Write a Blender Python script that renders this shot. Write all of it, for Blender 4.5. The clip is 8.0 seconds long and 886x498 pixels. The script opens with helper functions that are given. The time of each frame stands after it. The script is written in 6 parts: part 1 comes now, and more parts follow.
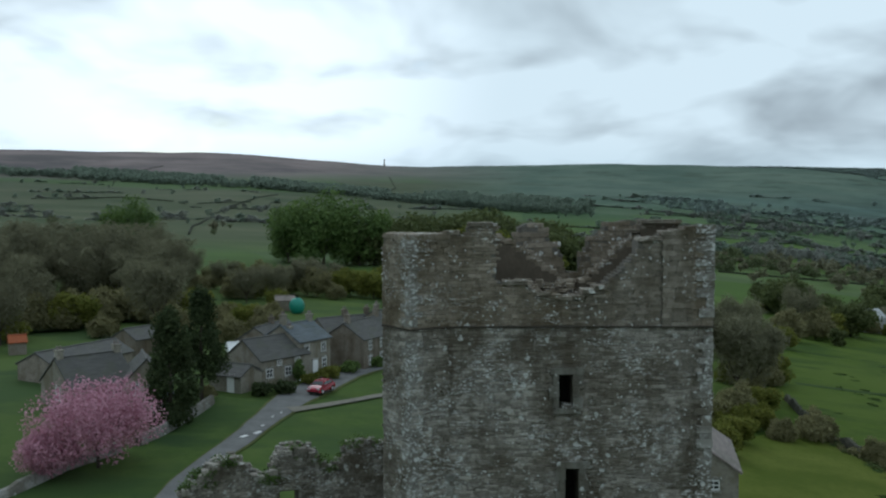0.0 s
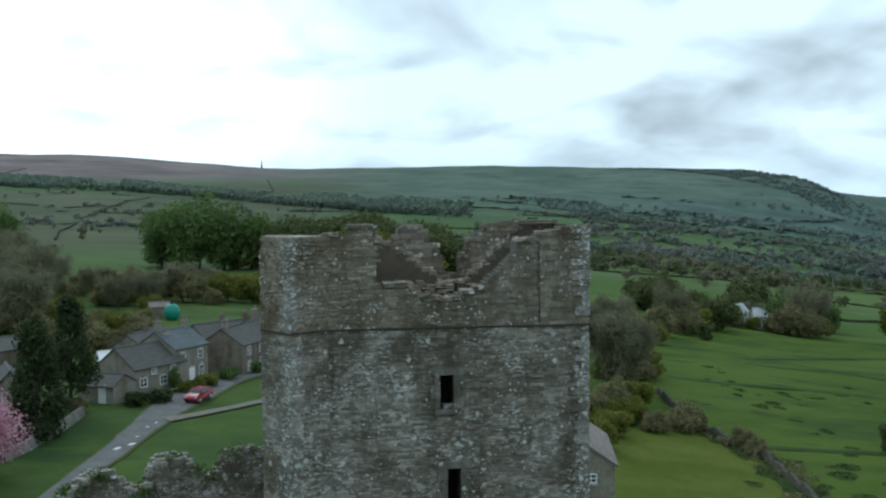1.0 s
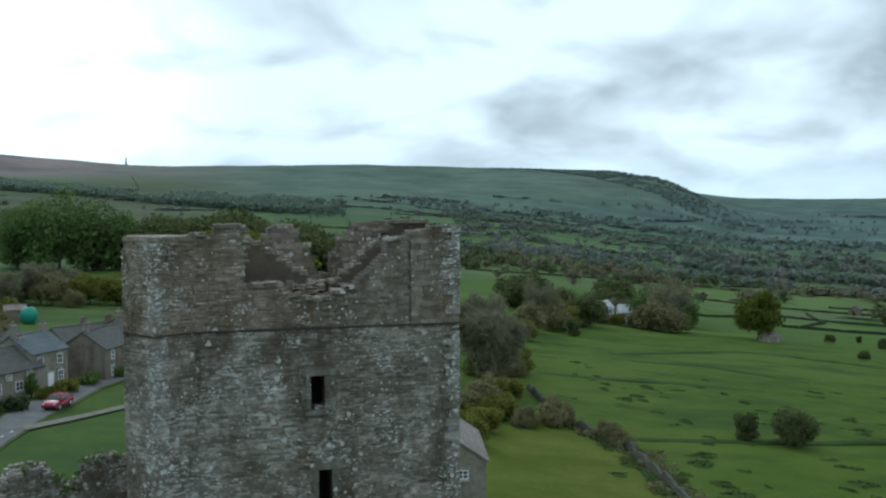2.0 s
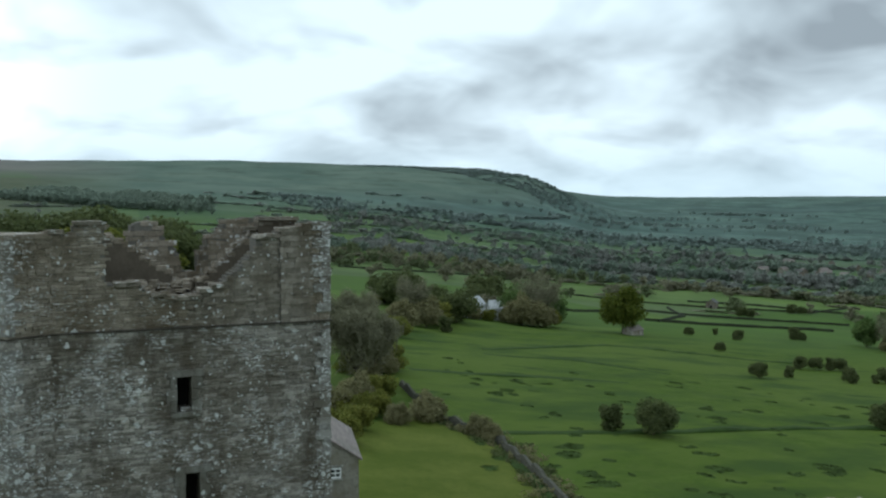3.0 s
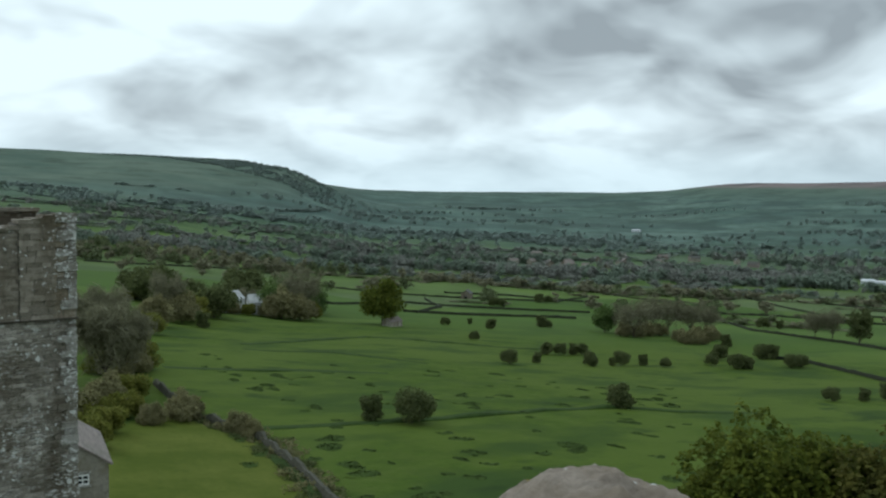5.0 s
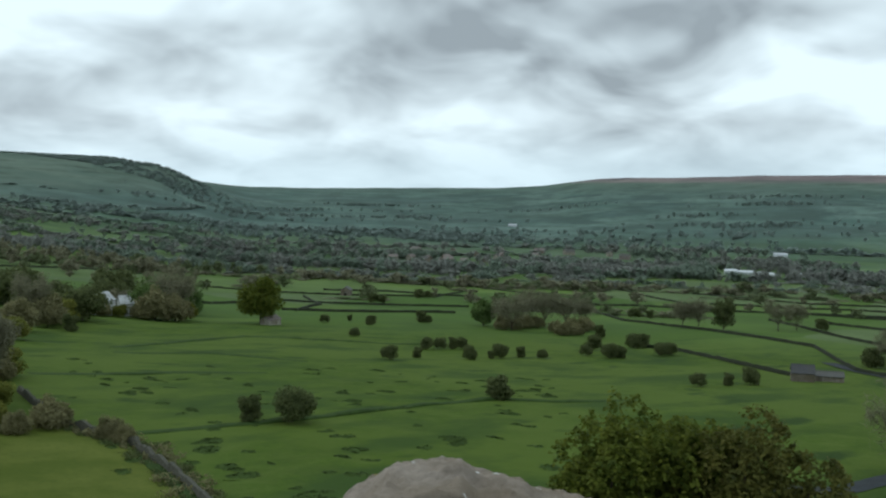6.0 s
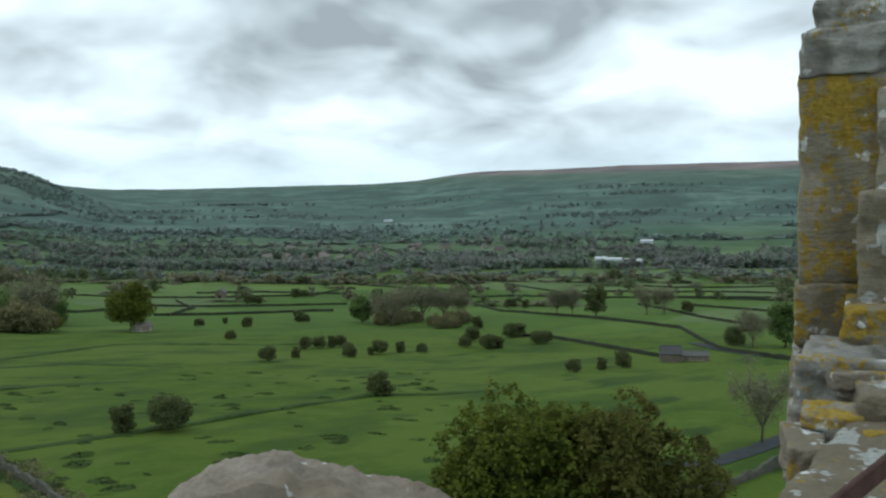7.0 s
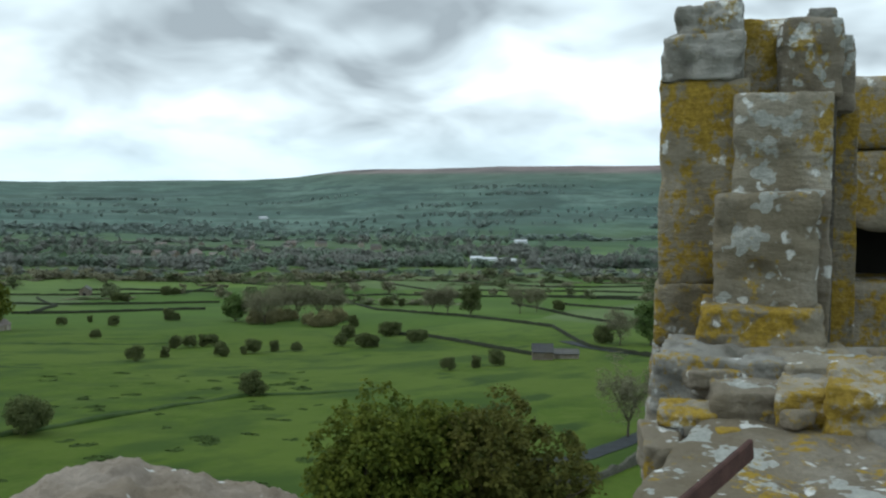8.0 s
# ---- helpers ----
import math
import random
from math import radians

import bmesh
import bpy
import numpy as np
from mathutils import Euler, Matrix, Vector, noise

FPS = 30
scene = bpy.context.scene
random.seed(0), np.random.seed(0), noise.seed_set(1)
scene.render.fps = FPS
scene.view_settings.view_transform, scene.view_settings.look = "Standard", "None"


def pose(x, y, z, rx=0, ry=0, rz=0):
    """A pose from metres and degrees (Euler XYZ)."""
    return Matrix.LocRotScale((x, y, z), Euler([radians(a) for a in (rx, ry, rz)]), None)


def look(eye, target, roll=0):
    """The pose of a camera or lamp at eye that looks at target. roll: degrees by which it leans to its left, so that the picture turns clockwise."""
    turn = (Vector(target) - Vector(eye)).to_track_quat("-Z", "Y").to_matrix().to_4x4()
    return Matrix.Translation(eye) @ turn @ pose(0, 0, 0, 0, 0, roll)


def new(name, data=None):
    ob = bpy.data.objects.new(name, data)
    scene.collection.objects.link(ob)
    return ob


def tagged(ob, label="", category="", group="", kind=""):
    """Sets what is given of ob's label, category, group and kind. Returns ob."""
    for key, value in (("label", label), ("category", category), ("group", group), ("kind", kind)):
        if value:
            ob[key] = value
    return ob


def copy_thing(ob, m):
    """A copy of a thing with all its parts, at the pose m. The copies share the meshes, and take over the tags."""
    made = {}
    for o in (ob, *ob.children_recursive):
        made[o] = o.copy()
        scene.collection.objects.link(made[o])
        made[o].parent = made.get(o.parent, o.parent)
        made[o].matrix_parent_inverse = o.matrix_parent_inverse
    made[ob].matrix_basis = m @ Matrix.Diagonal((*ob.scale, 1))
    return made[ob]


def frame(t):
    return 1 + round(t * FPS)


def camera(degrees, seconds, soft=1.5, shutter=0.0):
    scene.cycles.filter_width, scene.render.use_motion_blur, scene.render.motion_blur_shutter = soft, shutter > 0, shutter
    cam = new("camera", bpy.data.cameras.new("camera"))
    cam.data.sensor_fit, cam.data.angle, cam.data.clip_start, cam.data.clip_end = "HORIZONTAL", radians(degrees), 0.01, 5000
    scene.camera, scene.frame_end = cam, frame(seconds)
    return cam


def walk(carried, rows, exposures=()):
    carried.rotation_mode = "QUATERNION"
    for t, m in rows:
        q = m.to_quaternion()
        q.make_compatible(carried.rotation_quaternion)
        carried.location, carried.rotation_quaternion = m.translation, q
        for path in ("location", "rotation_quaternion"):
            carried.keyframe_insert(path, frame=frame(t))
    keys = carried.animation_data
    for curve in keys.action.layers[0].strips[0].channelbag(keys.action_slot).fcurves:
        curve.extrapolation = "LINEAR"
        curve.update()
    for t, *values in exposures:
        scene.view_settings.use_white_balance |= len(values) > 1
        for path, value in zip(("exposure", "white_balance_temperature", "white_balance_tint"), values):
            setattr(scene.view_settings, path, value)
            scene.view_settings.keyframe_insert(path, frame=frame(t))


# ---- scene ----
# The eye stands on the leads of one castle tower, 26 m over the ground, and turns from the village to the dale.
EYE = 26.0
cam = camera(50.0, 8.0, soft=2.3)
ROWS = [
    (0.0, 0.0, 0.0, 0.0, -3.005, 0.176, 0.0),
    (0.5, -0.042, 0.079, 0.003, -2.949, 0.875, -3.031),
    (1.0, 0.028, 0.113, -0.005, -2.933, 0.530, -7.234),
    (1.5, 0.071, 0.108, 0.004, -2.970, 0.353, -11.000),
    (3.0, 0.182, 0.037, 0.014, -3.238, 0.065, -22.506),
    (3.5, 0.144, 0.078, -0.013, -3.333, -0.119, -25.826),
    (4.0, 0.147, 0.006, -0.018, -3.426, -0.188, -29.316),
    (4.5, 0.136, -0.003, 0.007, -3.506, -0.474, -33.060),
    (6.0, 0.207, -0.089, 0.015, -3.770, -0.323, -44.171),
    (6.5, 0.263, -0.147, 0.005, -3.872, 0.270, -47.697),
    (7.0, 0.309, -0.195, -0.009, -4.074, 1.203, -51.730),
    (7.5, 0.376, -0.188, -0.018, -4.193, 0.903, -55.303),
    (8.0, 0.384, -0.191, -0.017, -4.239, 0.077, -59.094),
]
walk(cam, [(t, pose(x, y, EYE + z, 90 + p, r, yaw)) for t, x, y, z, p, r, yaw in ROWS],
     [(0.0, -0.2, 5700, 4), (0.6, 0.05, 5600, 3), (1.3, 0.2, 5550, 2), (3.0, 0.15, 5800, 4), (4.5, 0.1, 6000, 4), (6.0, 0.1, 5950, 4), (7.0, 0.3, 5950, 4), (8.0, 0.4, 5950, 4)])

# ---- light: a bright overcast sky with broken cloud, the sun behind cloud to the left ----
SUN_AZ, SUN_EL = 22.0, 42.0
world = bpy.data.worlds.new("world")
scene.world = world
world.use_nodes = True
wn, wl = world.node_tree.nodes, world.node_tree.links
wn.clear()


def wnode(kind, **kw):
    n = wn.new(kind)
    for k, v in kw.items():
        if k in n.inputs:
            n.inputs[k].default_value = v
    return n


def wmath(op, a, b=None, clamp=False):
    n = wn.new("ShaderNodeMath")
    n.operation, n.use_clamp = op, clamp
    for i, v in enumerate((a, b)):
        if v is None:
            continue
        if isinstance(v, (int, float)):
            n.inputs[i].default_value = v
        else:
            wl.new(v, n.inputs[i])
    return n.outputs[0]


def wmix(fac, a, b):
    n = wn.new("ShaderNodeMix")
    n.data_type = "RGBA"
    for sock, v in ((n.inputs[0], fac), (n.inputs[6], a), (n.inputs[7], b)):
        if isinstance(v, (int, float, tuple)):
            sock.default_value = v
        else:
            wl.new(v, sock)
    return n.outputs[2]


def wramp(fac, lo, hi):
    n = wn.new("ShaderNodeMapRange")
    n.interpolation_type = "SMOOTHSTEP"
    wl.new(fac, n.inputs[0])
    n.inputs[1].default_value, n.inputs[2].default_value = lo, hi
    return n.outputs[0]


coord = wn.new("ShaderNodeTexCoord")
sep = wn.new("ShaderNodeSeparateXYZ")
wl.new(coord.outputs["Generated"], sep.inputs[0])
up = wmath("MAXIMUM", sep.outputs[2], 0.0)


def dome(rise):
    """The cloud deck seen from below, a little higher up the sky with a rise."""
    lift = wmath("ADD", up, 0.34 + rise)
    n = wn.new("ShaderNodeCombineXYZ")
    wl.new(wmath("DIVIDE", sep.outputs[0], lift), n.inputs[0])
    wl.new(wmath("DIVIDE", sep.outputs[1], lift), n.inputs[1])
    return n.outputs[0]


def cloud(vec, scale, detail, rough, shift, warp=0.0):
    m = wn.new("ShaderNodeMapping")
    m.inputs[1].default_value = shift
    wl.new(vec, m.inputs[0])
    n = wnode("ShaderNodeTexNoise", Scale=scale, Detail=detail, Roughness=rough, Distortion=warp)
    wl.new(m.outputs[0], n.inputs["Vector"])
    return n.outputs[0]


def toward(az, el):
    """How near a direction lies to a bearing and height."""
    n = wn.new("ShaderNodeVectorMath")
    n.operation = "DOT_PRODUCT"
    wl.new(coord.outputs["Generated"], n.inputs[0])
    a, e = radians(az), radians(el)
    n.inputs[1].default_value = (-math.sin(a) * math.cos(e), math.cos(a) * math.cos(e), math.sin(e))
    return n.outputs["Value"]


def deck(rise):
    v = dome(rise)
    n = wmath("MULTIPLY", cloud(v, 1.45, 3.6, 0.47, (3.1, 7.4, 0.0), 0.2), 0.60)
    return wmath("ADD", n, wmath("MULTIPLY", cloud(v, 3.6, 3.4, 0.5, (9.3, 1.7, 0.0), 0.35), 0.40))


thick = deck(0.0)
rim = wmath("SUBTRACT", thick, deck(0.026))
sky = wn.new("ShaderNodeTexSky")
sky.sky_type, sky.sun_disc = "NISHITA", False
sky.sun_elevation, sky.sun_rotation = radians(SUN_EL), radians(-SUN_AZ)
blue = wn.new("ShaderNodeVectorMath")
blue.operation = "SCALE"
wl.new(sky.outputs[0], blue.inputs[0])
blue.inputs[3].default_value = 0.13
glow = wramp(toward(15, 8), 0.945, 0.9995)
# the bank of heavier cloud over the dale, and thinner cloud towards the sun
heavy = wramp(toward(-55, 15), 0.88, 0.99)
thin = wramp(toward(-8, 9), 0.972, 0.9995)
tall = wmath("SUBTRACT", wramp(up, 0.05, 0.19), wmath("MULTIPLY", wramp(up, 0.22, 0.55), 1.5))
dense = wmath("ADD", wmath("ADD", thick, wmath("MULTIPLY", tall, 0.050)), wmath("SUBTRACT", wmath("MULTIPLY", heavy, 0.036), wmath("ADD", wmath("MULTIPLY", glow, 0.075), wmath("MULTIPLY", thin, 0.02))))
shade = wramp(dense, 0.415, 0.765)
# flat grey undersides, with light catching the upper edges
shade = wmath("SUBTRACT", shade, wmath("MULTIPLY", rim, 5.0), True)
body = wmix(shade, (0.86, 0.935, 0.955, 1), (0.33, 0.36, 0.38, 1))
body = wmix(wmath("MULTIPLY", glow, wmath("SUBTRACT", 0.75, wmath("MULTIPLY", shade, 0.75))), body, (1.38, 1.42, 1.42, 1))
gap = wmath("MULTIPLY", wramp(wmath("SUBTRACT", dense, wmath("MULTIPLY", up, 0.10)), 0.38, 0.31), 0.5)
body = wmix(gap, body, blue.outputs[0])
low = wramp(up, 0.075, 0.0)
body = wmix(wmath("MULTIPLY", low, 0.65), body, (0.66, 0.77, 0.81, 1))
back = wn.new("ShaderNodeBackground")
wl.new(body, back.inputs[0])
back.inputs[1].default_value = 1.0
wout = wn.new("ShaderNodeOutputWorld")
wl.new(back.outputs[0], wout.inputs[0])

sun = new("sun", bpy.data.lights.new("sun", "SUN"))
sun.data.energy, sun.data.angle, sun.data.color = 0.6, radians(20), (1.0, 0.96, 0.9)
s_dir = Vector((-math.sin(radians(SUN_AZ)) * math.cos(radians(SUN_EL)), math.cos(radians(SUN_AZ)) * math.cos(radians(SUN_EL)), math.sin(radians(SUN_EL))))
sun.matrix_world = look(s_dir * 100, (0, 0, 0))


# ---- materials ----
class Mat:
    """A node material with short ways to add noise, ramps and mixes."""

    def __init__(self, name, rough=0.85, metal=0.0):
        self.m = bpy.data.materials.new(name)
        self.m.use_nodes = True
        self.t = self.m.node_tree
        self.b = self.t.nodes["Principled BSDF"]
        self.b.inputs["Roughness"].default_value = rough
        self.b.inputs["Metallic"].default_value = metal
        self.b.inputs["Specular IOR Level"].default_value = 0.3 if rough < 0.85 else 0.1
        self.geo = self.t.nodes.new("ShaderNodeNewGeometry")
        self.pos = self.geo.outputs["Position"]

    def link(self, a, b):
        self.t.links.new(a, b)

    def local(self):
        return self.t.nodes.new("ShaderNodeTexCoord").outputs["Object"]

    def rand(self):
        return self.t.nodes.new("ShaderNodeObjectInfo").outputs["Random"]

    def island(self):
        return self.geo.outputs["Random Per Island"]

    def scaled(self, vec, s, shift=(0, 0, 0)):
        n = self.t.nodes.new("ShaderNodeMapping")
        n.inputs[1].default_value, n.inputs[3].default_value = shift, s
        self.link(vec, n.inputs[0])
        return n.outputs[0]

    def noise(self, scale, detail=4, rough=0.6, vec=None):
        n = self.t.nodes.new("ShaderNodeTexNoise")
        n.inputs["Scale"].default_value, n.inputs["Detail"].default_value, n.inputs["Roughness"].default_value = scale, detail, rough
        self.link(vec or self.pos, n.inputs["Vector"])
        return n.outputs[0]

    def voronoi(self, scale, vec=None, out="Color", rnd=1.0):
        n = self.t.nodes.new("ShaderNodeTexVoronoi")
        n.inputs["Scale"].default_value, n.inputs["Randomness"].default_value = scale, rnd
        self.link(vec or self.pos, n.inputs["Vector"])
        return n.outputs[out]

    def step(self, v, lo, hi, a=0.0, b=1.0):
        n = self.t.nodes.new("ShaderNodeMapRange")
        self.link(v, n.inputs[0])
        for i, x in enumerate((lo, hi, a, b)):
            n.inputs[i + 1].default_value = x
        return n.outputs[0]

    def math(self, op, a, b):
        n = self.t.nodes.new("ShaderNodeMath")
        n.operation = op
        for i, v in enumerate((a, b)):
            if isinstance(v, (int, float)):
                n.inputs[i].default_value = v
            else:
                self.link(v, n.inputs[i])
        return n.outputs[0]

    def mix(self, fac, a, b, blend="MIX"):
        n = self.t.nodes.new("ShaderNodeMix")
        n.data_type, n.blend_type = "RGBA", blend
        for sock, v in ((n.inputs[0], fac), (n.inputs[6], a), (n.inputs[7], b)):
            if isinstance(v, (int, float)):
                sock.default_value = v
            elif isinstance(v, tuple):
                sock.default_value = (*v, 1)
            else:
                self.link(v, sock)
        return n.outputs[2]

    def split(self, vec):
        n = self.t.nodes.new("ShaderNodeSeparateXYZ")
        self.link(vec, n.inputs[0])
        return n.outputs

    def colour(self, c):
        if isinstance(c, tuple):
            self.b.inputs["Base Color"].default_value = (*c, 1)
        else:
            self.link(c, self.b.inputs["Base Color"])
        return self

    def bump(self, h, strength=0.5, dist=0.05):
        n = self.t.nodes.new("ShaderNodeBump")
        n.inputs["Strength"].default_value, n.inputs["Distance"].default_value = strength, dist
        self.link(h, n.inputs["Height"])
        self.link(n.outputs[0], self.b.inputs["Normal"])
        return self


def plain(name, c, rough=0.7, metal=0.0, var=0.25, scale=3.0, bump=0.2, dist=0.02):
    """A surface of one paint or stone with grain at two scales."""
    k = Mat(name, rough, metal)
    n = k.noise(scale, 5)
    fine = k.noise(scale * 7, 3)
    f = k.math("ADD", k.math("MULTIPLY", n, 0.6), k.math("MULTIPLY", fine, 0.4))
    lo, hi = tuple(v * (1 - var) for v in c), tuple(min(1, v * (1 + var)) for v in c)
    k.colour(k.mix(k.step(f, 0.3, 0.7), lo, hi))
    if bump:
        k.bump(f, bump, dist)
    return k.m


def leafy(name, dark, light, scale=1.2, spread=0.5):
    """Leaves: every clump takes its own tone between two greens."""
    k = Mat(name, 0.75)
    isl = k.island()
    n = k.noise(scale, 3)
    f = k.math("ADD", k.math("MULTIPLY", isl, spread), k.math("MULTIPLY", k.step(n, 0.3, 0.7), 1 - spread))
    c = k.mix(f, dark, light)
    k.colour(c)
    k.b.inputs["Specular IOR Level"].default_value = 0.1
    # thin leaves let some light through
    tr = k.t.nodes.new("ShaderNodeBsdfTranslucent")
    k.link(c, tr.inputs[0])
    ms = k.t.nodes.new("ShaderNodeMixShader")
    ms.inputs[0].default_value = 0.4
    k.link(k.b.outputs[0], ms.inputs[1])
    k.link(tr.outputs[0], ms.inputs[2])
    k.link(ms.outputs[0], k.t.nodes["Material Output"].inputs[0])
    return k.m


def ground_material():
    k = Mat("turf", 0.95)
    k.b.inputs["Specular IOR Level"].default_value = 0.05
    x, y, z = k.split(k.pos)
    fine = k.noise(1.6, 5, 0.7)
    tuft = k.noise(0.3, 6, 0.7)
    wide = k.noise(0.022, 4, 0.55)
    grass = k.mix(k.step(fine, 0.3, 0.7), (0.040, 0.072, 0.007), (0.068, 0.106, 0.013))
    grass = k.mix(k.step(tuft, 0.42, 0.6), grass, (0.062, 0.092, 0.014))
    mott = k.noise(0.16, 6, 0.72, k.scaled(k.pos, (0.8, 1.0, 1.0), (7, 3, 1)))
    grass = k.mix(k.step(mott, 0.50, 0.66, 0, 0.8), grass, (0.034, 0.060, 0.009))
    grass = k.mix(k.step(mott, 0.47, 0.36, 0, 0.6), grass, (0.080, 0.112, 0.021))
    grass = k.mix(k.step(wide, 0.42, 0.6, 0, 0.75), grass, (0.074, 0.106, 0.018))
    patch = k.noise(0.06, 5, 0.6, k.scaled(k.pos, (0.6, 1.0, 1.0), (17, 5, 0)))
    grass = k.mix(k.step(patch, 0.5, 0.62, 0, 0.8), grass, (0.032, 0.058, 0.012))
    # rushes and tussocks, longer across the slope
    rush = k.noise(0.11, 3, 0.5, k.scaled(k.pos, (0.55, 1.0, 1.0)))
    grass = k.mix(k.step(rush, 0.62, 0.70, 0, 0.85), grass, (0.024, 0.045, 0.011))
    # the patchwork of farther fields
    cell = k.voronoi(0.0085, k.scaled(k.pos, (0.75, 1.0, 0.0), (31.0, 12.0, 0)))
    cr, cg, cb = k.split(cell)
    far = k.mix(cr, (0.052, 0.094, 0.018), (0.098, 0.148, 0.034))
    far = k.mix(k.step(cg, 0.72, 0.78, 0, 0.6), far, (0.11, 0.14, 0.07))
    far = k.mix(k.step(wide, 0.4, 0.62, 0, 0.35), far, (0.040, 0.064, 0.022))
    dist = k.math("SQRT", k.math("ADD", k.math("MULTIPLY", x, x), k.math("MULTIPLY", y, y)), 0)
    grass = k.mix(k.step(dist, 300, 420), grass, far)
    # rough hill pasture, tinted with painted haze, and heather moor towards the top
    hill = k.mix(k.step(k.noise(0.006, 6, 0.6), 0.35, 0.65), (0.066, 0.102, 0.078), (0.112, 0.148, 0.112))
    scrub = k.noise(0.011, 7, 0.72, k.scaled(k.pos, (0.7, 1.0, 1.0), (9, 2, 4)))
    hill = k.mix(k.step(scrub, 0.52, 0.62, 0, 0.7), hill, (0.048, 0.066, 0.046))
    # teal vale tones hold distance haze in the colour, full from 2000 m out
    hazed_vale = k.mix(k.step(k.noise(0.0035, 5, 0.6), 0.38, 0.62), (0.064, 0.108, 0.098), (0.122, 0.176, 0.156))
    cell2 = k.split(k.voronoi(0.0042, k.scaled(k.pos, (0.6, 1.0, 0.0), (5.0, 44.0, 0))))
    hazed_vale = k.mix(k.step(cell2[0], 0.55, 0.6, 0, 0.6), hazed_vale, (0.060, 0.094, 0.092))
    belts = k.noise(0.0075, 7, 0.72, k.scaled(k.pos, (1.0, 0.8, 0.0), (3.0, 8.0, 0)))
    hazed_vale = k.mix(k.step(belts, 0.46, 0.55, 0, 0.85), hazed_vale, (0.045, 0.068, 0.068))
    hazed_vale = k.mix(k.step(k.noise(0.03, 5, 0.7), 0.54, 0.62, 0, 0.55), hazed_vale, (0.044, 0.064, 0.060))
    grass = k.mix(k.step(dist, 1000, 2000, 0, 0.85), grass, hazed_vale)
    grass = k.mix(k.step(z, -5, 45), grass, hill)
    # rough olive pasture below the moor, with a few improved fields
    rough = k.mix(k.step(k.noise(0.009, 6, 0.65, k.scaled(k.pos, (0.5, 1.0, 1.0))), 0.35, 0.65), (0.046, 0.062, 0.030), (0.100, 0.106, 0.064))
    rough = k.mix(k.step(cell2[1], 0.70, 0.72, 0, 0.7), rough, (0.060, 0.105, 0.030))
    rg = k.math("MULTIPLY", k.step(x, 180, -60), k.math("MULTIPLY", k.step(y, 420, 620), k.step(z, 110, 60)))
    grass = k.mix(k.math("MULTIPLY", rg, 0.9), grass, rough)
    moor_n = k.noise(0.0045, 6, 0.62)
    moor = k.mix(k.step(moor_n, 0.35, 0.65), (0.095, 0.085, 0.084), (0.215, 0.172, 0.162))
    side = k.math("ADD", x, k.math("MULTIPLY", moor_n, 500))
    m = k.math("MULTIPLY", k.step(z, 62, 95), k.step(side, 500, -100))
    m2 = k.math("MULTIPLY", k.step(z, 40, 58), k.step(x, 2600, 3000))
    grass = k.mix(k.math("MAXIMUM", m, m2), grass, moor)
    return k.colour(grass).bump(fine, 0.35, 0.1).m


M_TURF = ground_material()


# ---- meshes ----
def link_mesh(name, verts, faces, material, parent=None, label="", smooth=False):
    me = bpy.data.meshes.new(name)
    me.from_pydata(verts, [], faces)
    if material:
        me.materials.append(material)
    if smooth:
        me.polygons.foreach_set("use_smooth", [True] * len(me.polygons))
    ob = new(name, me)
    if parent:
        ob.parent = parent
    if label:
        ob["label"] = label
    return ob


def part(name, bm, material, parent=None, label="", smooth=False):
    me = bpy.data.meshes.new(name)
    bm.to_mesh(me)
    bm.free()
    if material:
        me.materials.append(material)
    if smooth:
        me.polygons.foreach_set("use_smooth", [True] * len(me.polygons))
    ob = new(name, me)
    if parent:
        ob.parent = parent
    if label:
        ob["label"] = label
    return ob


def thing(name, m, label, category, group="", kind=""):
    ob = new(name)
    ob.matrix_world = m
    return tagged(ob, label, category, group, kind)


def box(bm, x0, x1, y0, y1, z0, z1, bevel=0.0, m=None):
    vs = [bm.verts.new(((x0, x1)[i], (y0, y1)[j], (z0, z1)[k])) for k in (0, 1) for j in (0, 1) for i in (0, 1)]
    fs = [bm.faces.new([vs[i] for i in q]) for q in ((0, 2, 3, 1), (4, 5, 7, 6), (0, 1, 5, 4), (2, 6, 7, 3), (0, 4, 6, 2), (1, 3, 7, 5))]
    if m:
        bmesh.ops.transform(bm, matrix=m, verts=vs)
    if bevel:
        es = list({e for f in fs for e in f.edges})
        bmesh.ops.bevel(bm, geom=es, offset=bevel, segments=1, affect="EDGES")
    return vs


def box_part(name, parent, material, x0, x1, y0, y1, z0, z1, bevel=0.0, label="", m=None):
    bm = bmesh.new()
    box(bm, x0, x1, y0, y1, z0, z1, bevel, m)
    return part(name, bm, material, parent, label)


def prism(bm, pts, z0, z1):
    """An upright prism over a plan outline."""
    lo, hi = [bm.verts.new((x, y, z0)) for x, y in pts], [bm.verts.new((x, y, z1)) for x, y in pts]
    n = len(pts)
    for i in range(n):
        bm.faces.new((lo[i], lo[(i + 1) % n], hi[(i + 1) % n], hi[i]))
    bm.faces.new(hi)
    bm.faces.new(lo[::-1])


def tube(bm, a, b, ra, rb, n=7):
    a, b = Vector(a), Vector(b)
    q = (b - a).to_track_quat("Z", "Y").to_matrix()
    rings = []
    for p, r in ((a, ra), (b, rb)):
        rings.append([bm.verts.new(p + q @ Vector((math.cos(i * math.tau / n) * r, math.sin(i * math.tau / n) * r, 0))) for i in range(n)])
    for i in range(n):
        bm.faces.new((rings[0][i], rings[0][(i + 1) % n], rings[1][(i + 1) % n], rings[1][i]))
    bm.faces.new(rings[1])


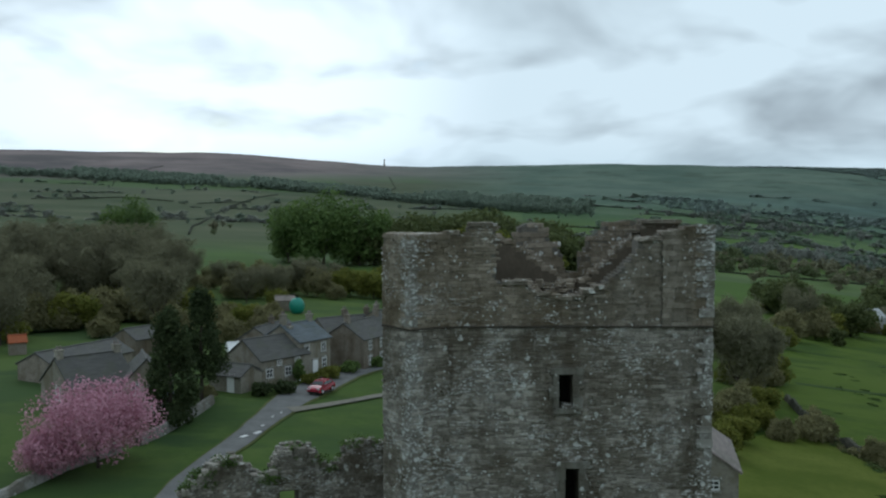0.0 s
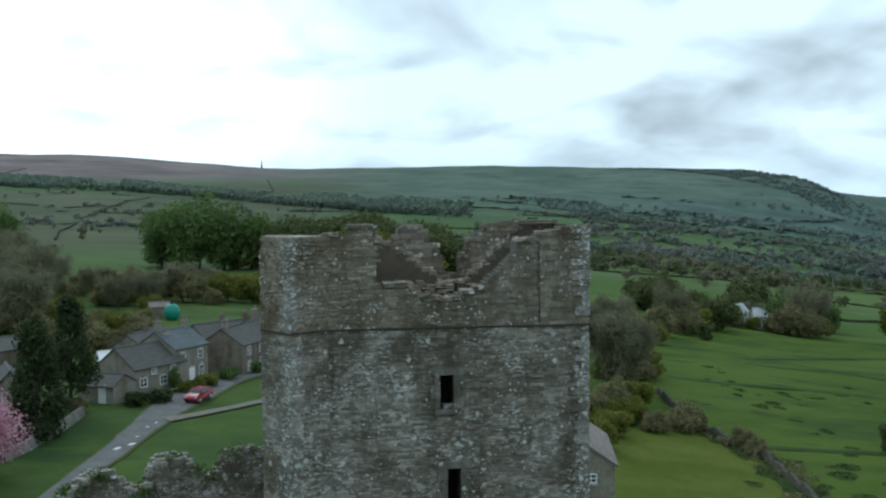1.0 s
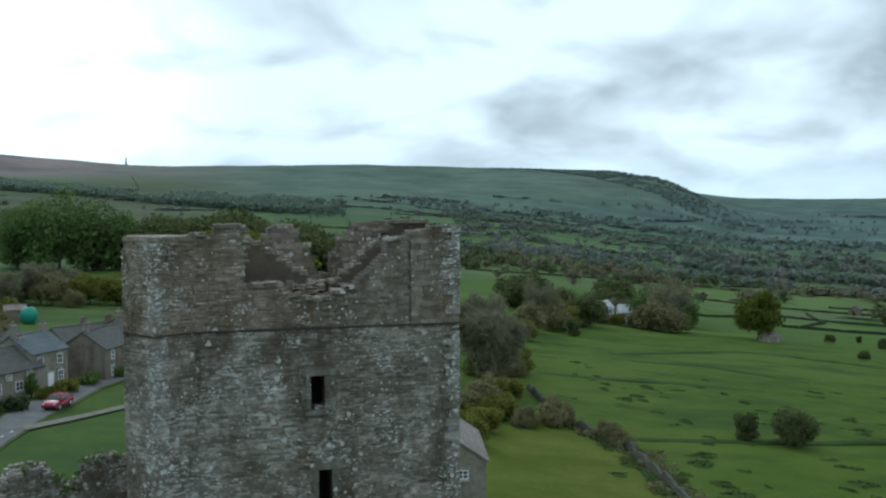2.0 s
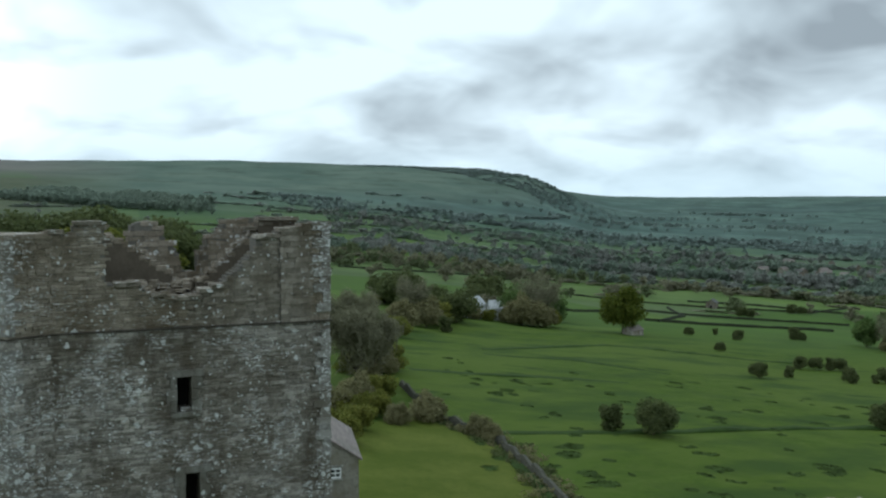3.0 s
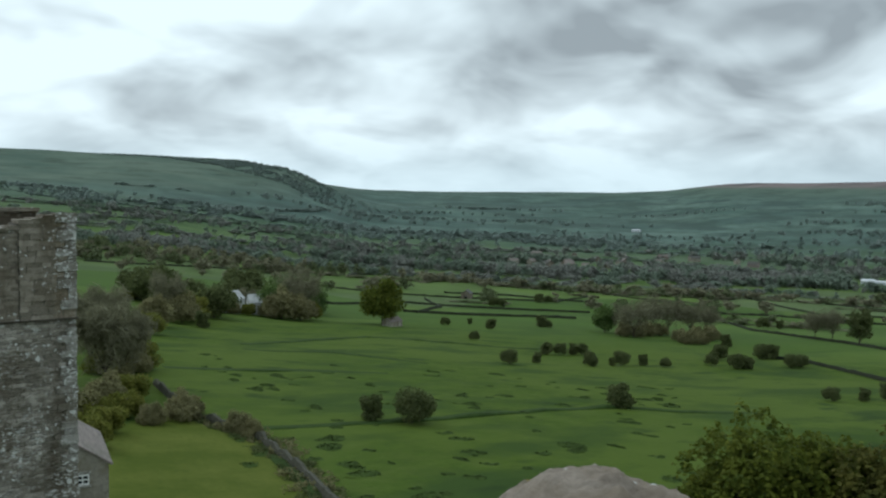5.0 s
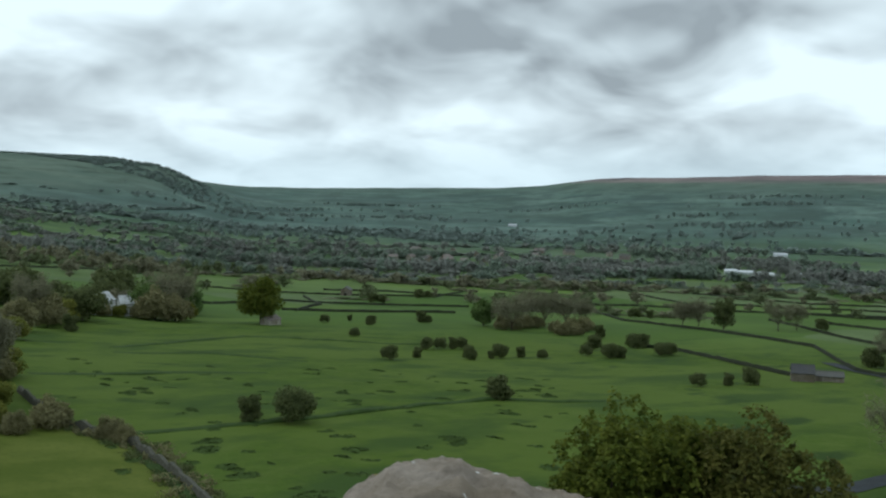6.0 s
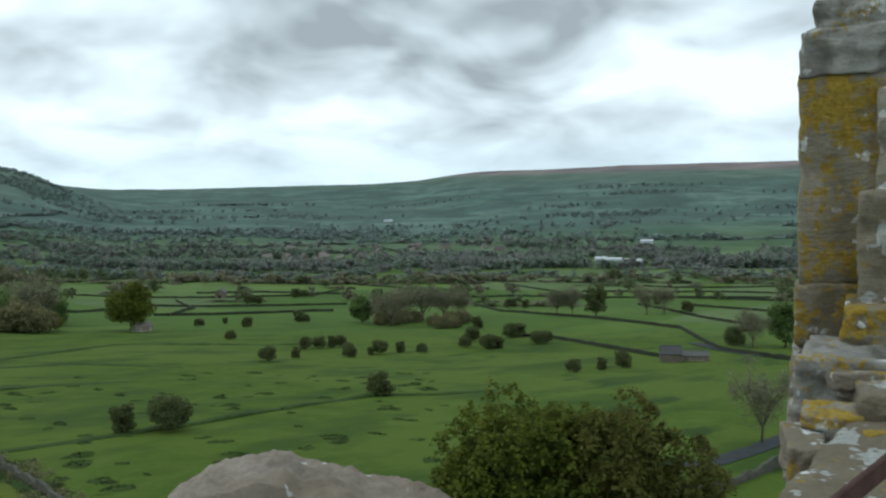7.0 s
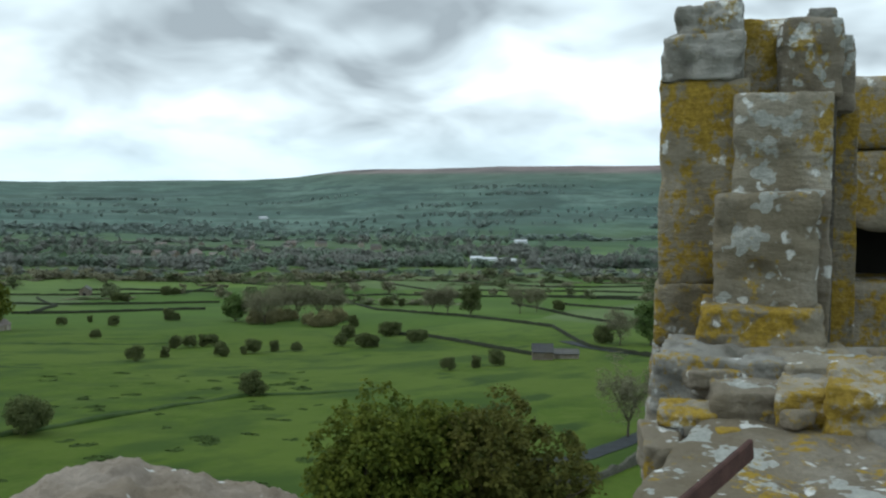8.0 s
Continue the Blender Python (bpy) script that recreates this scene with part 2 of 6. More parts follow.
# ---- the land: one sheet, given by heights along twelve bearings ----
BEARS = (30, 12, 2, -10, -20, -27, -32, -42, -50, -53, -63, -85)
RINGS = (0, 60, 125, 300, 600, 1200, 2200, 3200, 4600)
HEIGHTS = (
    (0, 2, 5, 4, 6, 20, 80, 205, 150),
    (0, 2, 4, 2, 0, 10, 75, 192, 140),
    (0, 2, 3, 0, -5, 0, 55, 144, 110),
    (0, 0, 0, -8, -15, -10, 50, 158, 110),
    (-1, -1, -3, -14, -28, -25, 25, 136, 90),
    (-1, -2, -5, -18, -36, -50, -10, 112, 70),
    (-1, -2, -5, -20, -40, -65, -55, -30, 24),
    (-1, -2, -6, -24, -45, -75, -70, -50, 18),
    (-1, -3, -7, -25, -47, -78, -72, -45, 38),
    (-1, -3, -7, -26, -48, -80, -72, -20, 74),
    (-1, -3, -7, -26, -48, -80, -62, 5, 95),
    (-1, -3, -7, -26, -48, -78, -55, 5, 92),
)
AZ_N, R_N = 181, 120
AZ_GRID = np.linspace(-100, 44, AZ_N)
R_GRID = np.concatenate([np.linspace(0, 60, 14)[:-1], np.geomspace(60, 4800, R_N - 13)])


def land_grid():
    h = np.array(HEIGHTS, float)[::-1]
    b = np.array(BEARS, float)[::-1]
    radial = np.array([np.interp(R_GRID, RINGS, row) for row in h])
    g = np.array([np.interp(AZ_GRID, b, radial[:, j]) for j in range(R_N)]).T
    for _ in range(10):
        p = np.pad(g, ((0, 0), (1, 1)), "edge")
        g = (p[:, :-2] + 2 * p[:, 1:-1] + p[:, 2:]) / 4
    for _ in range(3):
        p = np.pad(g, ((1, 1), (0, 0)), "edge")
        g = (p[:-2] + 2 * p[1:-1] + p[2:]) / 4
    for i, a in enumerate(AZ_GRID):
        for j, r in enumerate(R_GRID):
            if r < 130:
                continue
            x, y = -r * math.sin(radians(a)), r * math.cos(radians(a))
            amp = min(1.0, (r - 130) / 200)
            g[i, j] += amp * 1.3 * noise.noise((x / 70, y / 70, 0.3))
            if 2700 < r < 3500:
                g[i, j] += math.exp(-((r - 3100) / 220) ** 2) * float(np.interp(-a, (20, 22, 24.6, 25.5, 26.1, 27.8, 28.6, 30, 33), (0, 3, 11, 9, 0, 15, 14, 15, 0)))
            if r > 700:
                g[i, j] += min(1, (r - 700) / 800) * (7 * noise.noise((x / 420, y / 420, 5.1)) + 3 * noise.noise((x / 150, y / 150, 2.1)))
    return g


LAND = land_grid()


def gz(x, y):
    """The ground's height at a place."""
    r = math.hypot(x, y)
    a = math.degrees(math.atan2(-x, y))
    i = min(max((a - AZ_GRID[0]) / (AZ_GRID[1] - AZ_GRID[0]), 0), AZ_N - 1.001)
    j = min(max(float(np.searchsorted(R_GRID, r)) - 1, 0), R_N - 2)
    fj = min(1.0, (r - R_GRID[int(j)]) / (R_GRID[int(j) + 1] - R_GRID[int(j)]))
    i0, j0, fi = int(i), int(j), i - int(i)
    return float((LAND[i0, j0] * (1 - fi) + LAND[i0 + 1, j0] * fi) * (1 - fj) + (LAND[i0, j0 + 1] * (1 - fi) + LAND[i0 + 1, j0 + 1] * fi) * fj)


def at(az, d, dz=0.0):
    """The place on the ground on a bearing (degrees to the left of the first view) at a distance."""
    x, y = -d * math.sin(radians(az)), d * math.cos(radians(az))
    return Vector((x, y, gz(x, y) + dz))


def build_land():
    verts, faces = [], []
    # the sheet closes behind the eye with flatter country
    azs = list(AZ_GRID) + [44 + k * (216.0 / 24) for k in range(1, 24)]
    n = len(azs)
    for i, a in enumerate(azs):
        for j, r in enumerate(R_GRID):
            if i < AZ_N:
                z = LAND[i, j]
            else:
                f = (i - AZ_N + 1) / 24
                z = LAND[AZ_N - 1, j] * (1 - f) + LAND[0, j] * f
            verts.append((-r * math.sin(radians(a)), r * math.cos(radians(a)), z))
    for i in range(n):
        for j in range(R_N - 1):
            a, b = i * R_N + j, ((i + 1) % n) * R_N + j
            faces.append((a, a + 1, b + 1, b))
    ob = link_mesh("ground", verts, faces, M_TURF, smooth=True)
    tagged(ob, "green pasture and rough fields rising to brown moorland hills, far slopes tinted with painted haze", "ground", kind="structure")


build_land()


# ---- castle stone ----
def castle_stone(name, lo, hi, lichen=0.5, yellow=0.0, per="island", scale=1.0, flecks=0.0, crusts=0.0):
    """Weathered sandstone: every stone its own tone, dark stains, pale crusts of lichen, yellow lichen where it grows."""
    k = Mat(name, 0.92)
    r = k.island() if per == "island" else k.rand()
    fine = k.noise(22 * scale, 5, 0.7)
    mid = k.noise(5.0 * scale, 4, 0.6)
    wide = k.noise(0.55 * scale, 4, 0.6)
    c = k.mix(k.math("POWER", r, 1.7), lo, tuple(v * 1.2 for v in hi))
    c = k.mix(k.step(fine, 0.35, 0.7, 0.0, 0.45), c, tuple(v * 1.35 for v in hi))
    c = k.mix(k.step(mid, 0.52, 0.7, 0.0, 0.55), c, tuple(v * 0.5 for v in lo))
    c = k.mix(k.step(wide, 0.45, 0.62, 0.0, 0.7), c, (lo[0] * 0.75, lo[1] * 0.69, lo[2] * 0.56))
    streak = k.noise(1.0, 4, 0.6, k.scaled(k.pos, (0.9 * scale, 0.9 * scale, 0.16 * scale), (4, 2, 7)))
    c = k.mix(k.step(streak, 0.5, 0.66, 0.0, 0.6), c, (lo[0] * 0.6, lo[1] * 0.55, lo[2] * 0.45))
    if lichen:
        # crusts with ragged rims: the cells are pushed about by noise
        n3 = k.t.nodes.new("ShaderNodeTexNoise")
        n3.inputs["Scale"].default_value, n3.inputs["Detail"].default_value = 9 * scale, 3
        k.link(k.pos, n3.inputs["Vector"])
        push = k.t.nodes.new("ShaderNodeVectorMath")
        push.operation = "MULTIPLY_ADD"
        k.link(n3.outputs["Color"], push.inputs[0])
        push.inputs[1].default_value = (0.2 / scale,) * 3
        k.link(k.pos, push.inputs[2])
        big = k.voronoi(2.1 * scale, push.outputs[0], "Distance")
        crust = k.noise(0.8 * scale, 2, 0.5)
        spot = k.math("MULTIPLY", k.step(big, 0.24, 0.20), k.step(crust, 0.62 - 0.09 * lichen, 0.66 - 0.09 * lichen))
        small = k.voronoi(5.0 * scale, push.outputs[0], "Distance")
        spot2 = k.math("MULTIPLY", k.step(small, 0.27, 0.2), k.step(k.noise(1.7 * scale, 2), 0.60 - 0.09 * lichen, 0.66 - 0.09 * lichen))
        c = k.mix(k.math("MULTIPLY", k.math("MAXIMUM", spot, spot2), 0.88), c, k.mix(k.step(fine, 0.35, 0.65), (0.38, 0.39, 0.37), (0.72, 0.72, 0.68)))
    if flecks:
        # fine grey crust in drifts over the wall
        drift = k.noise(0.42, 5, 0.65, k.scaled(k.pos, (1.0, 1.0, 1.0), (11, 3, 6)))
        grain = k.noise(6.5, 6, 0.75, k.scaled(k.pos, (0.8, 0.8, 2.0)))
        fl = k.math("MULTIPLY", k.step(drift, 0.56 - 0.1 * flecks, 0.68 - 0.1 * flecks), k.step(grain, 0.535, 0.57))
        c = k.mix(k.math("MULTIPLY", fl, 0.92), c, k.mix(k.step(fine, 0.35, 0.65), (0.42, 0.43, 0.415), (0.74, 0.74, 0.71)))
    if crusts:
        # broad blue-grey plates of lichen with scalloped rims
        plate = k.math("ADD", k.math("MULTIPLY", k.noise(1.9 * scale, 4, 0.6, k.scaled(k.pos, (1, 1, 1), (2, 5, 9))), 0.75), k.math("MULTIPLY", k.voronoi(9.0 * scale, None, "Distance"), 0.12))
        pl = k.step(plate, 0.43 - 0.1 * crusts, 0.42 - 0.1 * crusts)
        c = k.mix(k.math("MULTIPLY", pl, 0.85), c, k.mix(k.step(fine, 0.35, 0.65), (0.25, 0.26, 0.235), (0.38, 0.39, 0.36)))
    if yellow:
        patch = k.math("ADD", k.math("MULTIPLY", k.noise(2.3 * scale, 3, 0.6), 0.55), k.math("MULTIPLY", k.noise(13 * scale, 4, 0.7), 0.45))
        ye = k.step(patch, 0.60 - 0.13 * yellow, 0.66 - 0.13 * yellow)
        c = k.mix(k.math("MULTIPLY", ye, 0.9), c, k.mix(k.step(fine, 0.3, 0.7), (0.17, 0.105, 0.010), (0.34, 0.235, 0.025)))
    k.colour(c)
    rough_h = k.math("ADD", k.math("MULTIPLY", fine, 0.8), mid)
    if scale > 2:
        # open bedding and pits close at hand
        bed = k.noise(9.0, 5, 0.65, k.scaled(k.pos, (1.0, 1.0, 3.6)))
        rough_h = k.math("ADD", rough_h, k.math("MULTIPLY", bed, 1.3))
    k.bump(rough_h, 0.9, 0.045 if scale < 2 else 0.013)
    return k.m


M_LOWER = castle_stone("grey_rubble_stone", (0.125, 0.113, 0.094), (0.345, 0.322, 0.278), 1.1, flecks=0.85)
M_UPPER = castle_stone("brown_weathered_stone", (0.148, 0.126, 0.094), (0.27, 0.235, 0.185), 0.95, flecks=0.6)
M_QUOIN = castle_stone("dressed_stone", (0.15, 0.141, 0.123), (0.27, 0.26, 0.236), 1.7, per="object", flecks=2.0)
M_PARAPET = castle_stone("parapet_stone", (0.13, 0.115, 0.09), (0.25, 0.225, 0.185), 1.1, per="object")
M_CORE = castle_stone("wall_core_mortar", (0.12, 0.112, 0.096), (0.15, 0.14, 0.12), 0.0)
M_PLASTER = plain("old_brown_plaster", (0.105, 0.088, 0.066), 0.95, 0, 0.3, 1.2, 0.4, 0.03)
# black serves as painted shade in openings and as plain tyre and trim colour
M_DARK = plain("shade_and_trim_black", (0.02, 0.019, 0.017), 1.0)

UNIT_STONES = []
for n_ in range(6):
    bm_ = bmesh.new()
    box(bm_, -0.5, 0.5, -0.5, 0.5, -0.5, 0.5)
    bmesh.ops.bevel(bm_, geom=list(bm_.edges), offset=0.06, segments=1, affect="EDGES")
    for v_ in bm_.verts:
        v_.co += 0.05 * Vector(noise.random_vector())
    UNIT_STONES.append(bm_)
STONE_MESHES = {}


def unit_stone(n, material):
    key = (n % 6, material.name)
    if key not in STONE_MESHES:
        me = bpy.data.meshes.new("stone")
        UNIT_STONES[n % 6].to_mesh(me)
        me.materials.append(material)
        STONE_MESHES[key] = me
    return STONE_MESHES[key]


class Masonry:
    """Rubble courses laid on upright faces, gathered into one mesh, or hung as single stones on a parent."""

    def __init__(self, seed):
        self.rng = random.Random(seed)
        self.v, self.f = [], []

    def stone(self, o, u, n, a, b, z0, z1, depth, proud):
        rng = self.rng
        j = lambda s: rng.uniform(-s, s)
        base = len(self.v)
        ch = min(0.013, 0.15 * (z1 - z0))
        for k, (aa, bb, zz0, zz1) in enumerate(((a, b, z0, z1), (a + ch, b - ch, z0 + ch, z1 - ch))):
            off = -depth if k == 0 else proud
            edge = proud - 0.014
            for (s, t) in ((aa, zz0), (bb, zz0), (bb, zz1), (aa, zz1)):
                w = off + j(0.012) if k else edge
                p = o + u * (s + j(0.012)) + n * w
                self.v.append((p.x, p.y, t + j(0.010)))
        for s, t in ((a, z0), (b, z0), (b, z1), (a, z1)):
            p = o + u * s - n * depth
            self.v.append((p.x, p.y, t))
        q = base
        self.f.append((q + 4, q + 5, q + 6, q + 7))
        for i in range(4):
            i2 = (i + 1) % 4
            self.f.append((q + i, q + i2, q + 4 + i2, q + 4 + i))
            self.f.append((q + 8 + i, q + 8 + i2, q + i2, q + i))

    def face(self, o, u, n, length, z0, z1, top=None, holes=(), course=(0.13, 0.23), stone=(0.2, 0.62), depth=0.15, gap=0.014, pick=None):
        """Courses over a face: o its foot, u along it, n outwards; top(s) its broken upper edge; holes (s0, s1, z0, z1)."""
        o, u, n = Vector(o), Vector(u).normalized(), Vector(n).normalized()
        rng, z = self.rng, z0
        while z < z1:
            h = rng.uniform(*course)
            s = -rng.uniform(0, 0.2)
            while s < length:
                w = rng.uniform(*stone) * (1.3 if h > 0.19 else 1.0)
                a, b = max(s, 0), min(s + w, length)
                s += w
                if b - a < 0.06:
                    continue
                zt = min(z + h, z1)
                if top is not None and zt > top((a + b) / 2) + rng.uniform(-0.05, 0.1):
                    continue
                for h0, h1, hz0, hz1 in holes:
                    if zt > hz0 + 0.02 and z < hz1 - 0.02 and b > h0 and a < h1:
                        if a < h0 - 0.08:
                            b = h0
                        elif b > h1 + 0.08:
                            a = h1
                        else:
                            a = b
                if b - a < 0.06 or zt - z < 0.05:
                    continue
                proud = rng.uniform(0.0, 0.035) if rng.random() < 0.85 else rng.uniform(0.03, 0.07)
                if pick and pick((a + b) / 2, (z + zt) / 2):
                    mid = o + u * ((a + b) / 2) + n * (proud - depth / 2)
                    mid.z = (z + zt) / 2
                    yield_stone = (mid, u, b - a - gap, depth, zt - z - gap)
                    self.single.append(yield_stone)
                else:
                    wave = 0.07 * noise.noise(((a + b) * 0.45 + z0, z * 0.35, 2.0)) if not holes or all(b < q[0] - 0.3 or a > q[1] + 0.3 for q in holes) else 0.0
                    self.stone(o, u, n, a + gap / 2, b - gap / 2, z + gap / 2 + wave, zt - gap / 2 + wave, depth, proud)
            z += h

    single = None

    def joined(self, name, material, parent, label=""):
        ob = link_mesh(name, self.v, self.f, material, parent, label)
        ob["kind"] = "stuff"
        return ob


def hang_stones(stones, material, parent, name="stone"):
    inv = parent.matrix_world.inverted()
    for i, (mid, u, w, d, h) in enumerate(stones):
        ob = new(name, unit_stone(i, material))
        ob.parent = parent
        ob.matrix_basis = inv @ Matrix.Translation(mid) @ Matrix.Rotation(math.atan2(u.y, u.x), 4, "Z") @ Matrix.Diagonal((w * 1.02, d, h * 1.02, 1))


def profile(pts):
    """A broken edge as height over length, through a few breaks, with small ragged steps."""
    xs, ys = [p[0] for p in pts], [p[1] for p in pts]
    return lambda s: float(np.interp(s, xs, ys)) + 0.09 * noise.noise((s * 2.3, ys[0], 0.7))


def wall_slab(name, parent, o, u, n, length, thick, z0, top, material, holes=(), label="", step=0.12):
    """The core of a wall under a broken upper edge, with openings right through."""
    o, u, n = Vector(o), Vector(u).normalized(), Vector(n).normalized()
    cuts = sorted({0.0, length, *[h for q in holes for h in q[:2]], *[i * step for i in range(1, int(length / step))]})
    bm = bmesh.new()
    for a, b in zip(cuts, cuts[1:]):
        if b - a < 1e-4:
            continue
        zt = top((a + b) / 2)
        spans, z = [], z0
        for h0, h1, hz0, hz1 in sorted(holes, key=lambda q: q[2]):
            if a >= h0 - 1e-6 and b <= h1 + 1e-6:
                if hz0 > z:
                    spans.append((z, hz0))
                z = hz1
        if zt > z:
            spans.append((z, zt))
        for s0, s1 in spans:
            vs = []
            for zz in (s0, s1):
                for s, w in ((a, 0), (b, 0), (b, -thick), (a, -thick)):
                    p = o + u * s + n * w
                    vs.append(bm.verts.new((p.x, p.y, zz)))
            for q in ((3, 2, 1, 0), (4, 5, 6, 7), (0, 1, 5, 4), (1, 2, 6, 5), (2, 3, 7, 6), (3, 0, 4, 7)):
                bm.faces.new([vs[i] for i in q])
    bmesh.ops.remove_doubles(bm, verts=bm.verts, dist=1e-4)
    return part(name, bm, material, parent, label)


def rough_block(name, parent, material, size, centre, rz=0.0, seed=0, cuts=7, rough=0.05, roundness=0.12, tilt=0.0, label="", grain=3.0):
    """A weathered block: worn corners, an uneven face, some chips."""
    bm = bmesh.new()
    bmesh.ops.create_cube(bm, size=1.0)
    bmesh.ops.subdivide_edges(bm, edges=list(bm.edges), cuts=cuts, use_grid_fill=True)
    sx, sy, sz = size
    smin = min(size)
    for v in bm.verts:
        p = Vector((v.co.x * sx, v.co.y * sy, v.co.z * sz))
        r = roundness * smin
        inner = Vector((max(-sx / 2 + r, min(sx / 2 - r, p.x)), max(-sy / 2 + r, min(sy / 2 - r, p.y)), max(-sz / 2 + r, min(sz / 2 - r, p.z))))
        d = p - inner
        if d.length > 1e-6:
            p = inner + d.normalized() * min(d.length, r)
        q = p * grain + Vector((seed * 3.7, seed * 1.3, seed * 7.1))
        flat = q * 0.45
        k = 0.55 * noise.fractal(flat, 0.6, 2.2, 4)
        # bedding ridges, pits and broken arrises
        k += 0.45 * (abs(noise.noise(Vector((q.x * 0.5, q.y * 0.5, q.z * 2.6)))) - 0.3) + 0.32 * noise.noise(q * 3.1) + 0.24 * noise.noise(q * 7.0)
        arris = d.length / r if r else 0.0
        chip = min(0.0, noise.noise(q * 1.3 + Vector((9, 4, 2))) + 0.12) * (0.4 + 1.6 * max(0.0, arris - 0.6))
        out = Vector((p.x / sx, p.y / sy, p.z / sz)).normalized()
        v.co = p + out * (rough * k * smin * 1.5 + chip * rough * smin * 3.0)
    ob = part(name, bm, material, parent, label, smooth=True)
    ob.matrix_basis = pose(*centre, tilt, 0, rz)
    return ob


# ---- the ruined tower across the court ----
TY = 35.0
M_JAMB = castle_stone("jamb_sandstone", (0.13, 0.125, 0.11), (0.24, 0.235, 0.21), 0.8, per="object")
front_top = profile([(-0.6, 24.7), (0.2, 24.75), (0.8, 24.7), (0.82, 25.0), (1.95, 25.05), (1.98, 22.95), (3.0, 22.9), (3.6, 22.45), (4.6, 22.3), (5.4, 22.55), (6.0, 22.85), (6.14, 23.0), (6.68, 23.5),
                     (7.23, 24.0), (7.27, 24.48), (8.05, 24.55), (8.1, 24.7), (8.55, 24.7), (9.2, 24.95), (10.0, 24.9)])
TOWER = thing("castle_tower", pose(0, 0, 0), "ruined square castle tower of weathered grey-brown rubble, its parapet broken open", "tower", kind="structure")
holes_f = ((4.29, 4.81, 18.2, 19.47), (4.53, 5.05, 13.4, 15.93), (-0.45, -0.02, 13.2, 15.45))
X0, X1 = -0.1, 10.0
shift = lambda hs: tuple((a - X0, b - X0, c, d) for a, b, c, d in hs)
fr_top = lambda s: front_top(s + X0)
wall_slab("front_wall_core", TOWER, (X0, TY + 0.10, 0), (1, 0, 0), (0, -1, 0), X1 - X0, 1.2, 0, lambda s: fr_top(s) - 0.05, M_CORE, shift(holes_f))
UZ = 21.25
lower = Masonry(11)
upper = Masonry(12)
lower.single, upper.single = [], []
list(lower.face((X0, TY + 0.09, 0), (1, 0, 0), (0, -1, 0), 9.35 - X0, 12.6, UZ - 0.03, None, shift(holes_f), course=(0.07, 0.15), stone=(0.14, 0.5), gap=0.008) or ())
list(upper.face((X0, TY + 0.09, 0), (1, 0, 0), (0, -1, 0), 8.1 - X0, UZ + 0.03, 25.4, fr_top, (), course=(0.08, 0.15), stone=(0.2, 0.55), gap=0.008, pick=lambda s, z: s > 5.0) or ())
# the corner pier to the right stands a hand proud of the wall
pier_top = lambda s: front_top(s + 8.1)
wall_slab("corner_pier_core", TOWER, (8.1, TY - 0.02, 0), (1, 0, 0), (0, -1, 0), 1.9, 0.12, UZ, lambda s: pier_top(s) - 0.03, M_CORE)
pier = Masonry(13)
pier.single = []
list(pier.face((8.1, TY - 0.03, 0), (1, 0, 0), (0, -1, 0), 1.2, UZ + 0.03, 25.4, pier_top, course=(0.13, 0.24), stone=(0.25, 0.6), gap=0.01, pick=lambda s, z: True) or ())
# the angled corner buttress on the village side
CORNER = [(-2.3, TY + 0.75), (-1.2, TY - 0.75), (0.2, TY + 0.06)]
flat_top = profile([(0, 24.45), (0.6, 24.75), (3, 24.75)])
side_top = profile([(0, 24.4), (1.0, 24.6), (1.9, 24.75)])
for (ax, ay), (bx, by), tp, seed in ((CORNER[0], CORNER[1], side_top, 21), (CORNER[1], CORNER[2], flat_top, 22)):
    u = Vector((bx - ax, by - ay, 0))
    n = Vector((u.y, -u.x, 0))
    L = u.length
    for z0, z1, mas, tp_ in ((12.6, UZ - 0.03, lower, None), (UZ + 0.03, 25.2, upper, tp)):
        list(mas.face((ax, ay, 0), u, n, L, z0, z1, tp_, course=(0.08, 0.16), stone=(0.18, 0.5), gap=0.008) or ())
bm = bmesh.new()
prism(bm, [(-2.25, TY + 0.8), (-1.19, TY - 0.64), (0.15, TY + 0.14), (0.3, TY + 1.3), (-2.2, TY + 2.4)], 0, 24.5)
part("corner_buttress_core", bm, M_CORE, TOWER)
lower.joined("lower_rubble_facing", M_LOWER, TOWER, "grey roughly coursed rubble facing")
upper.joined("parapet_rubble_facing", M_UPPER, TOWER, "brown weathered parapet facing")
hang_stones(upper.single[:190] + pier.single, M_PARAPET, TOWER)
rest = Masonry(14)
for mid, u, w, d, h in upper.single[190:]:
    rest.stone(mid - u * (w / 2), u, Vector((0, -1, 0)), 0, w, mid.z - h / 2, mid.z + h / 2, d / 2, d / 2)
if rest.v:
    rest.joined("parapet_stones", M_UPPER, TOWER)
# long and short dressed stones up the right corner
rng = random.Random(5)
z, k = 12.7, 0
quoins = []
while z < 24.75:
    h = rng.uniform(0.24, 0.40)
    w = (0.62, 0.36)[k % 2] + rng.uniform(-0.08, 0.08)
    yq = TY + (0.03 if z < UZ - 0.1 else -0.07)
    if not (UZ - 0.45 < z < UZ + 0.08):
        quoins.append((Vector((10.0 - w / 2, yq + 0.08, z + h / 2)), Vector((1, 0, 0)), w, 0.26, h - 0.02))
    z += h
    k += 1
hang_stones(quoins, M_QUOIN, TOWER, "quoin")
z, k = 12.8, 0
corner_quoins = []
ca, cb, cc = (Vector((*q, 0)) for q in CORNER)
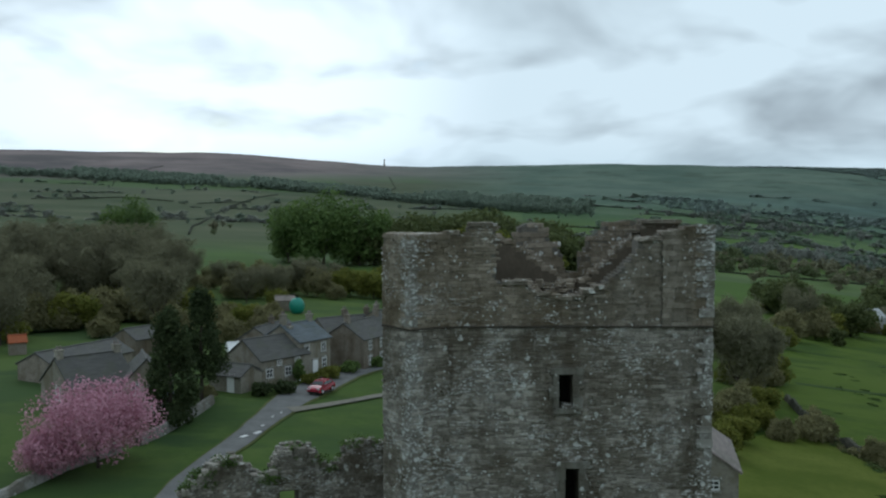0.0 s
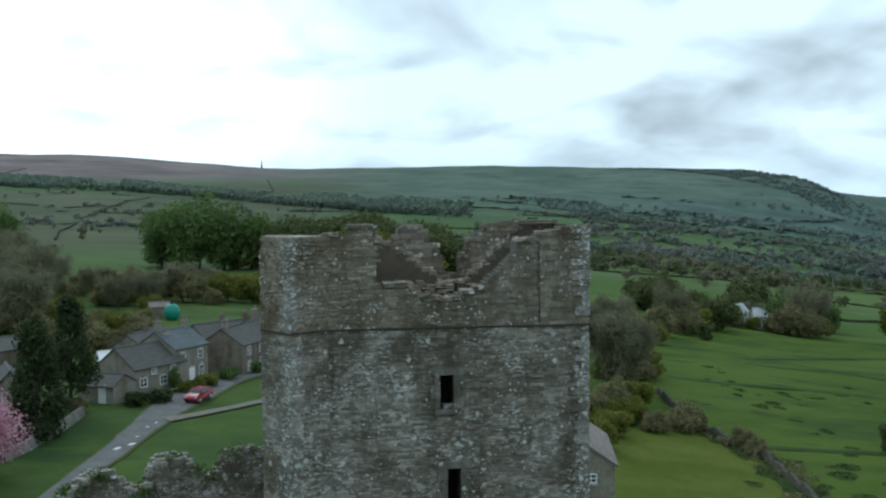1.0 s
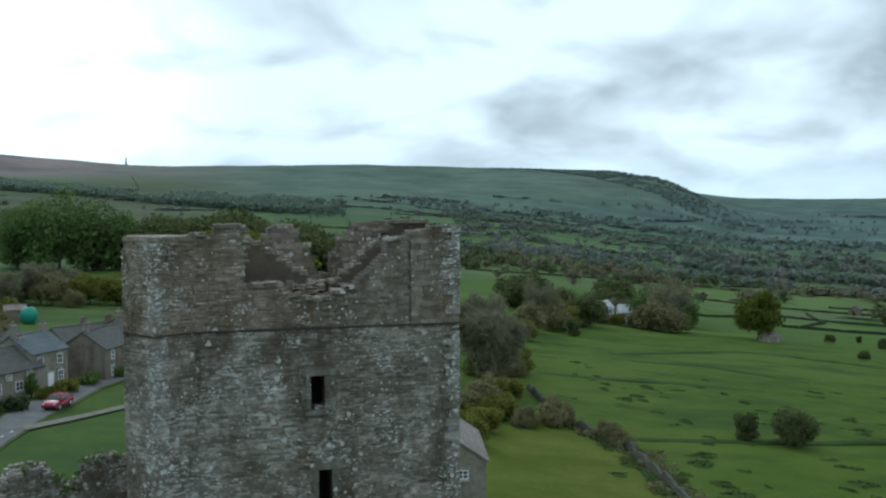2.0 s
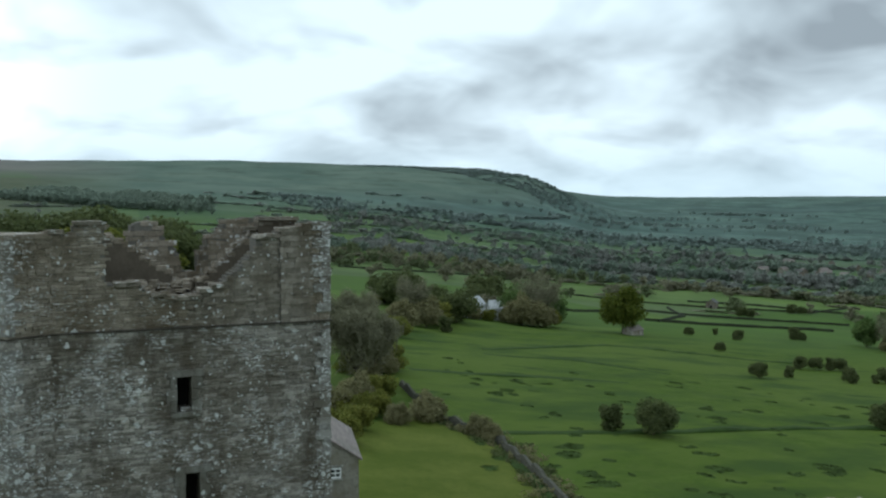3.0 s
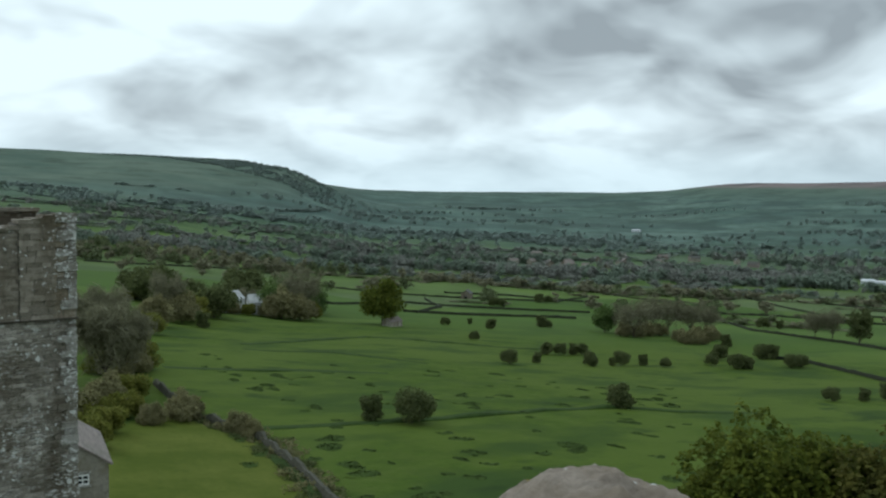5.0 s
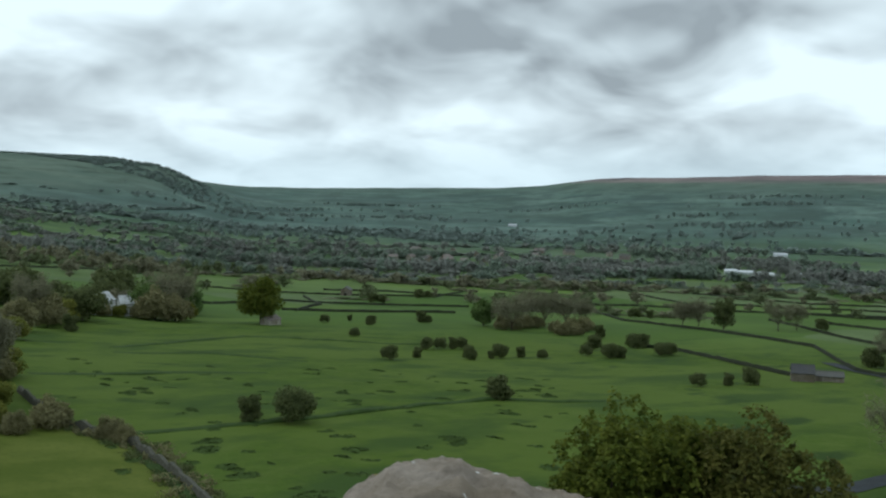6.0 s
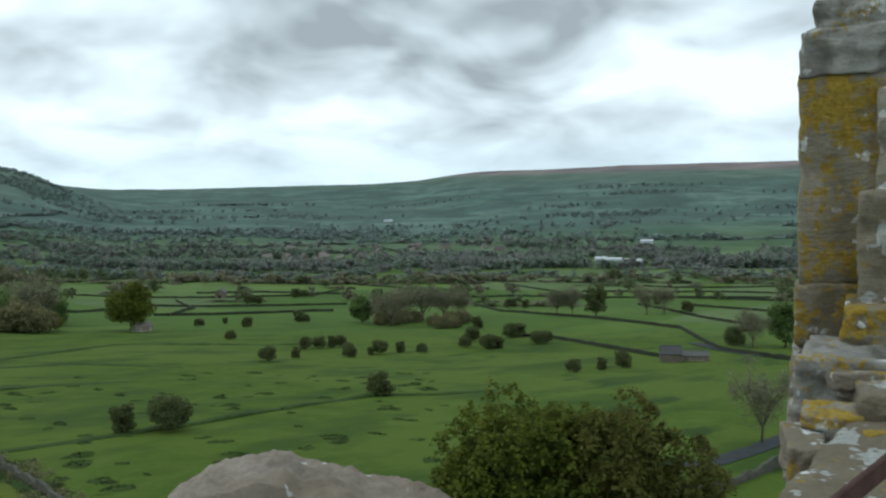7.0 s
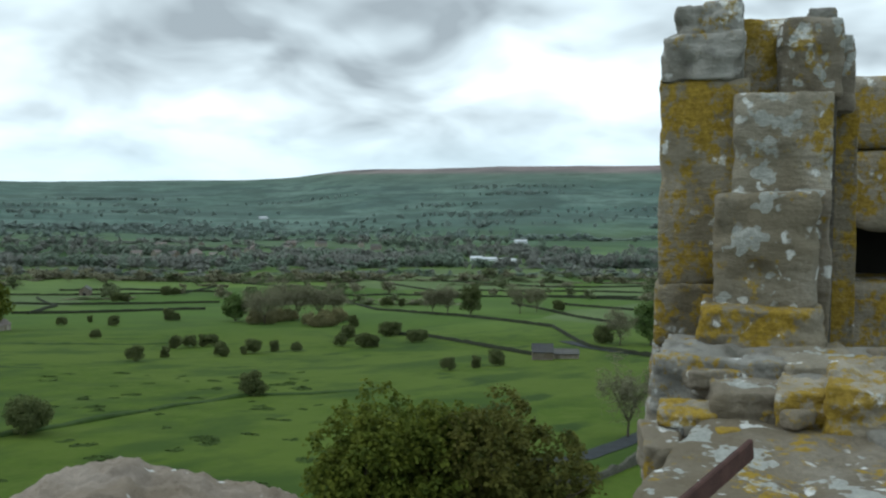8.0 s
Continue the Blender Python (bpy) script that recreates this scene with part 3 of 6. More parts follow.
while z < 24.4:
    h = rng.uniform(0.2, 0.36)
    if not (UZ - 0.4 < z < UZ + 0.08):
        d1, d2 = (ca - cb).normalized(), (cc - cb).normalized()
        w1, w2 = ((0.55, 0.28) if k % 2 else (0.28, 0.5))
        p1, p2 = cb + d1 * (w1 / 2), cb + d2 * (w2 / 2)
        for p, d, w in ((p1, d1, w1), (p2, d2, w2)):
            nrm = Vector((d.y, -d.x, 0)) if d is d2 else Vector((-d.y, d.x, 0))
            corner_quoins.append((Vector((p.x, p.y, z + h / 2)) - nrm * 0.06, d, w, 0.2, h - 0.015))
    z += h
    k += 1
hang_stones(corner_quoins, M_QUOIN, TOWER, "quoin")
# between the quoins and the facing
fill = Masonry(16)
fill.single = []
fill_low = Masonry(17)
list(fill_low.face((9.2, TY + 0.09, 0), (1, 0, 0), (0, -1, 0), 0.8, 12.6, UZ - 0.03, None, course=(0.08, 0.17), stone=(0.2, 0.5), gap=0.008) or ())
fill_low.joined("corner_rubble", M_LOWER, TOWER)
list(fill.face((9.2, TY - 0.02, 0), (1, 0, 0), (0, -1, 0), 0.8, UZ + 0.03, 25.3, lambda s: front_top(9.2 + s), course=(0.16, 0.26), stone=(0.25, 0.5)) or ())
fill.joined("corner_rubble", M_UPPER, TOWER)
# string course, its undercut shadow put into the dark stone colour
bm = bmesh.new()
for a, b in ((CORNER[0], CORNER[1]), (CORNER[1], CORNER[2]), ((0.1, TY + 0.06), (8.1, TY + 0.06)), ((8.05, TY - 0.03), (10.06, TY - 0.03))):
    u = Vector((b[0] - a[0], b[1] - a[1], 0))
    m = Matrix.Translation((a[0], a[1], 0)) @ Matrix.Rotation(math.atan2(u.y, u.x), 4, "Z")
    box(bm, 0, u.length, -0.06, 0.1, UZ - 0.025, UZ + 0.025, 0.01, m)
part("string_course", bm, plain("undercut_shade_stone", (0.06, 0.052, 0.042), 0.95, 0, 0.4, 2.0, 0.4, 0.02), TOWER, "weathered moulded string course, coloured dark for its undercut shadow")
# window dressings: lintels and jambs of larger stones
for i, (h0, h1, z0, z1) in enumerate(holes_f):
    dress = [(Vector(((h0 + h1) / 2 + 0.05, TY + 0.06, z1 + 0.13)), Vector((1, 0, 0)), h1 - h0 + 0.62, 0.2, 0.24)]
    for side, xx in ((-1, h0), (1, h1)):
        zz, kk = z0, 0
        while zz < z1 - 0.1:
            hh = min(0.42, z1 - zz)
            ww = (0.22, 0.36)[(kk + (side > 0)) % 2]
            dress.append((Vector((xx + side * ww / 2, TY + 0.07, zz + hh / 2)), Vector((1, 0, 0)), ww, 0.2, hh - 0.02))
            zz += hh
            kk += 1
    dress.append((Vector(((h0 + h1) / 2, TY + 0.06, z0 - 0.1)), Vector((1, 0, 0)), h1 - h0 + 0.3, 0.24, 0.18))
    hang_stones(dress, M_JAMB, TOWER, "jamb_stone")
box_part("sill_block", TOWER, M_QUOIN, 4.42, 4.81, TY + 0.1, TY + 0.5, 18.2, 18.33, 0.02)
# a black block added inside keeps the slits dark behind
box_part("slit_shade_block", TOWER, M_DARK, -1.0, 9.0, TY + 1.3, TY + 8.6, 0.2, 20.8)
# side, back and inner walls standing to broken heights
wall_slab("side_wall_east", TOWER, (10.0, TY + 1.3, 0), (0, 1, 0), (1, 0, 0), 8.4, 1.3, 0, profile([(0, 24.75), (3, 24.6), (5, 24.9), (8.4, 24.7)]), M_UPPER)
wall_slab("side_wall_west", TOWER, (-2.2, TY + 9.7, 0), (0, -1, 0), (-1, 0, 0), 7.4, 1.3, 0, profile([(0, 24.0), (4, 24.3), (7.4, 24.4)]), M_UPPER)
back_top = profile([(0, 24.2), (2.6, 24.3), (4.4, 24.0), (5.62, 23.9), (5.68, 24.75), (6.0, 24.95), (6.5, 24.95), (6.85, 24.7), (7.1, 24.1), (7.5, 23.75), (7.62, 23.5), (7.68, 22.8), (8.5, 22.6), (8.58, 23.45), (8.75, 23.6), (8.98, 24.25), (9.4, 24.45), (9.9, 25.0), (10.98, 25.1), (11.2, 24.85), (13.2, 24.9)])
wall_slab("back_wall", TOWER, (-2.2, TY + 8.5, 0), (1, 0, 0), (0, -1, 0), 12.2, 1.3, 0, lambda s: back_top(s) - 0.08, M_CORE)
inner = Masonry(31)
inner.single = []
list(inner.face((-1.0, TY + 8.5, 0), (1, 0, 0), (0, -1, 0), 11.0, 21.8, 25.4, lambda s: back_top(s + 1.2), course=(0.16, 0.27), stone=(0.25, 0.7)) or ())
# an inner cross wall, its top running down to the breach
cross_top = profile([(0, 24.5), (0.62, 24.47), (1.2, 24.15), (1.78, 23.81), (2.32, 23.34), (2.86, 23.03), (3.2, 22.6), (4.4, 22.5)])
wall_slab("cross_wall", TOWER, (1.6, TY + 3.4, 0), (1, 0, 0), (0, -1, 0), 4.4, 0.9, 20, lambda s: cross_top(s) - 0.05, M_PLASTER, label="smooth brown plastered inner wall")

# the broken stair wall on the other side of the breach, stepping up to the corner
stair_top = profile([(0, 22.7), (0.26, 22.8), (0.8, 23.3), (1.43, 23.86), (2.0, 24.3), (2.36, 24.56), (2.45, 25.0), (3.9, 25.05)])
wall_slab("stair_wall", TOWER, (5.4, TY + 2.6, 0), (1, 0, 0), (0, -1, 0), 3.9, 0.8, 20, lambda s: stair_top(s) - 0.05, M_PLASTER, label="smooth brown wall under a broken stair")


def ragged_head(top, x0, x1, y0, y1, step=0.2):
    """Broken bedding stones left along a sloping wall head."""
    x = x0
    while x < x1:
        w = rng.uniform(0.16, 0.42)
        for y in np.arange(y0, y1, 0.3):
            zt = top(x - x0 + w / 2) + rng.uniform(-0.06, 0.12)
            inner.stone(Vector((x, float(y), 0)), Vector((1, 0, 0)), Vector((0, -1, 0)), 0, w, zt - rng.uniform(0.14, 0.24), zt, 0.3, rng.uniform(0.0, 0.07))
        x += w * step * 4


ragged_head(cross_top, 1.6, 5.9, TY + 3.42, TY + 4.2)
ragged_head(stair_top, 5.4, 9.25, TY + 2.62, TY + 3.3)
# a capping slab left on the stair head, with black passage-mouth shade beneath
hang_stones([(Vector((8.55, TY + 2.7, 25.1)), Vector((1, 0, 0)), 1.5, 1.0, 0.13), (Vector((7.5, TY + 2.75, 24.72)), Vector((1, 0, 0)), 0.5, 0.7, 0.12)], M_PARAPET, TOWER, "capping_slab")
# solid black box gives the passage mouth its shade by colour
box_part("passage_mouth_shade", TOWER, M_DARK, 7.62, 7.84, TY + 2.56, TY + 2.7, 24.0, 24.5, label="black block for the shade in a wall passage mouth")
# rubble fallen into the breach
for i in range(150):
    x = rng.uniform(2.4, 7.6)
    y = rng.uniform(TY + 0.2, TY + 4.6)
    zz = 22.2 + 0.13 * abs(x - 4.9) + 0.05 * (y - TY) + rng.uniform(-0.1, 0.15)
    if y < TY + 1.2:
        zz = min(zz, front_top(x) + 0.05)
    a = rng.uniform(0, math.pi)
    u = Vector((math.cos(a), math.sin(a), 0))
    nn = Vector((u.y, -u.x, 0))
    inner.stone(Vector((x, y, 0)), u, nn, -rng.uniform(0.08, 0.25), rng.uniform(0.08, 0.25), zz - 0.12, zz + rng.uniform(0.05, 0.2), 0.15, 0.15)
inner.joined("inner_rubble", M_UPPER, TOWER, "broken inner masonry and fallen rubble")
bm = bmesh.new()
box(bm, -1.0, 9.0, TY + 1.25, TY + 8.55, 21.6, 22.15)
part("rubble_floor", bm, M_UPPER, TOWER)

# coping stones along the standing parapet tops
cop = []
for x in np.arange(0.35, 9.9, 0.42):
    zt = front_top(float(x))
    if abs(front_top(float(x) + 0.2) - front_top(float(x) - 0.2)) < 0.25:
        cop.append((Vector((float(x), TY + 0.45, zt + 0.0)), Vector((1, 0, 0)), 0.46 + 0.1 * rng.random(), 1.0, 0.14))
hang_stones(cop, M_PARAPET, TOWER, "coping_stone")
bm = bmesh.new()
prism(bm, [(-2.3, TY + 0.72), (-1.2, TY - 0.78), (0.3, TY + 0.02), (0.5, TY + 1.3), (-2.2, TY + 2.4)], 24.5, 24.72)
bmesh.ops.bevel(bm, geom=list(bm.edges), offset=0.06, segments=2, affect="EDGES")
part("corner_capping", bm, M_UPPER, TOWER, "worn stone capping")

# ---- the low ruined curtain wall beyond the court ----
RUIN = thing("ruined_curtain_wall", pose(0, 0, 0), "low broken curtain wall of grey rubble, grown with moss and weeds", "wall", kind="structure")
ru0, ru1 = Vector((-12.2, 43.2, 0)), Vector((-2.0, 46.5, 0))
ru_u = ru1 - ru0
ru_n = Vector((ru_u.y, -ru_u.x, 0))
ruin_top = profile([(0, 12.4), (0.9, 12.9), (1.6, 13.6), (2.6, 13.75), (3.2, 13.2), (3.9, 12.6), (4.4, 13.2), (4.7, 13.95), (5.9, 14.05), (6.5, 13.5), (7.1, 12.6), (7.5, 12.9), (8.1, 13.9), (9.0, 14.1), (9.6, 13.75), (10.2, 13.95), (11.5, 13.9)])
ruin_hole = ((4.6, 5.5, 10.5, 12.1),)
wall_slab("wall_core", RUIN, ru0, ru_u, ru_n, ru_u.length, 1.3, -0.5, lambda s: ruin_top(s) - 0.1, M_CORE, ruin_hole)
ruin = Masonry(41)
ruin.single = []
list(ruin.face(ru0, ru_u, ru_n, ru_u.length, 9.0, 14.7, ruin_top, ruin_hole, course=(0.09, 0.22), stone=(0.15, 0.5)) or ())
uu, nn_ = ru_u.normalized(), ru_n.normalized()
for i in range(220):
    s = rng.uniform(0, ru_u.length)
    w = rng.uniform(0.0, 1.2)
    zt = ruin_top(s)
    ruin.stone(ru0 + uu * s - nn_ * w, uu, nn_, -rng.uniform(0.1, 0.25), rng.uniform(0.1, 0.25), zt - 0.2, zt + rng.uniform(0.0, 0.18), 0.16, 0.14)
ruin.joined("rubble_facing", M_LOWER, RUIN)

# ---- the leads on which the eye stands: floor, low parapet and the mass below ----
HOME = thing("near_tower", pose(0, 0, 0), "square stone tower with a worn low parapet, seen from its leads", "tower", kind="structure")
M_NEAR = castle_stone("near_lichened_stone", (0.160, 0.140, 0.108), (0.248, 0.222, 0.18), 1.4, 0.35, per="object", scale=2.6, crusts=0.62)
M_YELLOW = castle_stone("yellow_lichened_stone", (0.185, 0.165, 0.125), (0.29, 0.26, 0.205), 1.0, 0.95, per="object", scale=2.4)
M_CRUST = castle_stone("grey_crusted_stone", (0.20, 0.182, 0.145), (0.31, 0.285, 0.23), 1.2, 0.3, per="object", scale=2.6, crusts=0.5)
M_PALE = castle_stone("pale_lichened_stone", (0.155, 0.150, 0.132), (0.238, 0.230, 0.206), 1.3, 0.4, per="object", scale=2.6)
FLOOR_Z = EYE - 1.62
bm = bmesh.new()
prism(bm, [(-4.2, -4.6), (5.6, -4.6), (6.5, -1.6), (6.2, 0.35), (4.62, 0.95), (2.5, 2.15), (1.4, 2.3), (-4.2, 2.2)], -1.5, FLOOR_Z - 0.1)
part("tower_mass", bm, M_LOWER, HOME)
bm = bmesh.new()
prism(bm, [(-4.1, -4.5), (5.5, -4.5), (6.4, -1.6), (6.1, 0.3), (4.5, 0.9), (2.4, 2.05), (1.4, 2.2), (-4.1, 2.1)], FLOOR_Z - 0.1, FLOOR_Z)
part("roof_leads", bm, plain("grey_lead", (0.22, 0.23, 0.24), 0.55), HOME)

# a broken merlon at the parapet, standing over the leads
PIER = thing("broken_merlon", pose(0.384, -0.191, EYE - 0.017, 0, 0, -77), "tall broken stone merlon spotted with yellow and white lichen", "merlon")


def pier_block(u0, u1, v0, v1, w, depth, material, seed, rough=0.05, cuts=9, name="stone_block", rnd=0.12, label="", tilt=0.0):
    g = 0.007
    return rough_block(name, PIER, material, (u1 - u0 + 2 * g, depth, v1 - v0 + 2 * g), ((u0 + u1) / 2, w + depth / 2, (v0 + v1) / 2), 0, seed, cuts + 8, rough * 1.15, rnd * 0.26, tilt, label, 6.0)


pier_block(-0.324, -0.013, -0.404, 0.360, 3.65, 0.62, M_YELLOW, 1, 0.03, 14, rnd=0.14)
pier_block(-0.333, -0.062, -0.638, -0.405, 3.65, 0.6, M_YELLOW, 11, 0.05, 10, rnd=0.16)
pier_block(-0.351, -0.057, -0.924, -0.640, 3.66, 0.6, M_NEAR, 12, 0.05, 10, rnd=0.16)
pier_block(-0.319, -0.040, 0.358, 0.529, 3.63, 0.5, M_PALE, 2, 0.1, 12, rnd=0.2)
pier_block(-0.270, -0.163, 0.519, 0.625, 3.66, 0.3, M_PALE, 3, 0.13, 9, rnd=0.4)
pier_block(-0.176, -0.049, 0.514, 0.642, 3.66, 0.34, M_PALE, 4, 0.13, 9, rnd=0.4)
pier_block(-0.056, 0.137, 0.304, 0.593, 3.8, 0.4, M_YELLOW, 5, 0.05, 12, rnd=0.15)
pier_block(0.099, 0.300, 0.292, 0.565, 3.7, 0.45, M_NEAR, 6, 0.07, 13, rnd=0.3)
pier_block(0.254, 0.352, 0.246, 0.520, 3.78, 0.35, M_NEAR, 16, 0.1, 10, rnd=0.4)
pier_block(0.196, 0.270, 0.542, 0.604, 3.72, 0.2, M_PALE, 7, 0.1, 7, rnd=0.4)
pier_block(-0.058, 0.269, -0.065, 0.297, 3.58, 0.55, M_CRUST, 8, 0.03, 14, rnd=0.12)
pier_block(-0.109, 0.216, -0.447, -0.058, 3.4, 0.6, M_CRUST, 9, 0.045, 15, rnd=0.22)
pier_block(0.150, 0.261, -0.636, -0.047, 3.5, 0.4, M_NEAR, 14, 0.07, 11, rnd=0.2)
pier_block(-0.155, 0.236, -0.593, -0.435, 3.28, 0.7, M_YELLOW, 10, 0.09, 13, rnd=0.25)
pier_block(0.305, 0.385, -0.889, 0.270, 3.95, 0.5, M_YELLOW, 15, 0.05, 13, rnd=0.15)
pier_block(-0.324, -0.125, -0.949, -0.830, 3.3, 0.5, M_NEAR, 13, 0.06, 9, rnd=0.2)
pier_block(-0.345, 0.4, -1.62, -0.92, 3.60, 0.8, M_NEAR, 17, 0.04, 8)
pier_block(0.305, 0.40, -1.62, -0.88, 3.93, 0.5, M_YELLOW, 18, 0.05, 8)
tagged(PIER, group="parapet of the near tower")
box_part("mortar_core", PIER, M_CORE, -0.31, 0.29, 3.72, 4.2, -1.6, 0.3)

BACK = thing("turret_wall", pose(0.384, -0.191, EYE - 0.017, 0, 0, -77), "dark yellow-stained turret wall with a small square opening", "wall")
for u0, u1, v0, v1, sd in ((0.39, 0.86, 0.12, 0.46, 21), (0.41, 0.90, -0.24, 0.125, 22), (0.86, 1.5, -0.24, 0.44, 23), (0.40, 0.44, -0.47, -0.235, 24), (0.40, 0.80, -0.80, -0.46, 25), (0.80, 1.5, -0.8, -0.46, 26), (0.40, 1.5, -1.62, -0.79, 27), (1.0, 1.5, -0.47, -0.235, 28)):
    rough_block("stone_block", BACK, M_NEAR if sd == 23 else M_YELLOW, (u1 - u0, 0.6, v1 - v0), ((u0 + u1) / 2, 4.9, (v0 + v1) / 2), 0, sd, 9, 0.04, 0.1)
# black back panel: the opening's deep shade put into its colour
box_part("recess_shade_back", BACK, M_DARK, 0.42, 1.45, 5.0, 5.25, -0.5, -0.2)

# loose and half-fallen stones on the wall head before the merlon
HEAD = thing("parapet_wall_head", pose(0.384, -0.191, EYE - 0.017, 0, 0, -77), "tumbled wall head of big lichen-crusted grey stones", "wall")


def head_block(u0, u1, v0, v1, w0, w1, material, seed, rz=0.0, rough=0.08, rnd=0.25, tilt=0.0, cuts=11):
    return rough_block("wall_stone", HEAD, material, (u1 - u0 + 0.02, w1 - w0, v1 - v0 + 0.02), ((u0 + u1) / 2, (w0 + w1) / 2, (v0 + v1) / 2), rz, seed, cuts + 9, rough * 1.25, rnd * 0.28, tilt, "", 6.5)


head_block(-0.263, 0.136, -0.723, -0.555, 2.98, 3.45, M_PALE, 31, -3, 0.1, 0.3, 0.0, 14)
head_block(0.087, 0.317, -0.699, -0.555, 2.95, 3.4, M_CRUST, 32, 8, 0.09, 0.35, 0.0, 13)
head_block(-0.097, 0.107, -0.696, -0.601, 2.72, 3.05, M_NEAR, 33, 6, 0.12, 0.3, 0.0, 11)
head_block(0.099, 0.235, -0.670, -0.584, 2.68, 3.0, M_YELLOW, 34, -6, 0.12, 0.3, 0.0, 10)
head_block(0.222, 0.384, -0.688, -0.544, 2.62, 3.1, M_YELLOW, 39, -4, 0.11, 0.3, 0.0, 11)
head_block(-0.269, -0.176, -0.810, -0.710, 2.5, 2.8, M_NEAR, 37, 10, 0.1, 0.3, 0.0, 9)
head_block(-0.30, 0.1, -0.95, -0.72, 3.05, 3.5, M_NEAR, 35, 0)
head_block(-0.19, 0.78, -0.90, -0.672, 1.66, 2.70, M_NEAR, 36, -9, 0.05, 0.3, 0.0, 20)
head_block(-0.25, 0.75, -1.62, -0.84, 1.75, 3.55, M_NEAR, 38, 0, 0.04, 0.1)
head_block(0.36, 0.95, -0.95, -0.68, 2.66, 2.95, M_YELLOW, 40, 0)

# small packing stones and rubble in the joints
rr = random.Random(91)
for i in range(34):
    w = rr.choice((2.72, 2.95, 3.25, 3.42, 2.66))
    u = rr.uniform(-0.24, 0.55)
    v = {2.72: -0.65, 2.95: -0.62, 3.25: -0.575, 3.42: -0.60, 2.66: -0.665}[w] + rr.uniform(-0.05, 0.02)
    if w == 3.42:
        u = rr.uniform(-0.15, 0.25)
    s = rr.uniform(0.05, 0.12)
    rough_block("packing_stone", HEAD, rr.choice((M_NEAR, M_PALE, M_YELLOW)), (s * rr.uniform(1.0, 1.7), s * 1.2, s * rr.uniform(0.5, 0.9)), (u, w + rr.uniform(-0.08, 0.06), v), rr.uniform(-40, 40), 200 + i, 6, 0.1, 0.25, rr.uniform(-12, 12), "", 12.0)

# the iron rail
RAIL = thing("iron_handrail", pose(0.384, -0.191, EYE - 0.017, 0, 0, -77), "rusted flat iron handrail beside the wall head", "handrail")
M_RUST = plain("rusted_iron", (0.07, 0.035, 0.028), 0.8, 0.3, 0.4, 30.0, 0.4, 0.004)
a_, b_ = Vector((0.012, 1.9, -0.522)), Vector((-0.24, 1.3, -0.613))
bm = bmesh.new()
mm = Matrix.Translation((a_ + b_) / 2) @ (b_ - a_).to_track_quat("X", "Z").to_matrix().to_4x4()
L_ = (b_ - a_).length / 2
box(bm, -L_, L_, -0.006, 0.006, -0.021, 0.021, 0.003, mm)
part("rail", bm, M_RUST, RAIL)
box_part("post", RAIL, M_RUST, b_.x - 0.02, b_.x + 0.02, b_.y - 0.02, b_.y + 0.02, -1.62, b_.z, 0.004)

# the worn merlon stub before the dale
STUB = thing("worn_merlon_stub", pose(0.263, -0.147, EYE + 0.005, 0, 0, -44.3), "low worn merlon stub of pale weathered sandstone", "merlon", "parapet of the near tower")
stub_top = lambda u: float(np.interp(u, (-0.5, -0.40, -0.35, -0.31, -0.21, -0.13, -0.035, 0.0, 0.085, 0.17, 0.26, 0.35, 0.5), (-1.1, -0.92, -0.83, -0.785, -0.727, -0.715, -0.711, -0.742, -0.751, -0.791, -0.80, -0.838, -0.95)))
verts, faces = [], []
NU, NW = 101, 61
for j in range(NW):
    for i in range(NU):
        u, w = -0.50 + 1.04 * i / (NU - 1), 2.16 + 0.62 * j / (NW - 1)
        edge = min(i, NU - 1 - i, j, NW - 1 - j)
        z = stub_top(u * 0.98) * (w / 2.5) - 0.025
        z -= 0.30 * max(0, 2.42 - w) + 0.022 * noise.fractal((u * 9, w * 9, 1.7), 0.7, 2.2, 5) + 0.03 * abs(noise.noise((u * 4, w * 11, 3))) + 0.008 * noise.noise((u * 40, w * 40, 8))
        if edge == 0:
            z = -1.62
        elif edge == 1:
            z -= 0.10
        verts.append((u, w, z + 0.016))
for j in range(NW - 1):
    for i in range(NU - 1):
        a = j * NU + i
        faces.append((a, a + 1, a + NU + 1, a + NU))
link_mesh("stub_stone", verts, faces, castle_stone("pinkish_worn_stone", (0.22, 0.185, 0.15), (0.28, 0.24, 0.20), 1.0, 0.0, per="object", scale=2.4), STUB, smooth=True)
rough_block("cap_stone", STUB, M_NEAR, (0.34, 0.36, 0.08), (-0.10, 2.47, -0.845), 6, 71, 14, 0.09, 0.12, 3, "brownish broken cap stone", 7.0)


# ---- trees, bushes and hedges ----
M_BARK = plain("grey_brown_bark", (0.07, 0.058, 0.045), 0.95, 0, 0.35, 4.0, 0.6, 0.05)
M_TWIG = leafy("bare_twigs", (0.138, 0.136, 0.086), (0.250, 0.244, 0.150), 0.3)
M_SYC = leafy("sycamore_leaves", (0.034, 0.056, 0.008), (0.150, 0.168, 0.024), 0.9, 0.15)
M_SYC2 = leafy("bronze_sycamore_leaves", (0.038, 0.048, 0.011), (0.142, 0.134, 0.030), 0.9, 0.15)
M_OAK = leafy("dark_tree_leaves", (0.062, 0.108, 0.034), (0.150, 0.210, 0.062), 0.15, 0.4)
M_HAW = leafy("hawthorn_leaves", (0.064, 0.084, 0.031), (0.138, 0.156, 0.060), 0.6, 0.4)
M_BROWN = leafy("budding_brown_twigs", (0.134, 0.132, 0.066), (0.256, 0.236, 0.112), 0.4, 0.4)
M_LIME = leafy("yellow_green_leaves", (0.090, 0.110, 0.020), (0.210, 0.210, 0.045), 0.3, 0.5)
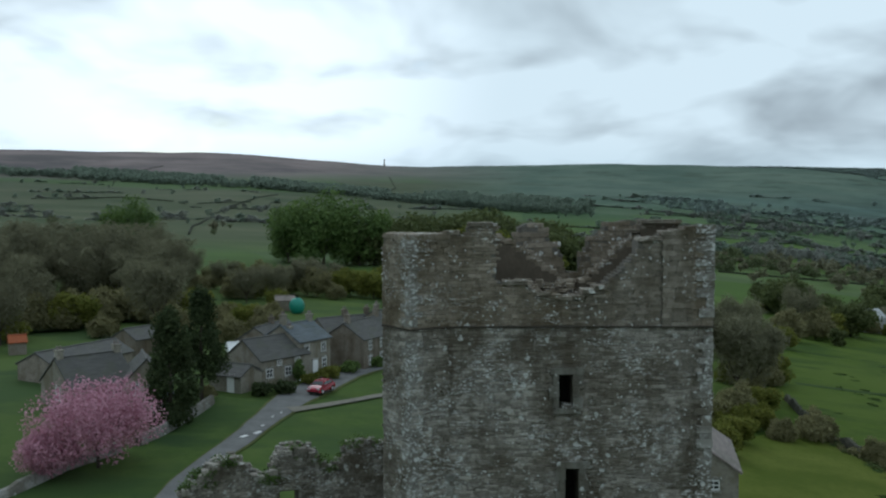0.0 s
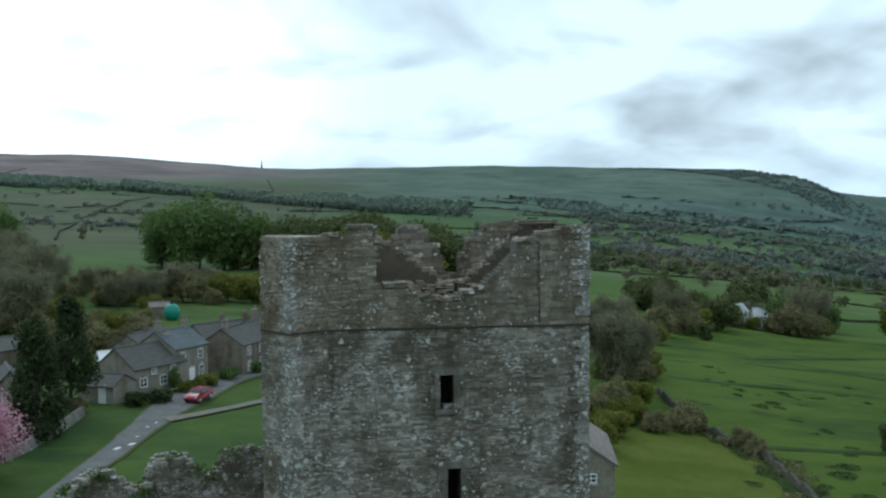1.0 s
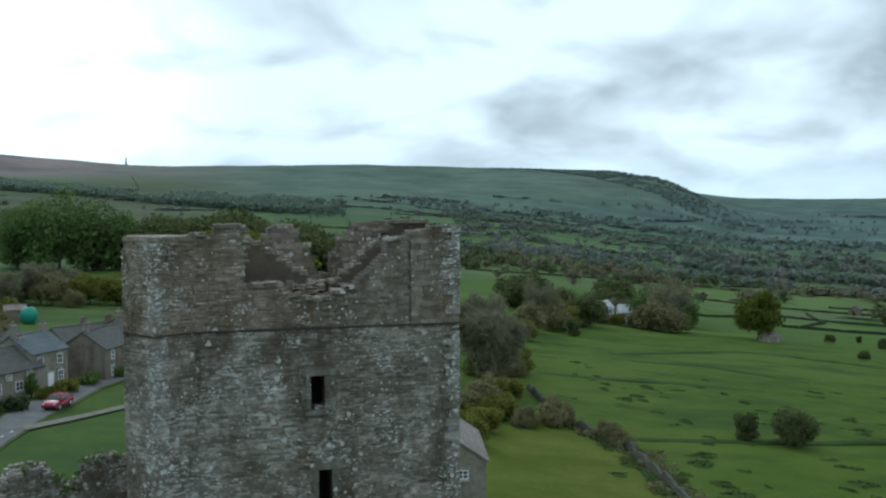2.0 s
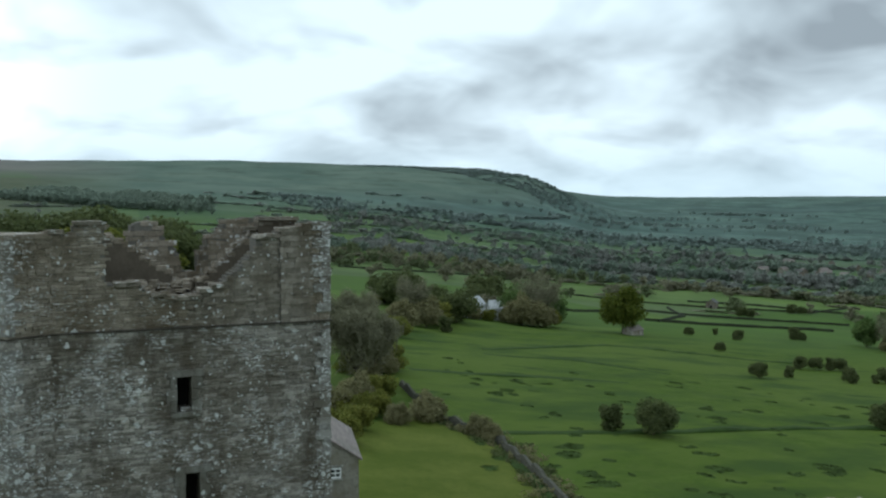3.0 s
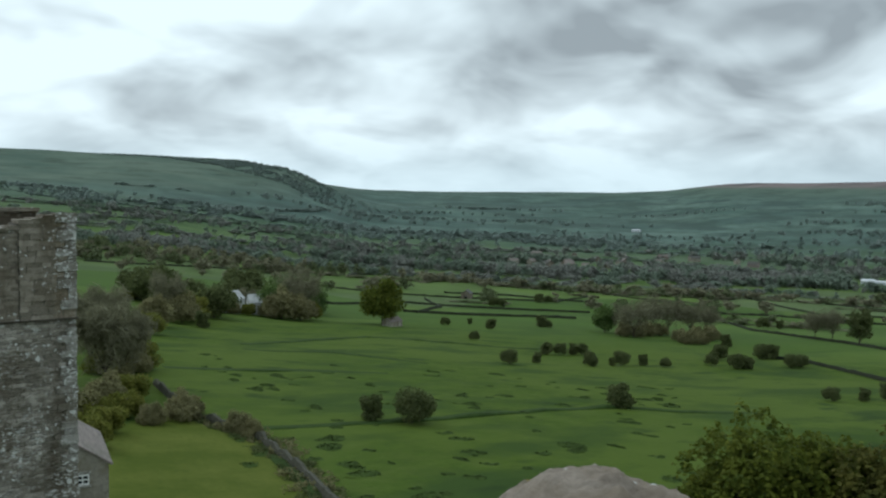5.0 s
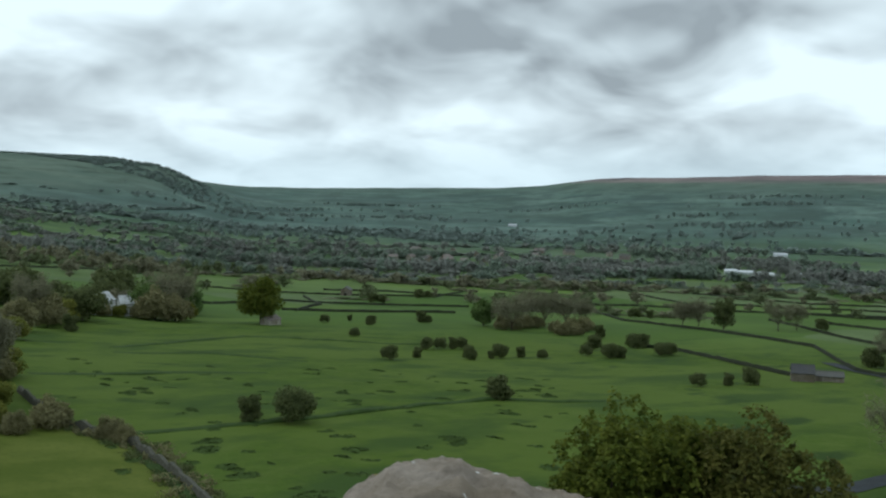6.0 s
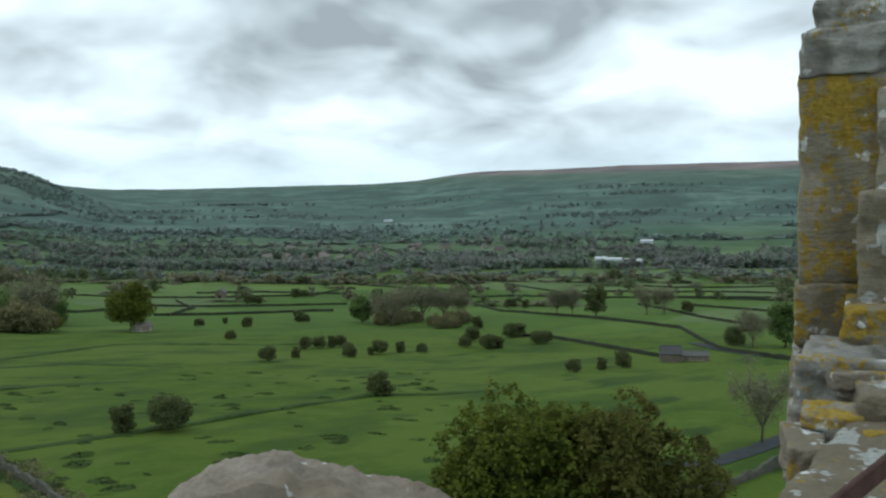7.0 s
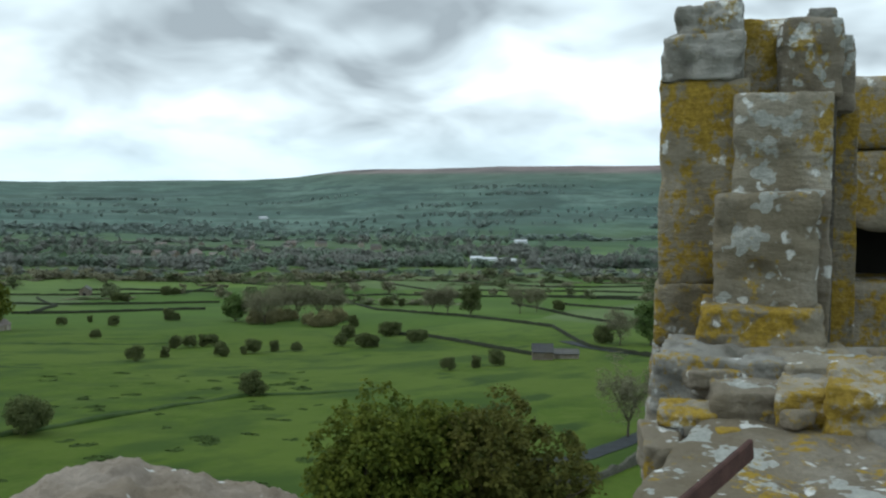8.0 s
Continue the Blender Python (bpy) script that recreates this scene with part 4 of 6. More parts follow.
M_YEW = leafy("dark_conifer_needles", (0.026, 0.040, 0.017), (0.075, 0.095, 0.040), 0.5, 0.5)
M_PINK = leafy("cherry_blossom", (0.34, 0.14, 0.20), (0.70, 0.42, 0.50), 0.8, 0.6)
# pale bluish leaf tones: distance haze put into the colour of far trees
M_WOOD_A = leafy("hazed_wood_leaves", (0.132, 0.172, 0.132), (0.210, 0.256, 0.196), 0.02, 0.35)
M_WOOD_B = leafy("hazed_bare_wood", (0.168, 0.178, 0.158), (0.250, 0.260, 0.228), 0.02, 0.35)
M_WOOD_C = leafy("hazed_dale_wood", (0.165, 0.212, 0.190), (0.235, 0.285, 0.255), 0.01, 0.3)
M_HEDGE = leafy("hedge_leaves", (0.085, 0.110, 0.050), (0.172, 0.196, 0.096), 0.1, 0.35)
M_RUSH = plain("dark_rushes", (0.048, 0.076, 0.018), 0.95, 0, 0.4, 0.8, 0.5, 0.1)
M_DRYWALL = plain("dry_stone", (0.074, 0.073, 0.056), 0.95, 0, 0.45, 2.0, 0.8, 0.1)
M_BANK = plain("dark_rough_grass", (0.030, 0.052, 0.012), 0.95, 0, 0.4, 0.8, 0.5, 0.1)
M_MOSSWALL = plain("mossy_far_wall", (0.032, 0.037, 0.023), 0.95, 0, 0.4, 0.3, 0.5, 0.1)


def leaves(nrng, lumps, n, size, aspect=1.0, fill=0.3, up=0.35, reach=1.22):
    """Leaf sprays as small quads through a crown of overlapping lumps (centre, radii)."""
    c = np.array([q[0] for q in lumps], float)
    r = np.array([q[1] for q in lumps], float)
    wgt = np.prod(r, axis=1) ** 0.67
    k = nrng.choice(len(lumps), n, p=wgt / wgt.sum())
    d = nrng.normal(size=(n, 3))
    d /= np.linalg.norm(d, axis=1)[:, None]
    rad = np.where(nrng.random(n) < fill, nrng.random(n) ** 0.5 * 0.9, nrng.uniform(0.74, reach, n))
    p = c[k] + d * r[k] * rad[:, None]
    nor = d * 0.6 + nrng.normal(size=(n, 3)) * 0.55 + np.array([0, 0, up])
    nor /= np.linalg.norm(nor, axis=1)[:, None]
    t = np.cross(nor, nrng.normal(size=(n, 3)))
    t /= np.linalg.norm(t, axis=1)[:, None]
    b = np.cross(nor, t)
    s = size * nrng.uniform(0.55, 1.35, n)[:, None]
    t, b = t * s * aspect, b * s / aspect
    bend = nor * s * 0.25
    v = np.stack([p - t - bend, p - b, p + t - bend, p + b], axis=1).reshape(-1, 3)
    return v, np.arange(n * 4).reshape(-1, 4)


def sprays(nrng, lumps, n, size, per=26, spread=0.29, fill=0.1):
    """Leaves gathered into drooping sprays over the lumps of a crown."""
    c, _ = leaves(nrng, lumps, max(1, n // per), 0.01, fill=fill, reach=0.98)
    c = c.reshape(-1, 4, 3).mean(axis=1)
    hub = np.repeat(c, per, axis=0)
    off = nrng.normal(size=hub.shape) * np.array([spread, spread, spread * 0.55])
    off[:, 2] -= 0.45 * (off[:, 0] ** 2 + off[:, 1] ** 2) / spread
    p = hub + off
    nor = nrng.normal(size=p.shape) * 0.45 + np.array([0, 0, 1.0]) + off * np.array([1.2, 1.2, 0]) / spread * 0.5
    nor /= np.linalg.norm(nor, axis=1)[:, None]
    t = np.cross(nor, nrng.normal(size=p.shape))
    t /= np.linalg.norm(t, axis=1)[:, None]
    b = np.cross(nor, t)
    s = size * nrng.uniform(0.6, 1.3, len(p))[:, None]
    v = np.stack([p - t * s, p - b * s * 0.8, p + t * s - nor * s * 0.3, p + b * s * 0.8], axis=1).reshape(-1, 3)
    return v, np.arange(len(v)).reshape(-1, 4)


def quad_mesh(name, v, f, material, parent=None, label=""):
    me = bpy.data.meshes.new(name)
    me.vertices.add(len(v))
    me.vertices.foreach_set("co", np.ascontiguousarray(v, dtype=np.float32).ravel())
    me.loops.add(f.size)
    me.loops.foreach_set("vertex_index", np.ascontiguousarray(f, dtype=np.int32).ravel())
    me.polygons.add(len(f))
    me.polygons.foreach_set("loop_start", np.arange(0, f.size, 4, dtype=np.int32))
    me.update(calc_edges=True)
    me.materials.append(material)
    ob = new(name, me)
    if parent:
        ob.parent = parent
    if label:
        ob["label"] = label
    return ob


def crown_lumps(rng, w, h, base, n=14):
    """Uneven lumps that fill an egg-shaped crown from base up to h."""
    out = []
    mid, half = (base + h) / 2, (h - base) / 2
    out.append(((0, 0, mid), (w * 0.33, w * 0.33, half * 0.72)))
    for i in range(n):
        a = rng.uniform(0, math.tau)
        e = rng.uniform(-0.75, 1.0)
        rr = math.sqrt(max(0.0, 1 - e * e * 0.85))
        s = rng.uniform(0.14, 0.25) * w
        q = rng.uniform(0.55, 0.80)
        out.append(((math.cos(a) * rr * w * 0.5 * q, math.sin(a) * rr * w * 0.5 * q, mid + e * (half - s * 0.7)), (s, s, s * rng.uniform(0.7, 0.95))))
    return out


def limbs(rng, h, base, w, r0, depth=2, n=5):
    """A tapered trunk and limbs that fork, as tubes; also gives the tips."""
    bm, tips = bmesh.new(), []
    lean = Vector((rng.uniform(-0.05, 0.05) * h, rng.uniform(-0.05, 0.05) * h, 0))
    fork = Vector((0, 0, max(base * 0.9, h * 0.22))) + lean * 0.4
    tube(bm, (0, 0, -0.5), fork * 0.5, r0 * 1.25, r0 * 0.9)
    tube(bm, fork * 0.5, fork, r0 * 0.9, r0 * 0.75)

    def grow(p, d, length, r, level):
        q = p + d * length * 0.55 + Vector((rng.uniform(-1, 1), rng.uniform(-1, 1), 0.3)) * length * 0.06
        e = q + (d + Vector((rng.uniform(-0.35, 0.35), rng.uniform(-0.35, 0.35), rng.uniform(0, 0.3)))).normalized() * length * 0.45
        k = 6 if level == 0 else 4
        tube(bm, p, q, r, r * 0.75, k)
        tube(bm, q, e, r * 0.75, r * 0.45, k)
        tips.append((e, d, length))
        if level < depth:
            for _ in range(3 if level == 0 else 2):
                nd = (d + Vector((rng.uniform(-0.9, 0.9), rng.uniform(-0.9, 0.9), rng.uniform(-0.1, 0.55)))).normalized()
                grow(p.lerp(e, rng.uniform(0.45, 1.0)), nd, length * rng.uniform(0.5, 0.72), r * 0.5, level + 1)

    for i in range(n):
        a = i * math.tau / n + rng.uniform(-0.4, 0.4)
        sp = rng.uniform(0.35, 0.95) * min(1.0, w / max(h, 0.1))
        d = Vector((math.cos(a) * sp, math.sin(a) * sp, 1)).normalized()
        grow(fork, d, (h - fork.z) * rng.uniform(0.5, 0.72), r0 * 0.5, 0)
    return bm, tips


def tree(name, place, h, w, material, seed, n=1200, leaf=0.35, base=0.22, label="", category="tree", group="", lumps=14, fill=0.3, spray=0):
    rng, nrng = random.Random(seed), np.random.default_rng(seed)
    ob = thing(name, Matrix.Translation(place) @ Matrix.Rotation(rng.uniform(0, 6.28), 4, "Z"), label, category, group)
    bm, _ = limbs(rng, h * 0.8, h * base, w, max(0.07, h * 0.022), 1, 5)
    part("trunk", bm, M_BARK, ob)
    shape = crown_lumps(rng, w, h, h * base * 0.8, lumps)
    if category == "bush":
        # a low dome of boughs down to the grass
        shape = []
        for i in range(lumps + 10):
            a, q = rng.uniform(0, math.tau), 0.36 * math.sqrt(rng.random())
            top = h * (0.12 + 0.62 * (1 - (q / 0.5) ** 2))
            r = w * rng.uniform(0.14, 0.21)
            shape.append(((math.cos(a) * q * w, math.sin(a) * q * w, r * 0.7 + top * rng.random() ** 0.7), (r, r, r * 0.8)))
    v, f = sprays(nrng, shape, n, leaf, spray, fill=fill) if spray else leaves(nrng, shape, n, leaf, fill=fill)
    quad_mesh("crown", v, f, material, ob)
    return ob


def bare_tree(name, place, h, w, seed, label, group="", twigs=700, material=None):
    rng, nrng = random.Random(seed), np.random.default_rng(seed)
    ob = thing(name, Matrix.Translation(place) @ Matrix.Rotation(rng.uniform(0, 6.28), 4, "Z"), label, "tree", group)
    bm, tips = limbs(rng, h, h * 0.12, w, max(0.1, h * 0.02), 2, 7)
    part("trunk", bm, M_BARK, ob)
    lm = [(tuple(p), (l * 0.42 + w * 0.03,) * 3) for p, d, l in tips]
    lm += [((0, 0, h * 0.42), (w * 0.36, w * 0.36, h * 0.30)), ((0, 0, h * 0.6), (w * 0.42, w * 0.42, h * 0.28))]
    v, f = leaves(nrng, lm, int(twigs * 1.7), h * 0.022, aspect=3.6, fill=0.8, up=0.5)
    quad_mesh("twig_crown", v, f, material or M_TWIG, ob)
    return ob


def clone(ob, place, s=1.0, turn=0.0, sz=None):
    return copy_thing(ob, Matrix.Translation(place) @ Matrix.Rotation(radians(turn), 4, "Z") @ Matrix.Diagonal((s, s, sz or s, 1)))


# the sycamores under the castle wall
tree("sycamore_tree", at(-56.3, 58), 16.0, 11.0, M_SYC, 301, 34000, 0.15, 0.10, "broad sycamore in fresh yellow-green leaf below the castle", group="sycamores", lumps=48, fill=0.12, spray=30)
tree("sycamore_tree", at(-63.3, 59), 15.6, 10.8, M_SYC2, 302, 32000, 0.15, 0.10, "broad sycamore in bronze-green young leaf below the castle", group="sycamores", lumps=48, fill=0.12, spray=30)

tree("sycamore_tree", at(-60.0, 61), 15.2, 7.5, M_SYC, 303, 20000, 0.15, 0.10, "narrower sycamore in yellow-green leaf between two broad ones", group="sycamores", lumps=34, fill=0.12, spray=30)

# blossom and conifers in the village
tree("cherry_tree", at(20.2, 86), 7.6, 10.0, M_PINK, 311, 15000, 0.105, 0.12, "spreading cherry tree covered in pink blossom beside a lane wall", lumps=26)
tree("cherry_tree", at(22.7, 84), 4.2, 4.8, M_PINK, 312, 5500, 0.105, 0.12, "low cherry tree in pink blossom beside a lane wall", lumps=14)


def conifer(place, h, w, seed, label, bare=0.12):
    rng, nrng = random.Random(seed), np.random.default_rng(seed)
    ob = thing("conifer", Matrix.Translation(place), label, "tree", "conifers in the village garden")
    bm = bmesh.new()
    tube(bm, (0, 0, -0.4), (0, 0, h * 0.5), 0.24, 0.16)
    tube(bm, (0, 0, h * 0.5), (0, 0, h * 0.95), 0.16, 0.03)
    part("trunk", bm, M_BARK, ob)
    lm = []
    for i in range(46):
        t = rng.random()
        z = h * (bare + (1 - bare) * t)
        r = w * 0.5 * min(1.0, (1.05 - t) * 1.5) * rng.uniform(0.35, 0.75)
        a = rng.uniform(0, 6.28)
        s = w * rng.uniform(0.10, 0.19)
        lm.append(((math.cos(a) * r, math.sin(a) * r, z - s * 0.5), (s, s, s * 1.2)))
    v, f = leaves(nrng, lm, 6500, 0.17, fill=0.4, up=0.0)
    quad_mesh("crown", v, f, M_YEW, ob)
    return ob


conifer(at(16.2, 100), 11.6, 6.6, 321, "tall dark conifer in a walled village garden", 0.08)
conifer(at(14.4, 108), 12.2, 5.8, 322, "tall dark pine with a bare lower trunk by the green", 0.30)

# hawthorns over the pasture: prototypes, then copies
HAW = [tree("hawthorn_bush", at(-35.2, 127.5), 4.9, 6.0, M_HAW, 401, 6500, 0.15, 0.06, "rounded dark green hawthorn standing in grazed pasture", "bush", "hawthorns in the pasture", 16),
       tree("hawthorn_bush", at(-32.7, 127.8), 4.2, 3.9, M_HAW, 402, 3600, 0.15, 0.06, "thin green-brown hawthorn standing in grazed pasture", "bush", "hawthorns in the pasture", 10, 0.6),
       tree("hawthorn_bush", at(-47.8, 162), 4.4, 5.2, M_HAW, 403, 3600, 0.17, 0.15, "rounded dark green hawthorn standing in grazed pasture", "bush", "hawthorns in the pasture", 12)]
SPOTS = ((-41.1, 232, 1.0), (-42.7, 243, 0.75), (-45.9, 246, 0.9), (-47.7, 255, 1.05), (-49.0, 261, 0.85), (-43.3, 274, 0.9), (-44.1, 278, 0.95), (-44.9, 280, 0.95), (-45.4, 282, 0.85),
         (-37.1, 370, 0.9), (-38.6, 385, 0.7), (-39.9, 367, 0.95), (-38.9, 310, 0.8), (-42.9, 395, 1.3), (-43.3, 393, 0.8), (-40.1, 536, 1.5), (-40.6, 540, 1.2), (-42.8, 594, 1.4), (-43.3, 596, 1.3), (-22.7, 278, 1.3),
         (-53.3, 305, 1.2), (-54.4, 279, 1.2), (-55.0, 281, 0.9), (-55.7, 323, 1.2), (-57.3, 295, 1.1), (-53.7, 364, 1.3), (-57.9, 300, 0.9), (-59.5, 206, 0.8), (-61.2, 212, 0.75), (-62.4, 219, 0.95),
         (-52.9, 282, 0.9), (-54.6, 283, 1.0), (-56.2, 324, 1.2), (-57.6, 302, 1.0), (-64.4, 516, 1.4), (-66.1, 460, 1.3), (-55.7, 481, 1.4), (-56.6, 485, 1.2), (-68.9, 297, 1.4), (-50.3, 262, 0.7), (-47.2, 252, 0.6))
for i, (a, d, s) in enumerate(SPOTS):
    clone(HAW[i % 3], at(a, d), s * (0.80 if i % 3 == 0 else 1.0), i * 67.0)

# single field trees
tree("field_tree", at(-33.3, 348), 17.0, 15.5, M_SYC, 411, 6000, 0.42, 0.07, "full green field tree by a stone barn", group="field trees", lumps=22)
tree("field_tree", at(-46.7, 392), 12.0, 10.5, M_OAK, 412, 2800, 0.42, 0.05, "dark green field tree at a hedge corner", group="field trees", lumps=16)
tree("field_tree", at(-71.6, 298), 14.0, 11.0, M_OAK, 413, 3200, 0.42, 0.04, "dense green tree beside the lane", group="field trees", lumps=16)
tree("field_tree", at(-60.8, 428), 14.0, 10.0, M_HAW, 414, 2600, 0.42, 0.04, "green field tree beside bare ash trees", group="field trees", lumps=16)
for i, (a, d, h, w) in enumerate(((-48.4, 372, 13, 14), (-49.3, 395, 14, 15), (-50.4, 402, 14, 16), (-51.6, 408, 13, 15), (-52.6, 414, 11, 13), (-47.8, 385, 10, 12), (-58.5, 430, 12, 12), (-59.4, 429, 12, 11), (-63.8, 440, 12, 11), (-64.8, 450, 11, 10),
                                  (-69.8, 292, 10, 9), (-70.4, 122, 8.5, 8), (-17.3, 143, 12.5, 9), (-18.3, 150, 10.5, 8), (-16.4, 176, 12, 9), (-28.6, 350, 15, 14), (-27.7, 356, 16, 15), (-20.6, 292, 13, 11))):
    bare_tree("bare_ash_tree", at(a, d), h, w, 500 + i, "leafless grey ash tree at a field edge", "bare ash trees", 1100 if d > 200 else (800 if a < -60 else 2400))

# woods round the village and by the churchyard
WOOD = [tree("wood_tree", at(7.2, 376, -2.0), 33, 28, M_OAK, 421, 5200, 0.62, 0.03, "tall dark green woodland tree behind the village", group="trees behind the village", lumps=24),
        tree("wood_tree", at(4.2, 384, -2.5), 21, 23, M_HAW, 422, 4200, 0.7, 0.03, "tall brown-green woodland tree behind the village", group="trees behind the village", lumps=20),
        tree("shrub_tree", at(5.6, 240), 7.5, 9, M_LIME, 423, 4200, 0.26, 0.06, "yellow-green shrubby tree behind the cottages", group="trees behind the village", lumps=16),
        tree("shrub_tree", at(7.6, 236), 7.5, 8.5, M_BROWN, 424, 4200, 0.25, 0.06, "brown budding shrubby tree behind the cottages", group="trees behind the village", lumps=16),
        bare_tree("bare_wood_tree", at(21.5, 215), 15, 14, 425, "leafless grey-brown woodland tree behind the village", "trees behind the village", 1700),
        bare_tree("bare_wood_tree", at(16.2, 236), 13, 13, 426, "leafless grey-brown woodland tree behind the village", "trees behind the village", 1700)]
MORE = ((0, 9.3, 389, 0.76), (0, 5.0, 380, 0.9), (0, 18.2, 440, 0.85), (0, 8.5, 400, 0.9), (1, 3.0, 395, 1.1), (1, 1.5, 420, 1.25), (1, -1.5, 440, 1.45), (1, -3.2, 450, 1.3), (1, -5, 460, 1.25), (1, 0, 430, 1.2), (1, -7, 440, 1.15), (2, -2.3, 400, 2.8), (2, -5.8, 420, 2.4), (1, -9, 450, 1.05), (1, -11, 470, 1.0), (1, -6.2, 500, 1.4), (1, -2.4, 500, 1.5), (1, -12.6, 480, 0.9),
        (2, 4.2, 236, 1.0), (2, 6.6, 250, 0.9), (2, 11.8, 165, 0.7), (2, 3.2, 250, 1.1), (2, 14.5, 190, 0.8), (3, 9.4, 240, 1.0), (3, 10.8, 250, 1.1), (3, 12.3, 245, 1.0), (3, 8.2, 262, 1.0), (3, 12.8, 150, 0.65), (3, 10.6, 160, 0.7), (3, 17.8, 350, 1.2), (3, 16.2, 330, 1.2),
        (4, 23.2, 205, 1.0), (4, 25.3, 210, 1.05), (4, 19.8, 225, 1.0), (4, 27.5, 200, 1.1), (4, 22.4, 240, 1.0), (5, 24.4, 190, 0.9), (5, 18.2, 228, 1.0), (5, 20.6, 200, 0.9), (4, 17.2, 255, 1.0), (5, 26.4, 225, 1.0),
        (3, 23.8, 170, 0.9), (3, 21.6, 175, 0.9), (3, 19.4, 182, 0.9), (3, 17.2, 180, 0.8), (3, 25.9, 172, 1.0), (2, 18.3, 195, 0.8), (2, 22.6, 182, 0.8),
        (3, -15.9, 118, 0.62), (2, -17.2, 112, 0.5), (3, -19.8, 119, 0.42), (2, -18.4, 122, 0.5), (3, -21.6, 124, 0.55), (3, -24.8, 118, 0.42), (3, -25.6, 116, 0.36), (2, -17.0, 160, 0.6), (3, -18.8, 165, 0.7), (2, -18.7, 200, 0.8), (2, -19.8, 240, 0.8), (3, -17.9, 235, 0.9), (2, -16.6, 260, 1.0),
        (3, -21.5, 290, 1.3), (2, -22.2, 300, 1.2), (1, -23.3, 320, 0.62), (1, -24.8, 376, 0.66), (0, -26.9, 350, 0.5), (2, -22.9, 332, 1.2), (3, -27.3, 341, 1.6), (0, -29.4, 385, 0.42), (1, -21.0, 310, 0.6), (3, -20.0, 268, 1.2), (2, -29.0, 352, 0.9), (3, -28.4, 340, 1.3))
under = random.Random(31)
MORE = list(MORE)
MORE += [(3, -23.7, 343, 0.72), (3, -24.5, 345, 0.68), (2, -25.3, 346, 0.66), (3, -26.3, 347, 0.72), (2, -27.0, 345, 0.8), (3, -23.0, 338, 0.8)]
for i in range(30):
    MORE.append((under.choice((3, 2, 3, 5, 1)), under.uniform(-29, -18.5), under.uniform(362, 430), under.uniform(0.55, 0.95)))
for i in range(70):
    a, d = under.uniform(15.8, 29), under.uniform(152, 290)
    MORE.append((under.choice((3, 3, 3, 2, 5, 4)), a, d, under.uniform(0.5, 1.0)))
for i in range(24):
    MORE.append((under.choice((3, 3, 2)), under.uniform(-19.5, -15.5), under.uniform(100, 280), under.uniform(0.4, 0.8)))
for i in range(34):
    MORE.append((under.choice((3, 3, 2, 3, 5)), under.uniform(2.5, 15.5), under.uniform(206, 262), under.uniform(0.5, 0.85)))
for i in range(10):
    MORE.append((under.choice((3, 2)), under.uniform(9.8, 14.5), under.uniform(162, 186), under.uniform(0.35, 0.6)))
for i in range(16):
    MORE.append((3, under.uniform(-53, -47.6), under.uniform(362, 412), under.uniform(0.5, 0.85)))
for i, (k, a, d, s) in enumerate(MORE):
    clone(WOOD[k], at(a, d, -2.5 * s if k < 2 else -0.3), s, i * 71.0)


